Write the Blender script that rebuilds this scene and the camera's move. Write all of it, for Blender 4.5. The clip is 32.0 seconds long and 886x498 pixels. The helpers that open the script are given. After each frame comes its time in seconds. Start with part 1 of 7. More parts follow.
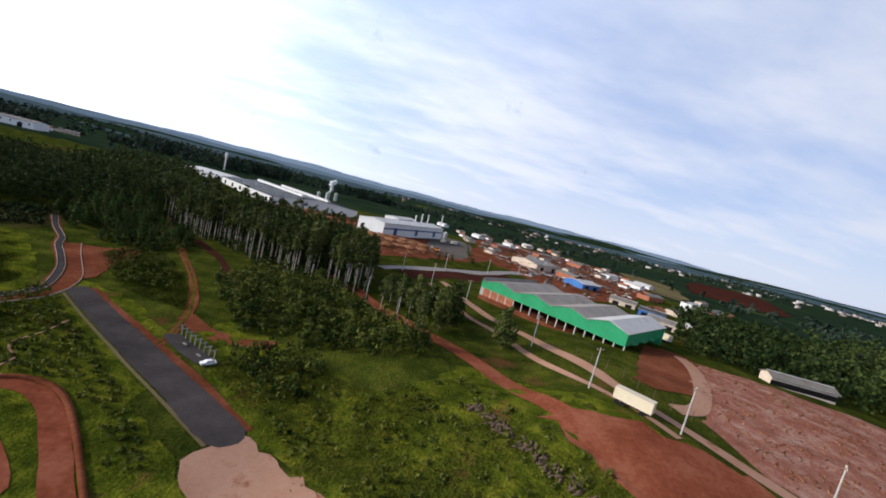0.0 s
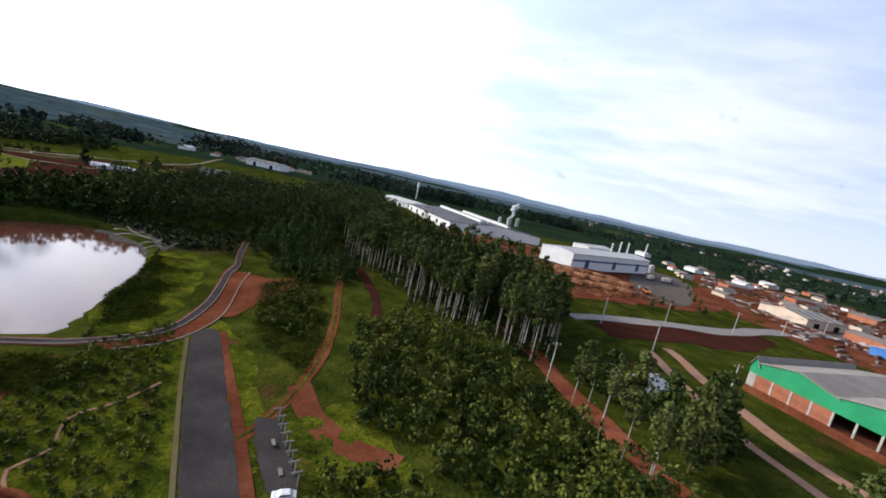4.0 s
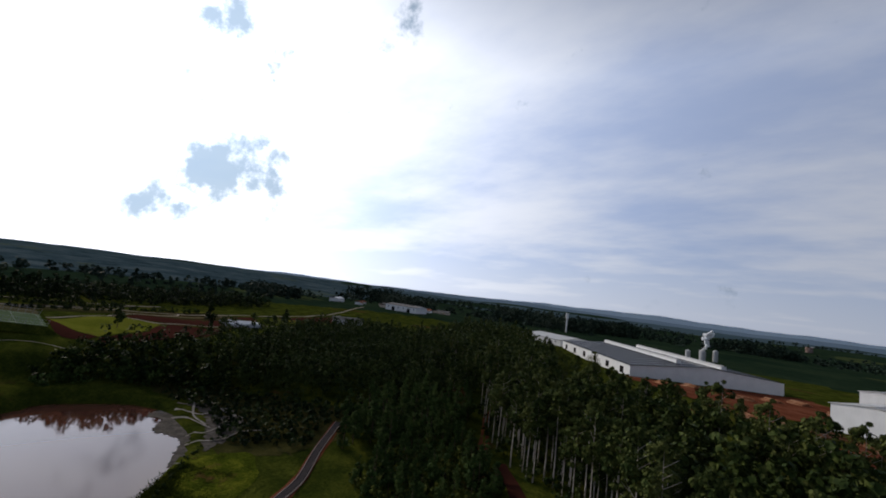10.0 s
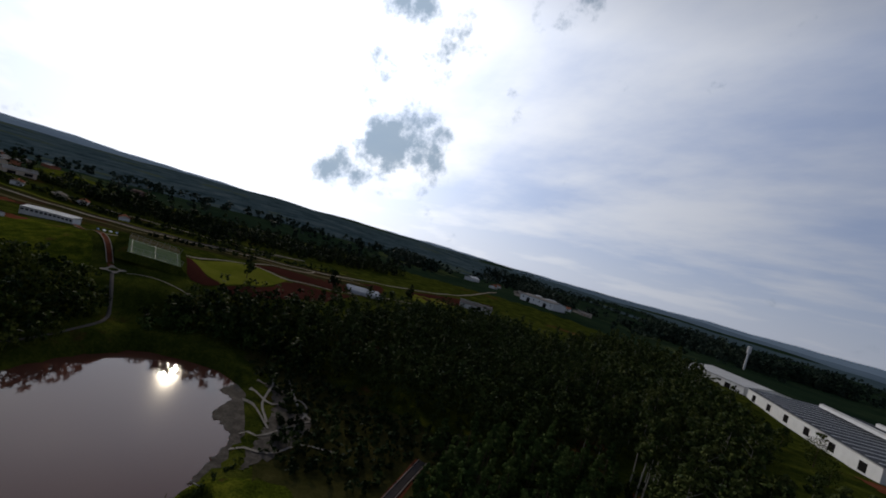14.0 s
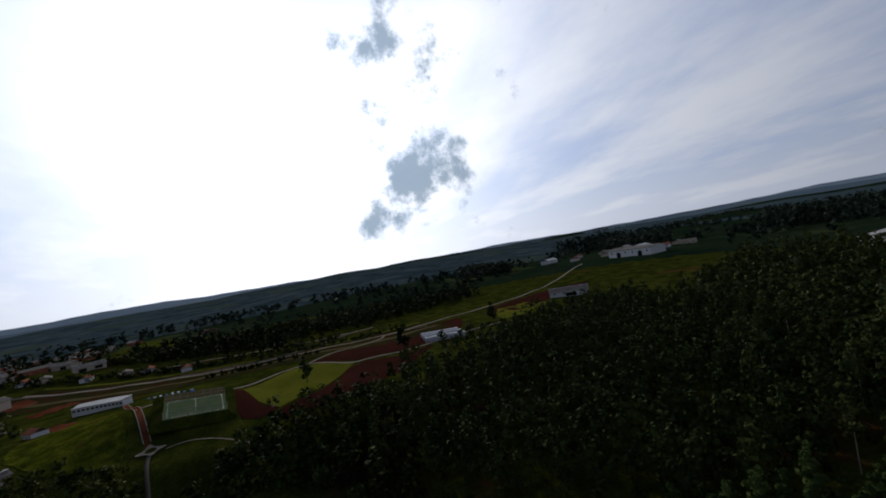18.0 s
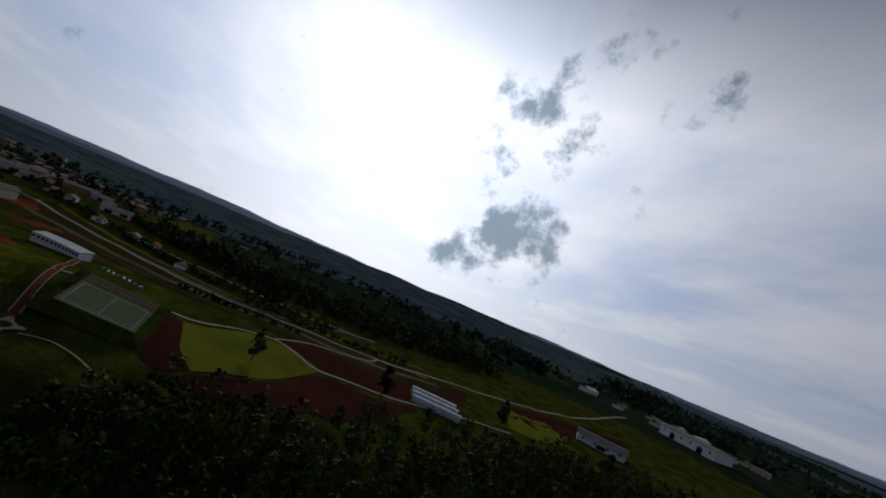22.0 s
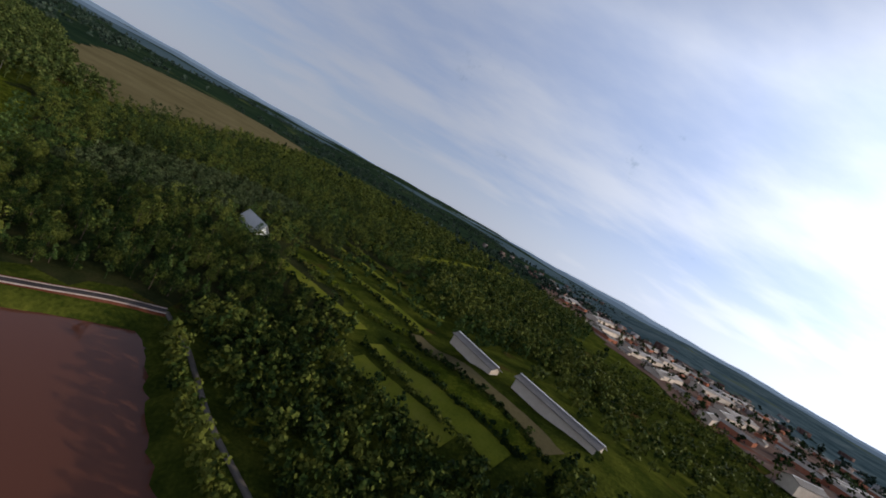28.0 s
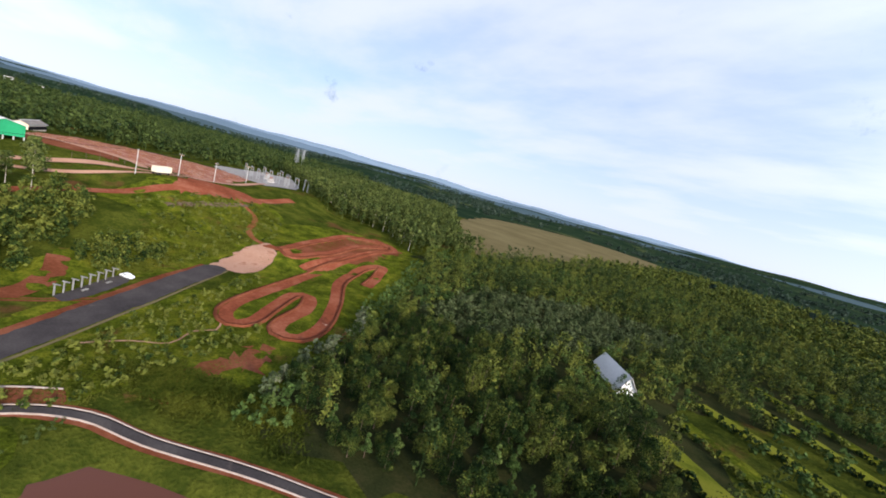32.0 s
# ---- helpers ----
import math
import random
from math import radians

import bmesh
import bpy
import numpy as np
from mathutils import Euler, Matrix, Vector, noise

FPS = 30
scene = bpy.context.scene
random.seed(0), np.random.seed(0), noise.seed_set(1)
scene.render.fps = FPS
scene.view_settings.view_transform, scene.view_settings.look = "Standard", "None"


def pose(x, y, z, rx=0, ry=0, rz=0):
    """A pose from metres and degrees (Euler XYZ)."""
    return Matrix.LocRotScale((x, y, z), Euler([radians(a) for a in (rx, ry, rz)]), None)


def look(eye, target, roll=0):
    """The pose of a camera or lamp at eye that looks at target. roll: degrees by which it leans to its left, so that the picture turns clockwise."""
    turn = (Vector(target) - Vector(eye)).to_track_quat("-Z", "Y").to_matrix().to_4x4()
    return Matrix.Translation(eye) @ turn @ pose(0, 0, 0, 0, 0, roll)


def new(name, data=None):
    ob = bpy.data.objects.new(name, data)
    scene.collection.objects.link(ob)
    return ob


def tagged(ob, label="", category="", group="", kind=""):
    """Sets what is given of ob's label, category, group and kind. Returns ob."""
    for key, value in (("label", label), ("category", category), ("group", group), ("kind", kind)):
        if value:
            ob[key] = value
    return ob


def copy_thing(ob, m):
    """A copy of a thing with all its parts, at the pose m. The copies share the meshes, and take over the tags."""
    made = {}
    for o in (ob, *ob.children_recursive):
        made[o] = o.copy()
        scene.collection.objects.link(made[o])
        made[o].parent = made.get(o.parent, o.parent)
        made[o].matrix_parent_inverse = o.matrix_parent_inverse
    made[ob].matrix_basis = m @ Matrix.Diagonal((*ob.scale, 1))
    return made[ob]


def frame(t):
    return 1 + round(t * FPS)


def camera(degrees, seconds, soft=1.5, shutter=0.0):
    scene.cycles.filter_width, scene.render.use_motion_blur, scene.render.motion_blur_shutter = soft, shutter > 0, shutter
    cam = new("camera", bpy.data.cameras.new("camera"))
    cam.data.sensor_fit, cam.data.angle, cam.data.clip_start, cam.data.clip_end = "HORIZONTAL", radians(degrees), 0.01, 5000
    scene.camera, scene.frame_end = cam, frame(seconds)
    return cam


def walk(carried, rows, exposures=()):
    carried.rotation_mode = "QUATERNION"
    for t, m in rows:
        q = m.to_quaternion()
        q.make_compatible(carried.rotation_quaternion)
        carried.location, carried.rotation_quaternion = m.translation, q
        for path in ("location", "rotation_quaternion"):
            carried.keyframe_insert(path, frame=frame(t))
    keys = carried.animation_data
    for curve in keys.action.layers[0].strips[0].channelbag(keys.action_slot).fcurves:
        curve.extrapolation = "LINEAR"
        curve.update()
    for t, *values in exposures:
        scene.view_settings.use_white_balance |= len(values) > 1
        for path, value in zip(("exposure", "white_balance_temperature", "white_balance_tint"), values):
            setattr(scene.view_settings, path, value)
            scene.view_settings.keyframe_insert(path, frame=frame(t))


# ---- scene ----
from mathutils.geometry import delaunay_2d_cdt

# ---------------------------------------------------------------- camera
cam = camera(94.9, 32.0, soft=1.8)
PATH = [
    (0, (-0.46, 0.14, 42.95), (-0.0849, 2.0868, 42.7242), 14.28),
    (0.5, (0.19, 5.83, 42.66), (0.5016, 7.7871, 42.3759), 18.35),
    (1, (0.63, 11.55, 42.35), (0.8383, 13.5243, 42.0910), 16.07),
    (1.5, (0.83, 17.23, 42.04), (0.8718, 19.2122, 41.7745), 15.74),
    (2, (0.75, 22.91, 41.75), (0.6593, 24.8847, 41.4739), 16.39),
    (2.5, (0.37, 28.64, 41.47), (0.1658, 30.6035, 41.1672), 15.29),
    (3, (-0.26, 34.47, 41.19), (-0.5848, 36.4229, 40.8943), 12.41),
    (3.5, (-1.06, 40.40, 40.93), (-1.4708, 42.3364, 40.6371), 11.96),
    (5.5, (-8.01, 64.51, 40.09), (-8.8420, 66.2882, 39.7034), 9.47),
    (6, (-10.14, 69.33, 39.56), (-11.0906, 71.0628, 39.2657), 3.67),
    (6.5, (-12.47, 74.18, 39.08), (-13.4946, 75.8838, 38.8825), -3.49),
    (7, (-15.01, 78.99, 38.68), (-16.0670, 80.6827, 38.5294), 1.56),
    (7.5, (-17.73, 83.71, 38.36), (-18.7812, 85.4085, 38.2619), 1.61),
    (8, (-20.59, 88.28, 38.14), (-21.6601, 89.9707, 38.0906), -1.32),
    (8.5, (-23.56, 92.68, 38.03), (-24.5952, 94.3852, 38.0368), 4.54),
    (9, (-26.56, 96.88, 38.02), (-27.5658, 98.6041, 38.1238), 9.68),
    (9.5, (-29.51, 100.92, 38.13), (-30.5992, 102.5866, 38.3080), 9.08),
    (10, (-32.38, 104.83, 38.35), (-33.5735, 106.4185, 38.5686), 7.15),
    (10.5, (-35.21, 108.60, 38.67), (-36.4712, 110.1353, 38.9046), 3.50),
    (11, (-38.02, 112.24, 39.07), (-39.3137, 113.7466, 39.3055), 2.66),
    (11.5, (-40.81, 115.71, 39.53), (-42.1369, 117.1892, 39.7270), -2.74),
    (12, (-43.61, 119.02, 40.06), (-44.9758, 120.4709, 40.2385), 0.06),
    (12.5, (-46.56, 122.24, 40.66), (-47.8596, 123.7570, 40.7978), 7.74),
    (13, (-49.79, 125.55, 41.33), (-51.1872, 126.9647, 41.5310), 10.60),
    (13.5, (-53.36, 128.99, 42.10), (-54.9108, 130.2424, 42.2587), 17.48),
    (14, (-57.23, 132.49, 42.93), (-58.8915, 133.6068, 42.9232), 16.34),
    (14.5, (-61.29, 136.01, 43.76), (-63.0596, 136.9432, 43.6802), 4.62),
    (16.5, (-72.36, 147.04, 44.21), (-74.1943, 147.8346, 44.1139), -4.76),
    (17, (-76.04, 149.12, 44.13), (-77.8665, 149.9379, 44.0605), -3.94),
    (17.5, (-79.83, 151.28, 44.05), (-81.6532, 152.1129, 44.0207), -7.52),
    (18, (-83.72, 153.52, 43.96), (-85.5320, 154.3624, 43.9917), -10.13),
    (18.5, (-87.70, 155.78, 43.90), (-89.4940, 156.6738, 43.9579), -10.73),
    (19, (-91.79, 158.02, 43.85), (-93.5071, 159.0467, 43.9146), -0.05),
    (19.5, (-95.94, 160.19, 43.83), (-97.6409, 161.2409, 43.9591), 3.13),
    (20, (-100.19, 162.23, 43.85), (-101.9041, 163.2391, 43.9953), 7.89),
    (20.5, (-104.53, 164.05, 43.90), (-106.2716, 165.0143, 44.0898), 14.36),
    (21, (-108.98, 165.61, 43.97), (-110.7656, 166.4797, 44.2115), 15.20),
    (21.5, (-113.48, 166.91, 44.08), (-115.3360, 167.6192, 44.3312), 17.80),
    (22, (-117.93, 168.02, 44.25), (-119.8438, 168.5505, 44.4646), 23.09),
    (22.5, (-122.21, 169.04, 44.46), (-124.1784, 169.3441, 44.6087), 27.52),
    (23, (-126.26, 169.95, 44.70), (-128.2562, 169.9599, 44.7425), 26.45),
    (23.5, (-130.23, 170.81, 44.89), (-132.2026, 170.4960, 44.9128), 27.72),
    (24, (-134.27, 171.46, 44.99), (-136.1782, 170.8602, 44.9913), 28.49),
    (24.5, (-138.50, 171.78, 44.98), (-140.3045, 170.9248, 44.9434), 30.70),
    (26.5, (-153.11, 161.64, 44.74), (-154.0788, 159.8975, 44.5897), 31.03),
    (27, (-154.03, 155.52, 44.28), (-154.7220, 153.6508, 44.1035), 28.21),
    (27.5, (-154.63, 149.54, 43.79), (-155.0539, 147.5958, 43.5987), 28.13),
    (28, (-154.78, 143.74, 43.28), (-154.9819, 141.7555, 43.0867), 29.76),
    (28.5, (-154.39, 138.13, 42.75), (-154.3589, 136.1355, 42.5616), 27.73),
    (29, (-153.49, 132.74, 42.22), (-153.2118, 130.7748, 41.9854), 26.27),
    (29.5, (-152.11, 127.59, 41.69), (-151.6059, 125.6748, 41.4290), 24.55),
    (30, (-150.28, 122.63, 41.17), (-149.5544, 120.7913, 40.8906), 22.19),
    (30.5, (-148.04, 117.81, 40.64), (-147.1396, 116.0544, 40.3345), 21.36),
    (31, (-145.46, 113.06, 40.10), (-144.4004, 111.3931, 39.8015), 18.84),
    (31.5, (-142.68, 108.33, 39.55), (-141.4330, 106.7987, 39.2239), 17.51),
    (32, (-139.84, 103.59, 38.99), (-138.4658, 102.1722, 38.6802), 15.51),
]
walk(cam, [(t, look(eye, target, roll)) for t, eye, target, roll in PATH], EXPOSURES := [
    (0.0, -0.98), (3.0, -0.84), (6.0, -0.74), (7.0, -0.90), (9.0, -1.72), (11.0, -2.25), (13.0, -2.60), (19.0, -2.66), (22.0, -3.02), (24.5, -2.88), (27.0, -2.08), (28.5, -1.12), (30.0, -0.58), (32.0, -0.27),
])

# ---------------------------------------------------------------- sky and sun
SUN_ELEVATION, SUN_WEST = radians(22.0), Vector((-0.924, 0.073, 0.375))
# direction, reach and thickness of the broken cloud banks
CLOUD_BANKS = [((-0.888, 0.408, 0.21), 0.17, 0.42), ((-0.953, 0.28, 0.106), 0.10, 0.36), ((-0.892, 0.27, 0.36), 0.12, 0.20), ((-0.83, 0.293, 0.47), 0.17, 0.22), ((-0.80, 0.42, 0.43), 0.13, 0.20), ((-0.72, 0.38, 0.58), 0.16, 0.20), ((-0.60, 0.55, 0.58), 0.15, 0.20), ((-0.70, 0.12, 0.70), 0.18, 0.20), ((-0.86, -0.12, 0.17), 0.12, 0.24), ((-0.80, -0.22, 0.20), 0.10, 0.22)]


def build_sky():
    world = bpy.data.worlds.new("sky")
    scene.world = world
    world.use_nodes = True
    nt = world.node_tree
    nt.nodes.clear()
    add, link = nt.nodes.new, nt.links.new
    out, bg = add("ShaderNodeOutputWorld"), add("ShaderNodeBackground")
    sky = add("ShaderNodeTexSky")
    sky.sky_type, sky.sun_disc = "NISHITA", False
    sky.sun_elevation, sky.sun_rotation = SUN_ELEVATION, radians(-85.5)
    sky.air_density, sky.dust_density, sky.ozone_density = 1.0, 0.4, 2.5
    coord = add("ShaderNodeTexCoord")
    # the cloud deck: the direction is laid out on a flat sheet high above
    split = add("ShaderNodeSeparateXYZ")
    link(coord.outputs["Generated"], split.inputs[0])
    high = add("ShaderNodeMath")
    high.operation, high.inputs[1].default_value = "MAXIMUM", 0.0
    link(split.outputs["Z"], high.inputs[0])
    low = add("ShaderNodeMath")
    low.operation, low.inputs[1].default_value = "ADD", 0.16
    link(high.outputs[0], low.inputs[0])
    flat = []
    for axis in "XY":
        n = add("ShaderNodeMath")
        n.operation = "DIVIDE"
        link(split.outputs[axis], n.inputs[0])
        link(low.outputs[0], n.inputs[1])
        flat.append(n)
    sheet = add("ShaderNodeCombineXYZ")
    link(flat[0].outputs[0], sheet.inputs[0])
    link(flat[1].outputs[0], sheet.inputs[1])
    turned = add("ShaderNodeMapping")
    turned.inputs["Rotation"].default_value = (0, 0, radians(35))
    turned.inputs["Scale"].default_value = (0.7, 1.2, 1.0)
    link(sheet.outputs[0], turned.inputs["Vector"])

    def cloud(vector, scale, detail, rough, lo, hi):
        n = add("ShaderNodeTexNoise")
        n.inputs["Scale"].default_value, n.inputs["Detail"].default_value, n.inputs["Roughness"].default_value = scale, detail, rough
        link(vector.outputs[0], n.inputs["Vector"])
        r = add("ShaderNodeMapRange")
        r.inputs["From Min"].default_value, r.inputs["From Max"].default_value = lo, hi
        r.interpolation_type = "SMOOTHSTEP"
        link(n.outputs["Fac"], r.inputs["Value"])
        return r

    thin = cloud(turned, 0.95, 9, 0.56, 0.34, 0.68)
    # towards the horizon the veil closes
    edge = add("ShaderNodeMapRange")
    edge.inputs["From Min"].default_value, edge.inputs["From Max"].default_value = 0.02, 0.22
    edge.inputs["To Min"].default_value, edge.inputs["To Max"].default_value = 0.7, 0.0
    link(split.outputs["Z"], edge.inputs["Value"])
    # more open sky towards the south
    south = add("ShaderNodeMapRange")
    south.inputs["From Min"].default_value, south.inputs["From Max"].default_value = -0.9, 0.4
    south.inputs["To Min"].default_value, south.inputs["To Max"].default_value = 0.75, 1.0
    link(split.outputs["Y"], south.inputs["Value"])
    open_part = add("ShaderNodeMath")
    open_part.operation = "MULTIPLY"
    link(thin.outputs[0], open_part.inputs[0])
    link(south.outputs[0], open_part.inputs[1])
    thin = add("ShaderNodeMapRange")
    thin.inputs["To Min"].default_value, thin.inputs["To Max"].default_value = 0.22, 1.0
    link(open_part.outputs[0], thin.inputs["Value"])
    veil = add("ShaderNodeMath")
    veil.operation = "MAXIMUM"
    link(thin.outputs[0], veil.inputs[0])
    link(edge.outputs[0], veil.inputs[1])
    # broken grey clouds: a fine noise, thickened where the cloud banks stand
    grain = add("ShaderNodeTexNoise")
    grain.inputs["Scale"].default_value, grain.inputs["Detail"].default_value, grain.inputs["Roughness"].default_value = 10.0, 10, 0.62
    link(coord.outputs["Generated"], grain.inputs["Vector"])
    sum_of = grain.outputs["Fac"]
    for bank, reach, gain in CLOUD_BANKS:
        d = add("ShaderNodeVectorMath")
        d.operation = "DISTANCE"
        d.inputs[1].default_value = bank
        link(coord.outputs["Generated"], d.inputs[0])
        m = add("ShaderNodeMapRange")
        m.inputs["From Min"].default_value, m.inputs["From Max"].default_value = 0.0, reach
        m.inputs["To Min"].default_value, m.inputs["To Max"].default_value = gain, 0.0
        link(d.outputs["Value"], m.inputs["Value"])
        plus = add("ShaderNodeMath")
        link(sum_of, plus.inputs[0])
        link(m.outputs[0], plus.inputs[1])
        sum_of = plus.outputs[0]
    puffs = add("ShaderNodeMapRange")
    puffs.interpolation_type = "SMOOTHSTEP"
    puffs.inputs["From Min"].default_value, puffs.inputs["From Max"].default_value = 0.64, 0.82
    link(sum_of, puffs.inputs["Value"])
    # thin cloud glows where the sun stands behind it
    toward = add("ShaderNodeVectorMath")
    toward.operation = "DOT_PRODUCT"
    toward.inputs[1].default_value = SUN_WEST
    link(coord.outputs["Generated"], toward.inputs[0])
    glow = add("ShaderNodeMapRange")
    glow.inputs["From Min"].default_value, glow.inputs["From Max"].default_value = -0.5, 1.0
    glow.inputs["To Min"].default_value, glow.inputs["To Max"].default_value = 0.0, 1.0
    link(toward.outputs["Value"], glow.inputs["Value"])
    power = add("ShaderNodeMath")
    power.operation, power.inputs[1].default_value = "POWER", 2.7
    link(glow.outputs[0], power.inputs[0])
    bright = add("ShaderNodeMath")
    bright.operation, bright.inputs[1].default_value, bright.inputs[2].default_value = "MULTIPLY_ADD", 64.0, 17.6
    link(power.outputs[0], bright.inputs[0])
    # a whiter glare close round the sun
    core = add("ShaderNodeMath")
    core.operation, core.inputs[1].default_value = "POWER", 13.0
    link(glow.outputs[0], core.inputs[0])
    # thicker, brighter cloud over the north
    north = add("ShaderNodeMapRange")
    north.inputs["From Min"].default_value, north.inputs["From Max"].default_value = -0.3, 1.0
    north.inputs["To Min"].default_value, north.inputs["To Max"].default_value = 0.0, 9.0
    link(split.outputs["Y"], north.inputs["Value"])
    summed = add("ShaderNodeMath")
    link(bright.outputs[0], summed.inputs[0])
    link(north.outputs[0], summed.inputs[1])
    bright = summed
    # the veil is bluish away from the sun and warmer near it
    cast_of = add("ShaderNodeMix")
    cast_of.data_type = "RGBA"
    cast_of.inputs["A"].default_value, cast_of.inputs["B"].default_value = (0.90, 0.96, 1.13, 1), (0.91, 0.965, 1.09, 1)
    link(glow.outputs[0], cast_of.inputs["Factor"])
    tinted = add("ShaderNodeVectorMath")
    tinted.operation = "SCALE"
    link(cast_of.outputs["Result"], tinted.inputs[0])
    link(bright.outputs[0], tinted.inputs["Scale"])
    glare = add("ShaderNodeVectorMath")
    glare.operation = "SCALE"
    glare.inputs[0].default_value = (78.0, 78.0, 78.0)
    link(core.outputs[0], glare.inputs["Scale"])
    white = add("ShaderNodeVectorMath")
    link(tinted.outputs[0], white.inputs[0])
    link(glare.outputs[0], white.inputs[1])
    mix = add("ShaderNodeMix")
    mix.data_type = "RGBA"
    link(veil.outputs[0], mix.inputs["Factor"])
    clear = add("ShaderNodeVectorMath")
    clear.operation = "MULTIPLY"
    clear.inputs[1].default_value = (0.9, 1.05, 1.25)
    link(sky.outputs[0], clear.inputs[0])
    # the open sky brightens and pales towards the sun as well
    hazy = add("ShaderNodeVectorMath")
    hazy.operation = "SCALE"
    hazy.inputs[0].default_value = (0.36, 0.47, 0.76)
    link(bright.outputs[0], hazy.inputs["Scale"])
    both = add("ShaderNodeVectorMath")
    link(clear.outputs[0], both.inputs[0])
    link(hazy.outputs[0], both.inputs[1])
    lit = add("ShaderNodeVectorMath")
    link(both.outputs[0], lit.inputs[0])
    link(glare.outputs[0], lit.inputs[1])
    link(lit.outputs[0], mix.inputs["A"])
    link(white.outputs[0], mix.inputs["B"])
    grey = add("ShaderNodeVectorMath")
    grey.operation = "SCALE"
    grey.inputs[0].default_value = (0.52, 0.77, 1.05)
    half = add("ShaderNodeMath")
    half.operation, half.inputs[1].default_value = "MULTIPLY", 0.46
    link(bright.outputs[0], half.inputs[0])
    link(half.outputs[0], grey.inputs["Scale"])
    part_of = add("ShaderNodeMath")
    part_of.operation, part_of.inputs[1].default_value = "MULTIPLY", 0.85
    link(puffs.outputs[0], part_of.inputs[0])
    mix2 = add("ShaderNodeMix")
    mix2.data_type = "RGBA"
    link(part_of.outputs[0], mix2.inputs["Factor"])
    link(mix.outputs["Result"], mix2.inputs["A"])
    link(grey.outputs[0], mix2.inputs["B"])
    # the sky is dimmed overhead, mostly out of view, to cut fill on the land
    zenith = add("ShaderNodeMapRange")
    zenith.inputs["From Min"].default_value, zenith.inputs["From Max"].default_value = 0.50, 0.80
    link(split.outputs["Z"], zenith.inputs["Value"])
    deep = add("ShaderNodeMix")
    deep.data_type = "RGBA"
    deep.inputs["A"].default_value, deep.inputs["B"].default_value = (1, 1, 1, 1), (0.075, 0.105, 0.165, 1)
    link(zenith.outputs[0], deep.inputs["Factor"])
    dome = add("ShaderNodeVectorMath")
    dome.operation = "MULTIPLY"
    link(mix2.outputs["Result"], dome.inputs[0])
    link(deep.outputs["Result"], dome.inputs[1])
    link(dome.outputs[0], bg.inputs["Color"])
    bg.inputs["Strength"].default_value = 0.068
    link(bg.outputs[0], out.inputs[0])
    lamp = bpy.data.lights.new("sun", "SUN")
    lamp.energy, lamp.angle, lamp.color = 5.4, radians(1.5), (1.0, 0.85, 0.64)
    ob = new("sun", lamp)
    ob.matrix_world = look((-900, 90, 420), Vector((-900, 90, 420)) - SUN_WEST)


build_sky()

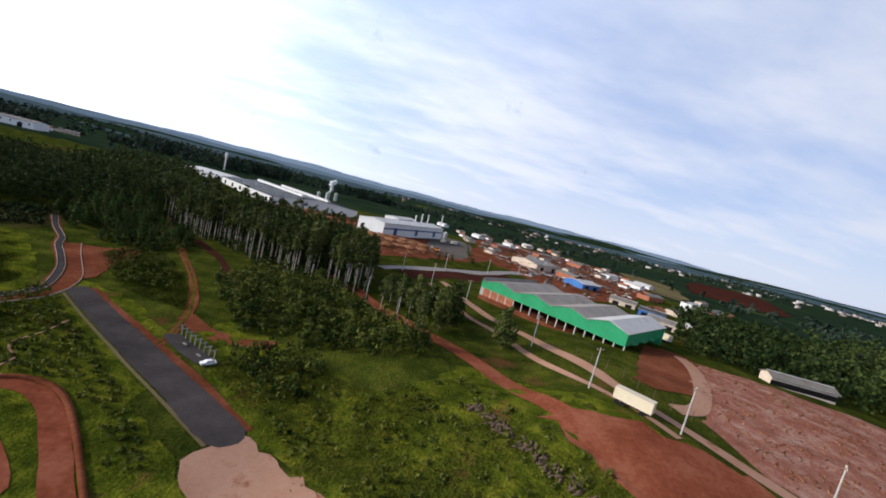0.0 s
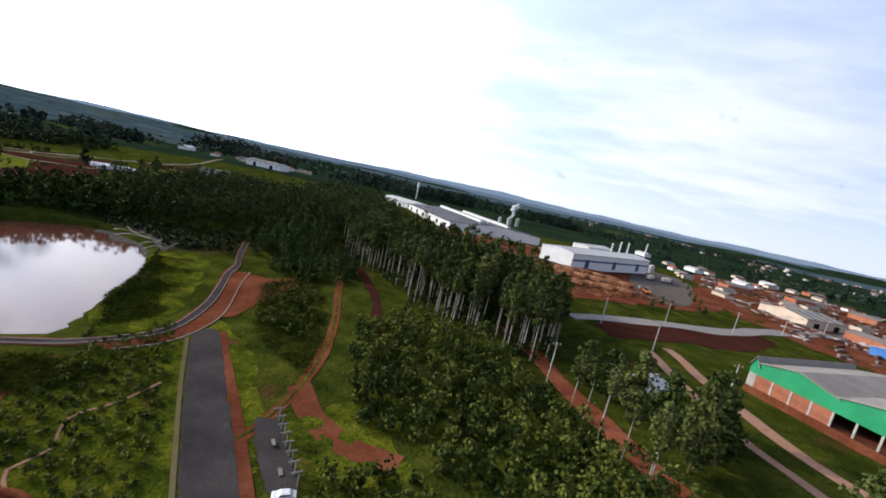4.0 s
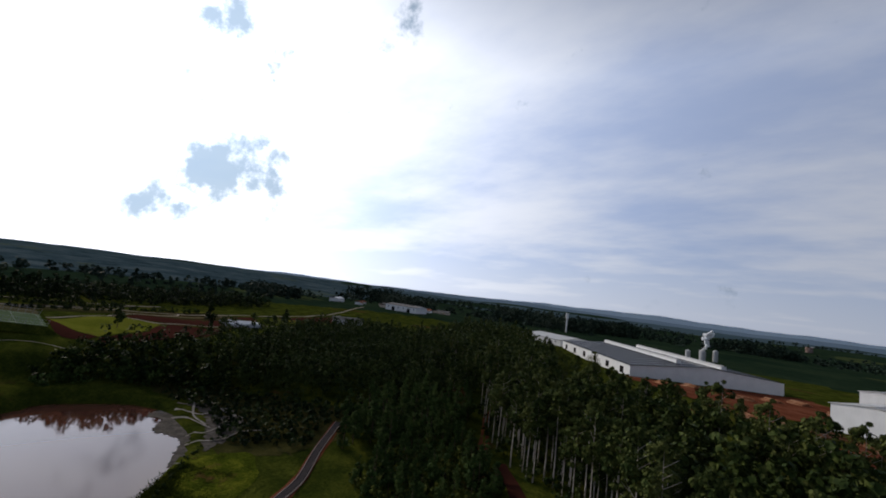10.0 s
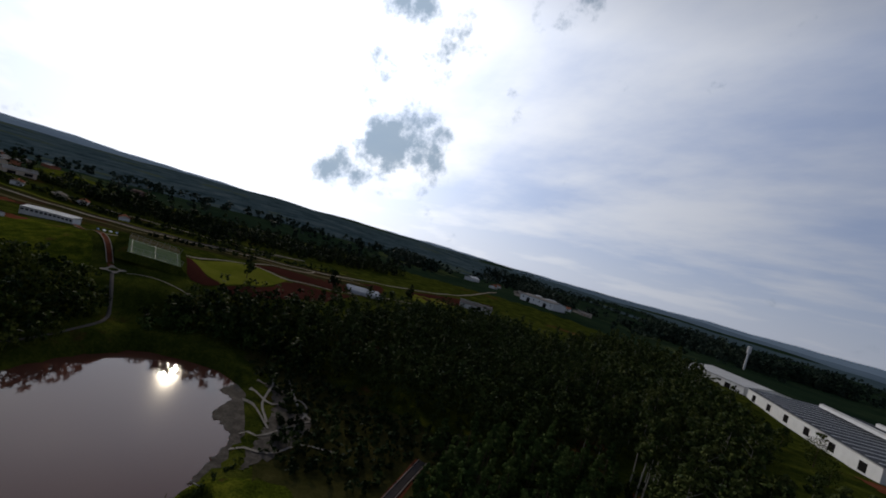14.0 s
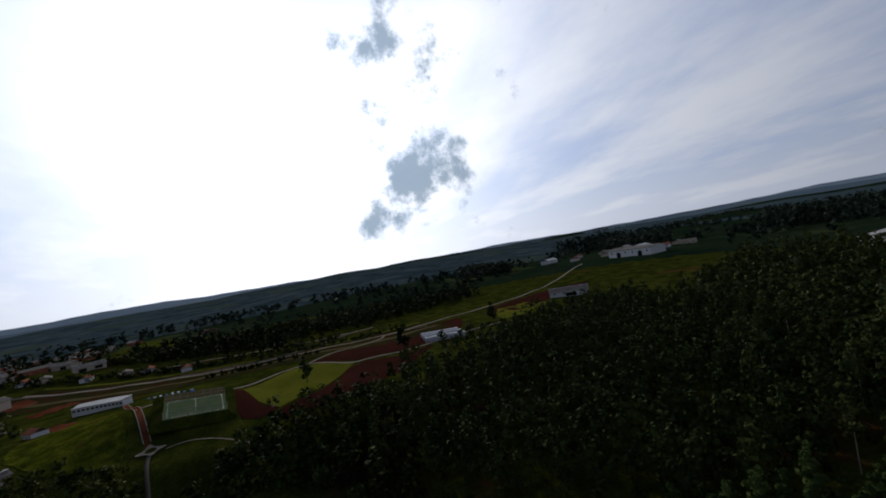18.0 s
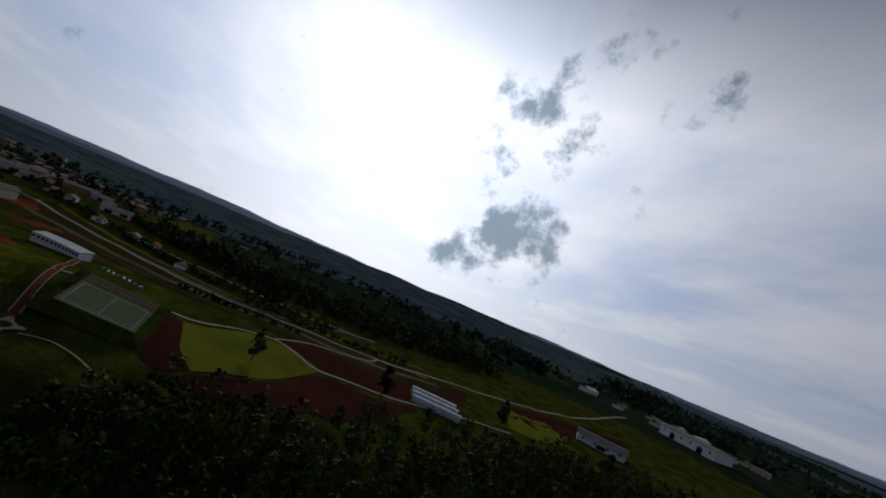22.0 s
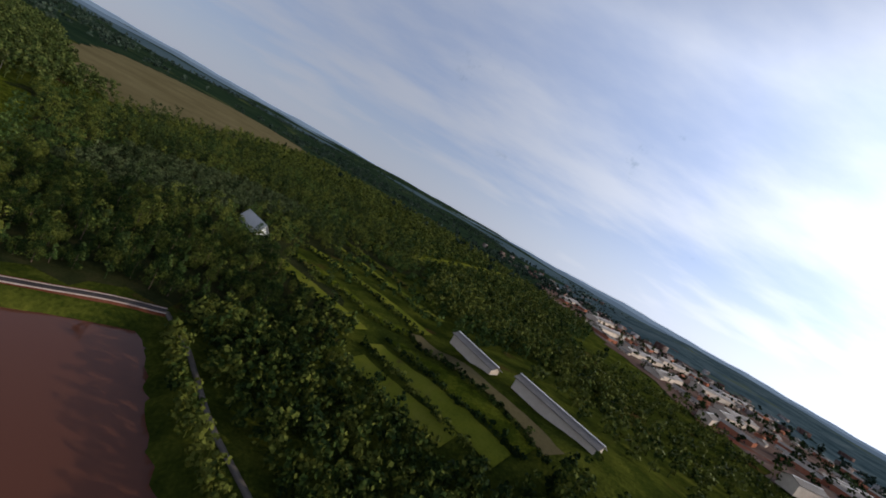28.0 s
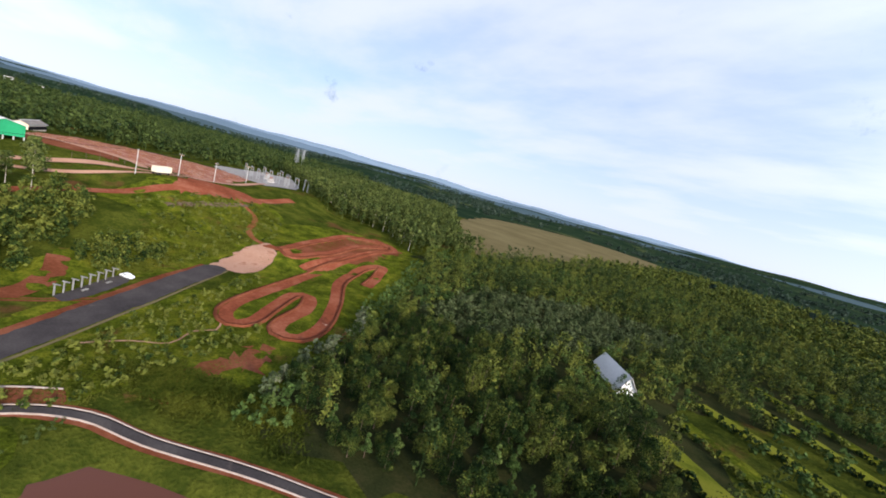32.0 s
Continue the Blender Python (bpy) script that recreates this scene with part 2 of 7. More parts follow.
# ---------------------------------------------------------------- materials
def material(name, colours, scale=0.3, fine=6.0, rough=0.9, bump=0.3, metal=0.0, island=False, spec=None, wave=None, stain=None, depth=0.2):
    """Noise at two sizes between two or three colours, with relief; all in metres."""
    m = bpy.data.materials.new(name)
    m.use_nodes = True
    nt = m.node_tree
    bsdf = nt.nodes["Principled BSDF"]
    add, link = nt.nodes.new, nt.links.new
    co = add("ShaderNodeTexCoord")
    big, small = add("ShaderNodeTexNoise"), add("ShaderNodeTexNoise")
    big.inputs["Scale"].default_value, big.inputs["Detail"].default_value, big.inputs["Roughness"].default_value = scale, 6, 0.6
    small.inputs["Scale"].default_value, small.inputs["Detail"].default_value = fine, 4
    for n in (big, small):
        link(co.outputs["Object"], n.inputs["Vector"])
    total = add("ShaderNodeMath")
    total.operation = "ADD"
    scaled = add("ShaderNodeMath")
    scaled.operation, scaled.inputs[1].default_value = "MULTIPLY", 0.45
    link(small.outputs["Fac"], scaled.inputs[0])
    link(big.outputs["Fac"], total.inputs[0])
    link(scaled.outputs[0], total.inputs[1])
    last = total
    if island:
        geo = add("ShaderNodeNewGeometry")
        info = add("ShaderNodeObjectInfo")
        one = add("ShaderNodeMath")
        one.operation, one.inputs[1].default_value, one.inputs[2].default_value = "MULTIPLY_ADD", 0.30, -0.15
        link(geo.outputs["Random Per Island"], one.inputs[0])
        two = add("ShaderNodeMath")
        two.operation, two.inputs[1].default_value, two.inputs[2].default_value = "MULTIPLY_ADD", 0.46, -0.23
        link(info.outputs["Random"], two.inputs[0])
        three = add("ShaderNodeMath")
        link(one.outputs[0], three.inputs[0])
        link(two.outputs[0], three.inputs[1])
        four = add("ShaderNodeMath")
        link(three.outputs[0], four.inputs[0])
        # whole crowns differ more than the leaves of one crown
        crown = add("ShaderNodeMath")
        crown.operation, crown.inputs[1].default_value, crown.inputs[2].default_value = "MULTIPLY_ADD", 2.1, -0.80
        link(total.outputs[0], crown.inputs[0])
        link(crown.outputs[0], four.inputs[1])
        last = four
    ramp = add("ShaderNodeValToRGB")
    ramp.color_ramp.elements[0].position, ramp.color_ramp.elements[1].position = 0.42, 0.98
    ramp.color_ramp.elements[0].color = (*colours[0], 1)
    ramp.color_ramp.elements[1].color = (*colours[-1], 1)
    for n, c in enumerate(colours[1:-1]):
        e = ramp.color_ramp.elements.new(0.42 + 0.56 * (n + 1) / (len(colours) - 1))
        e.color = (*c, 1)
    link(last.outputs[0], ramp.inputs[0])
    colour = ramp.outputs[0]
    if stain:
        tint, size, lo, hi = stain
        spot = add("ShaderNodeTexNoise")
        spot.inputs["Scale"].default_value, spot.inputs["Detail"].default_value, spot.inputs["Roughness"].default_value = size, 8, 0.65
        link(co.outputs["Object"], spot.inputs["Vector"])
        cut = add("ShaderNodeMapRange")
        cut.inputs["From Min"].default_value, cut.inputs["From Max"].default_value = lo, hi
        link(spot.outputs["Fac"], cut.inputs["Value"])
        blend = add("ShaderNodeMix")
        blend.data_type = "RGBA"
        link(cut.outputs[0], blend.inputs["Factor"])
        link(colour, blend.inputs["A"])
        blend.inputs["B"].default_value = (*tint, 1)
        colour = blend.outputs["Result"]
    link(colour, bsdf.inputs["Base Color"])
    bsdf.inputs["Roughness"].default_value = rough
    bsdf.inputs["Metallic"].default_value = metal
    bsdf.inputs["Specular IOR Level"].default_value = spec if spec is not None else (0.3 if rough < 0.55 else 0.02 if rough < 0.8 else 0.0)
    height = total.outputs[0]
    if wave:
        w = add("ShaderNodeTexWave")
        w.inputs["Scale"].default_value = wave
        w.inputs["Distortion"].default_value = 0.2
        link(co.outputs["Object"], w.inputs["Vector"])
        height = w.outputs["Fac"]
    if bump:
        b = add("ShaderNodeBump")
        b.inputs["Strength"].default_value, b.inputs["Distance"].default_value = bump, depth
        link(height, b.inputs["Height"])
        link(b.outputs[0], bsdf.inputs["Normal"])
    return m


M = {
    "grass": material("grass", [(0.010, 0.017, 0.004), (0.036, 0.046, 0.007), (0.090, 0.094, 0.014)], 0.13, 1.6, bump=1.0, depth=0.7, stain=((0.10, 0.042, 0.020), 0.035, 0.60, 0.70)),
    "bright_grass": material("bright_grass", [(0.009, 0.014, 0.003), (0.054, 0.070, 0.007), (0.160, 0.160, 0.016)], 0.22, 2.0, bump=1.0, depth=0.7, stain=((0.12, 0.052, 0.024), 0.07, 0.59, 0.68)),
    "blade": material("grass_blade", [(0.024, 0.032, 0.005), (0.050, 0.060, 0.009), (0.088, 0.092, 0.015)], 0.12, 0.9, bump=0, island=True),
    "dry_grass": material("dry_grass", [(0.085, 0.070, 0.032), (0.13, 0.105, 0.050), (0.165, 0.135, 0.068)], 0.03, 1.0),
    "red_soil": material("red_soil", [(0.075, 0.022, 0.012), (0.145, 0.046, 0.023), (0.22, 0.082, 0.046)], 0.10, 1.5, stain=((0.09, 0.11, 0.03), 0.06, 0.64, 0.70)),
    "track_soil": material("track_soil", [(0.11, 0.031, 0.016), (0.20, 0.058, 0.030), (0.28, 0.105, 0.062)], 0.12, 1.2, stain=((0.45, 0.30, 0.22), 0.2, 0.66, 0.74)),
    "town_soil": material("town_soil", [(0.050, 0.040, 0.034), (0.115, 0.075, 0.058), (0.20, 0.15, 0.125)], 0.03, 0.35, stain=((0.17, 0.055, 0.032), 0.02, 0.56, 0.62)),
    # leaf litter with the shade under the trees included in its colour
    "litter": material("shaded_leaf_litter", [(0.010, 0.014, 0.006), (0.024, 0.028, 0.010), (0.045, 0.040, 0.016)], 0.2, 2.5, bump=0.8),
    "dark_soil": material("dark_soil", [(0.034, 0.013, 0.010), (0.072, 0.024, 0.016)], 0.05, 1.0),
    "pale_soil": material("pale_soil", [(0.29, 0.15, 0.098), (0.40, 0.24, 0.17)], 0.15, 1.5, stain=((0.24, 0.10, 0.06), 0.15, 0.58, 0.68)),
    "log_yard": material("log_yard", [(0.17, 0.055, 0.035), (0.27, 0.11, 0.075), (0.42, 0.28, 0.22)], 0.22, 2.4, stain=((0.12, 0.13, 0.05), 0.05, 0.62, 0.7)),
    "asphalt": material("asphalt", [(0.034, 0.030, 0.030), (0.054, 0.047, 0.046), (0.080, 0.070, 0.066)], 0.15, 3.0, stain=((0.13, 0.10, 0.09), 0.12, 0.64, 0.74)),
    "kerb": material("kerb", [(0.28, 0.21, 0.17), (0.44, 0.36, 0.31)], 0.4, 4.0),
    "lane": material("lane", [(0.10, 0.084, 0.070), (0.16, 0.138, 0.12)], 0.3, 4.0),
    "pale_lane": material("pale_lane", [(0.27, 0.22, 0.165), (0.44, 0.38, 0.30)], 0.3, 3.0, stain=((0.16, 0.10, 0.06), 0.3, 0.60, 0.70)),
    "dull_field": material("dull_field", [(0.016, 0.018, 0.006), (0.036, 0.034, 0.012), (0.066, 0.052, 0.020)], 0.08, 1.0, bump=0.8, stain=((0.060, 0.024, 0.014), 0.04, 0.56, 0.64)),
    "gravel": material("gravel", [(0.20, 0.18, 0.17), (0.32, 0.30, 0.28)], 0.3, 4.0),
    "yellow_field": material("yellow_field", [(0.070, 0.086, 0.010), (0.135, 0.145, 0.016), (0.17, 0.165, 0.026)], 0.10, 2.0, stain=((0.10, 0.062, 0.026), 0.12, 0.62, 0.72)),
    "turf": material("turf", [(0.11, 0.16, 0.07), (0.19, 0.23, 0.12)], 0.3, 3.0),
    "leaf_eucalyptus": material("leaf_eucalyptus", [(0.024, 0.038, 0.010), (0.054, 0.072, 0.018), (0.108, 0.120, 0.034)], 0.25, 1.0, rough=0.55, bump=0, island=True),
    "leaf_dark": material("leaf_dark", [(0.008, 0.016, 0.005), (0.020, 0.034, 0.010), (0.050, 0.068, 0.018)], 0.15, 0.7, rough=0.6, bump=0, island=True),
    "leaf_mixed": material("leaf_mixed", [(0.008, 0.017, 0.005), (0.032, 0.050, 0.011), (0.105, 0.115, 0.022)], 0.15, 0.6, rough=0.6, bump=0, island=True),
    "leaf_young": material("leaf_young", [(0.026, 0.046, 0.012), (0.054, 0.088, 0.022), (0.10, 0.135, 0.036)], 0.12, 0.6, rough=0.6, bump=0, island=True),
    # leaf_dark lifted and blued, so that far trees carry haze in their colour
    "hazed_leaf": material("hazed_leaf", [(0.016, 0.028, 0.019), (0.032, 0.050, 0.035), (0.058, 0.076, 0.052)], 0.03, 0.3, rough=0.7, bump=0, island=True),
    "leaf_grey": material("leaf_grey", [(0.016, 0.026, 0.010), (0.044, 0.060, 0.022), (0.095, 0.112, 0.048)], 0.2, 0.6, rough=0.6, bump=0, island=True),
    "bark_pale": material("bark_pale", [(0.24, 0.20, 0.16), (0.40, 0.35, 0.30), (0.56, 0.50, 0.44)], 0.8, 6.0),
    "bark": material("bark", [(0.07, 0.05, 0.035), (0.14, 0.10, 0.07)], 0.8, 6.0),
    "white_wall": material("white_wall", [(0.66, 0.66, 0.65), (0.80, 0.80, 0.79)], 0.25, 3.0, rough=0.6, bump=0.05, stain=((0.45, 0.36, 0.30), 0.3, 0.68, 0.8)),
    "beige_wall": material("beige_wall", [(0.50, 0.40, 0.31), (0.66, 0.56, 0.45)], 0.3, 3.0, bump=0.05),
    "brick_wall": material("brick_wall", [(0.28, 0.10, 0.06), (0.42, 0.17, 0.10)], 0.5, 6.0),
    "green_sheet": material("green_sheet", [(0.012, 0.22, 0.085), (0.025, 0.33, 0.14)], 0.2, 2.0, rough=0.45, bump=0.15, wave=6.0),
    "blue_sheet": material("blue_sheet", [(0.03, 0.12, 0.38), (0.06, 0.20, 0.50)], 0.2, 2.0, rough=0.45, bump=0.15, wave=6.0),
    "blue_stripe": material("blue_stripe", [(0.015, 0.035, 0.12), (0.03, 0.06, 0.20)], 0.3, 2.0, rough=0.5, bump=0.02),
    "roof_grey": material("roof_grey", [(0.16, 0.14, 0.122), (0.25, 0.225, 0.20)], 0.12, 1.5, rough=0.7, bump=0.2, wave=4.0, stain=((0.15, 0.12, 0.10), 0.15, 0.58, 0.72)),
    "roof_pale": material("roof_pale", [(0.44, 0.43, 0.40), (0.60, 0.58, 0.55)], 0.15, 1.5, rough=0.5, bump=0.2, wave=4.0, stain=((0.30, 0.27, 0.23), 0.12, 0.6, 0.75)),
    "roof_dark": material("roof_dark", [(0.050, 0.055, 0.062), (0.085, 0.09, 0.10)], 0.1, 1.2, rough=0.75, bump=0.2, wave=3.0),
    "roof_tile": material("roof_tile", [(0.26, 0.10, 0.06), (0.40, 0.17, 0.10)], 0.4, 4.0, wave=5.0),
    "dark_gap": material("dark_gap", [(0.010, 0.010, 0.010), (0.022, 0.020, 0.020)], 0.4, 2.0, bump=0),
    "steel": material("steel", [(0.34, 0.34, 0.34), (0.50, 0.50, 0.50)], 0.8, 4.0, rough=0.45, metal=0.6, bump=0.02),
    "galvanised": material("galvanised", [(0.22, 0.22, 0.22), (0.34, 0.34, 0.33)], 0.8, 4.0, rough=0.6, bump=0.02),
    "roof_shed": material("roof_shed", [(0.24, 0.21, 0.185), (0.37, 0.335, 0.30)], 0.12, 1.5, rough=0.7, bump=0.2, wave=4.0, stain=((0.17, 0.14, 0.12), 0.15, 0.58, 0.72)),
    "old_concrete": material("old_concrete", [(0.15, 0.14, 0.13), (0.27, 0.26, 0.24)], 0.5, 4.0),
    "concrete": material("concrete", [(0.36, 0.34, 0.31), (0.52, 0.50, 0.46)], 0.5, 4.0),
    "timber": material("timber", [(0.18, 0.07, 0.035), (0.30, 0.135, 0.07), (0.40, 0.22, 0.13)], 0.6, 3.0, island=True),
    "glass": material("window_glass", [(0.02, 0.025, 0.03), (0.05, 0.06, 0.07)], 0.5, 2.0, rough=0.1, bump=0, spec=0.8),
    "car_white": material("car_white", [(0.70, 0.70, 0.70), (0.80, 0.80, 0.80)], 0.4, 2.0, rough=0.25, bump=0),
    "rubber": material("rubber", [(0.012, 0.012, 0.012), (0.025, 0.025, 0.025)], 1.0, 6.0),
    "marsh": material("marsh", [(0.018, 0.020, 0.006), (0.042, 0.040, 0.012), (0.075, 0.066, 0.022)], 0.15, 1.6, bump=1.0),
    "mud": material("mud", [(0.030, 0.026, 0.020), (0.070, 0.060, 0.050), (0.15, 0.13, 0.11)], 0.35, 2.0, rough=0.7),
    "silt": material("silt", [(0.16, 0.14, 0.12), (0.32, 0.29, 0.25)], 0.5, 3.0, rough=0.7),
    "steam": material("steam", [(0.82, 0.83, 0.84), (0.92, 0.92, 0.92)], 0.1, 1.0, rough=1.0, bump=0.5),
    "far_wood": material("far_wood", [(0.007, 0.016, 0.010), (0.015, 0.028, 0.015), (0.030, 0.046, 0.022)], 0.012, 0.14, bump=0.8, stain=((0.050, 0.064, 0.024), 0.004, 0.58, 0.61)),
    # woods across the valley, with aerial haze mixed into the green as blue
    "hazed_hill_wood": material("hazed_hill_wood", [(0.014, 0.028, 0.032), (0.046, 0.073, 0.082), (0.100, 0.128, 0.130)], 0.02, 0.07, bump=1.0, depth=5.0, stain=((0.075, 0.095, 0.060), 0.006, 0.57, 0.62)),
    # ridge colours carry the distance haze: each one farther is bluer and paler
    "hazed_ridge_near": material("hazed_ridge_near", [(0.048, 0.078, 0.090), (0.072, 0.104, 0.116)], 0.004, 0.05, bump=0.3),
    "hazed_ridge_mid": material("hazed_ridge_mid", [(0.115, 0.165, 0.210), (0.145, 0.195, 0.245)], 0.003, 0.03, bump=0.2),
    "hazed_ridge_far": material("hazed_ridge_far", [(0.20, 0.27, 0.335), (0.235, 0.305, 0.375)], 0.002, 0.03, bump=0.0),
    "leaf_pale": material("leaf_pale", [(0.045, 0.060, 0.026), (0.085, 0.100, 0.052), (0.15, 0.155, 0.10)], 0.3, 1.0, rough=0.6, bump=0, island=True),
    "leaf_red": material("leaf_red", [(0.10, 0.025, 0.018), (0.18, 0.05, 0.03)], 0.3, 1.0, rough=0.6, bump=0, island=True),
    "cream_paint": material("cream_paint", [(0.62, 0.52, 0.36), (0.74, 0.65, 0.48)], 0.4, 3.0, rough=0.5, bump=0.02),
    "orange_paint": material("orange_paint", [(0.55, 0.16, 0.02), (0.66, 0.22, 0.04)], 0.4, 3.0, rough=0.4, bump=0.02),
    "blue_paint": material("blue_paint", [(0.03, 0.10, 0.32), (0.05, 0.16, 0.42)], 0.4, 3.0, rough=0.35, bump=0.02),
    "town_walls": material("town_walls", [(0.09, 0.05, 0.04), (0.22, 0.17, 0.145), (0.48, 0.45, 0.42)], 0.02, 0.3, bump=0, island=True),
    "film": material("greenhouse_film", [(0.36, 0.37, 0.375), (0.50, 0.51, 0.515)], 0.5, 3.0, rough=0.35, bump=0.05),
    "paint_white": material("paint_white", [(0.66, 0.66, 0.64), (0.80, 0.80, 0.78)], 0.6, 5.0, bump=0.02),
}

wm = bpy.data.materials.new("pond_water")
wm.use_nodes = True
_b = wm.node_tree.nodes["Principled BSDF"]
_b.inputs["Base Color"].default_value = (0.105, 0.040, 0.025, 1)
_b.inputs["Roughness"].default_value = 0.06
_b.inputs["Specular IOR Level"].default_value = 0.24
_n = wm.node_tree.nodes.new("ShaderNodeTexNoise")
_c = wm.node_tree.nodes.new("ShaderNodeTexCoord")
wm.node_tree.links.new(_c.outputs["Object"], _n.inputs["Vector"])
_n.inputs["Scale"].default_value, _n.inputs["Detail"].default_value = 0.8, 5
_p = wm.node_tree.nodes.new("ShaderNodeBump")
_p.inputs["Strength"].default_value, _p.inputs["Distance"].default_value = 0.02, 0.1
wm.node_tree.links.new(_n.outputs["Fac"], _p.inputs["Height"])
wm.node_tree.links.new(_p.outputs[0], _b.inputs["Normal"])
M["water"] = wm

# ---------------------------------------------------------------- the lie of the land
WATER_Z = -3.0
POND = [(-85.5, 97.5), (-89, 103.5), (-99.5, 119.5), (-110, 135.5), (-121, 144.5), (-130, 151), (-140, 156), (-158, 158), (-170, 153), (-177, 144), (-181, 134),
        (-174, 121), (-165, 113), (-157, 109), (-149, 101), (-141, 92), (-131, 79), (-123, 70), (-112, 76), (-104, 82), (-93, 90)]
LAND_EAST = [(-70, 119, -2.0), (-40, 88, -2.6), (-15, 57, -3), (-45, 55, -5.5), (-30, 30, -4.5), (13, -30, 0), (4, 37, 1), (-83, 99, -1.9), (45, 158, 9),
             (71, 93, 13), (57, 68, 12), (100, 90, 13), (35, 92, 6), (5, 150, 3), (-90, 213, -1), (-45, 183, 1), (10, 270, 11), (70, 350, 8), (170, 290, 6),
             (-55, 300, 9), (95, 0, 11), (190, -50, 8), (60, -30, 3), (150, -150, 7), (0, -190, 6), (150, -330, 7), (-100, 153, -1.8)]
LAND_WEST = [(-190, 455, 8), (-207, 128, 8), (-232, 122, 15), (-228, 170, 8), (-260, 166, 10), (-270, 230, 6.5), (-233, 322, 3), (-370, 480, 11), (-200, 50, 12),
             (-215, 66, 14), (-176, 108, 0), (-160, 28, 4), (-320, -116, 13), (-400, 0, 16), (-150, -300, 10), (-108, -2, 2), (-135, 156, -1.8), (-168, 160, -1.6),
             (-187, 135, 0), (-165, 105, -0.6), (-140, 80, -0.8), (-120, 63, -1.6), (-100, 78, -1.6), (-600, 300, 10), (-500, -300, 14), (0, 700, 8), (400, 300, 8)]
_land = np.array(LAND_EAST + LAND_WEST, float)
_pond = np.array(POND, float)


def inside_distance(x, y, poly):
    """Signed distance to a polygon's edge, positive inside."""
    best = np.full(x.shape, 1e9)
    odd = np.zeros(x.shape, bool)
    for (ax, ay), (bx, by) in zip(poly, np.roll(poly, -1, 0)):
        t = np.clip(((x - ax) * (bx - ax) + (y - ay) * (by - ay)) / ((bx - ax) ** 2 + (by - ay) ** 2), 0, 1)
        best = np.minimum(best, np.hypot(x - ax - t * (bx - ax), y - ay - t * (by - ay)))
        cross = ((ay > y) != (by > y)) & (x < (bx - ax) * (y - ay) / (by - ay + 1e-12) + ax)
        odd ^= cross
    return np.where(odd, best, -best)


def ground(x, y):
    """Height of the land, for arrays or single numbers."""
    x, y = np.atleast_1d(np.asarray(x, float)), np.atleast_1d(np.asarray(y, float))
    z = np.zeros(x.shape)
    w = np.zeros(x.shape)
    for lx, ly, lz in _land:
        k = 1 / ((x - lx) ** 2 + (y - ly) ** 2 + 60.0) ** 1.6
        z += k * lz
        w += k
    z /= w
    r = np.hypot(x + 90, y - 90)
    far = np.clip((r - 500) / 900, 0, 1)
    far = far * far * (3 - 2 * far)
    a = np.arctan2(y - 90, x + 90)
    roll = 10 * np.sin(x / 310 + 1.0) * np.cos(y / 270) + 8 * np.sin((x + y) / 170) * np.cos((x - 0.6 * y) / 230)
    rise = np.clip((r - 1500) / 2600, 0, 1)
    z = z * (1 - far) + far * (2 + roll * 0.9 + rise * (26 + 14 * np.sin(3 * a + 0.5) + 9 * np.sin(7 * a)))
    z += 0.25 * np.sin(x / 7.0 + y / 11.0) * np.cos(y / 6.0 - x / 13.0)
    near = (r < 160)
    if near.any():
        d = inside_distance(x[near], y[near], _pond)
        bank = np.clip(d / 5.0, 0, 1)
        z[near] = np.where(d > 0, z[near] * (1 - bank) + (WATER_Z - 3.0) * bank, np.maximum(z[near], WATER_Z + 0.35))
    return z


def gz(x, y):
    return float(ground(x, y)[0])


def quick_mesh(name, verts, faces, mat, smooth=False):
    """A mesh of equal-sided faces from arrays."""
    me = bpy.data.meshes.new(name)
    verts, faces = np.asarray(verts, np.float32), np.asarray(faces, np.int32)
    k = faces.shape[1]
    me.vertices.add(len(verts))
    me.vertices.foreach_set("co", verts.ravel())
    me.loops.add(faces.size)
    me.loops.foreach_set("vertex_index", faces.ravel())
    me.polygons.add(len(faces))
    me.polygons.foreach_set("loop_start", np.arange(0, faces.size, k, dtype=np.int32))
    me.polygons.foreach_set("loop_total", np.full(len(faces), k, np.int32))
    if smooth:
        me.polygons.foreach_set("use_smooth", np.ones(len(faces), bool))
    me.update(calc_edges=True)
    me.validate()
    if mat:
        me.materials.append(mat)
    return me


def build_land():
    n, b, a = 301, 4.4, 119.0
    s = a * np.sinh(b * np.linspace(-1, 1, n))
    X, Y = np.meshgrid(s - 90, s + 90, indexing="ij")
    Z = ground(X.ravel(), Y.ravel())
    idx = np.arange(n * n).reshape(n, n)
    faces = np.stack([idx[:-1, :-1], idx[1:, :-1], idx[1:, 1:], idx[:-1, 1:]], -1).reshape(-1, 4)
    me = quick_mesh("ground", np.stack([X.ravel(), Y.ravel(), Z], -1), faces, M["grass"], True)
    me.materials.append(M["far_wood"])
    far = (np.hypot(X + 90, Y - 90)[:-1, :-1].ravel() > 430).astype(np.int32)
    me.polygons.foreach_set("material_index", far)
    tagged(new("ground", me), "rolling green grassland with patches of red earth", "ground", kind="structure")


build_land()


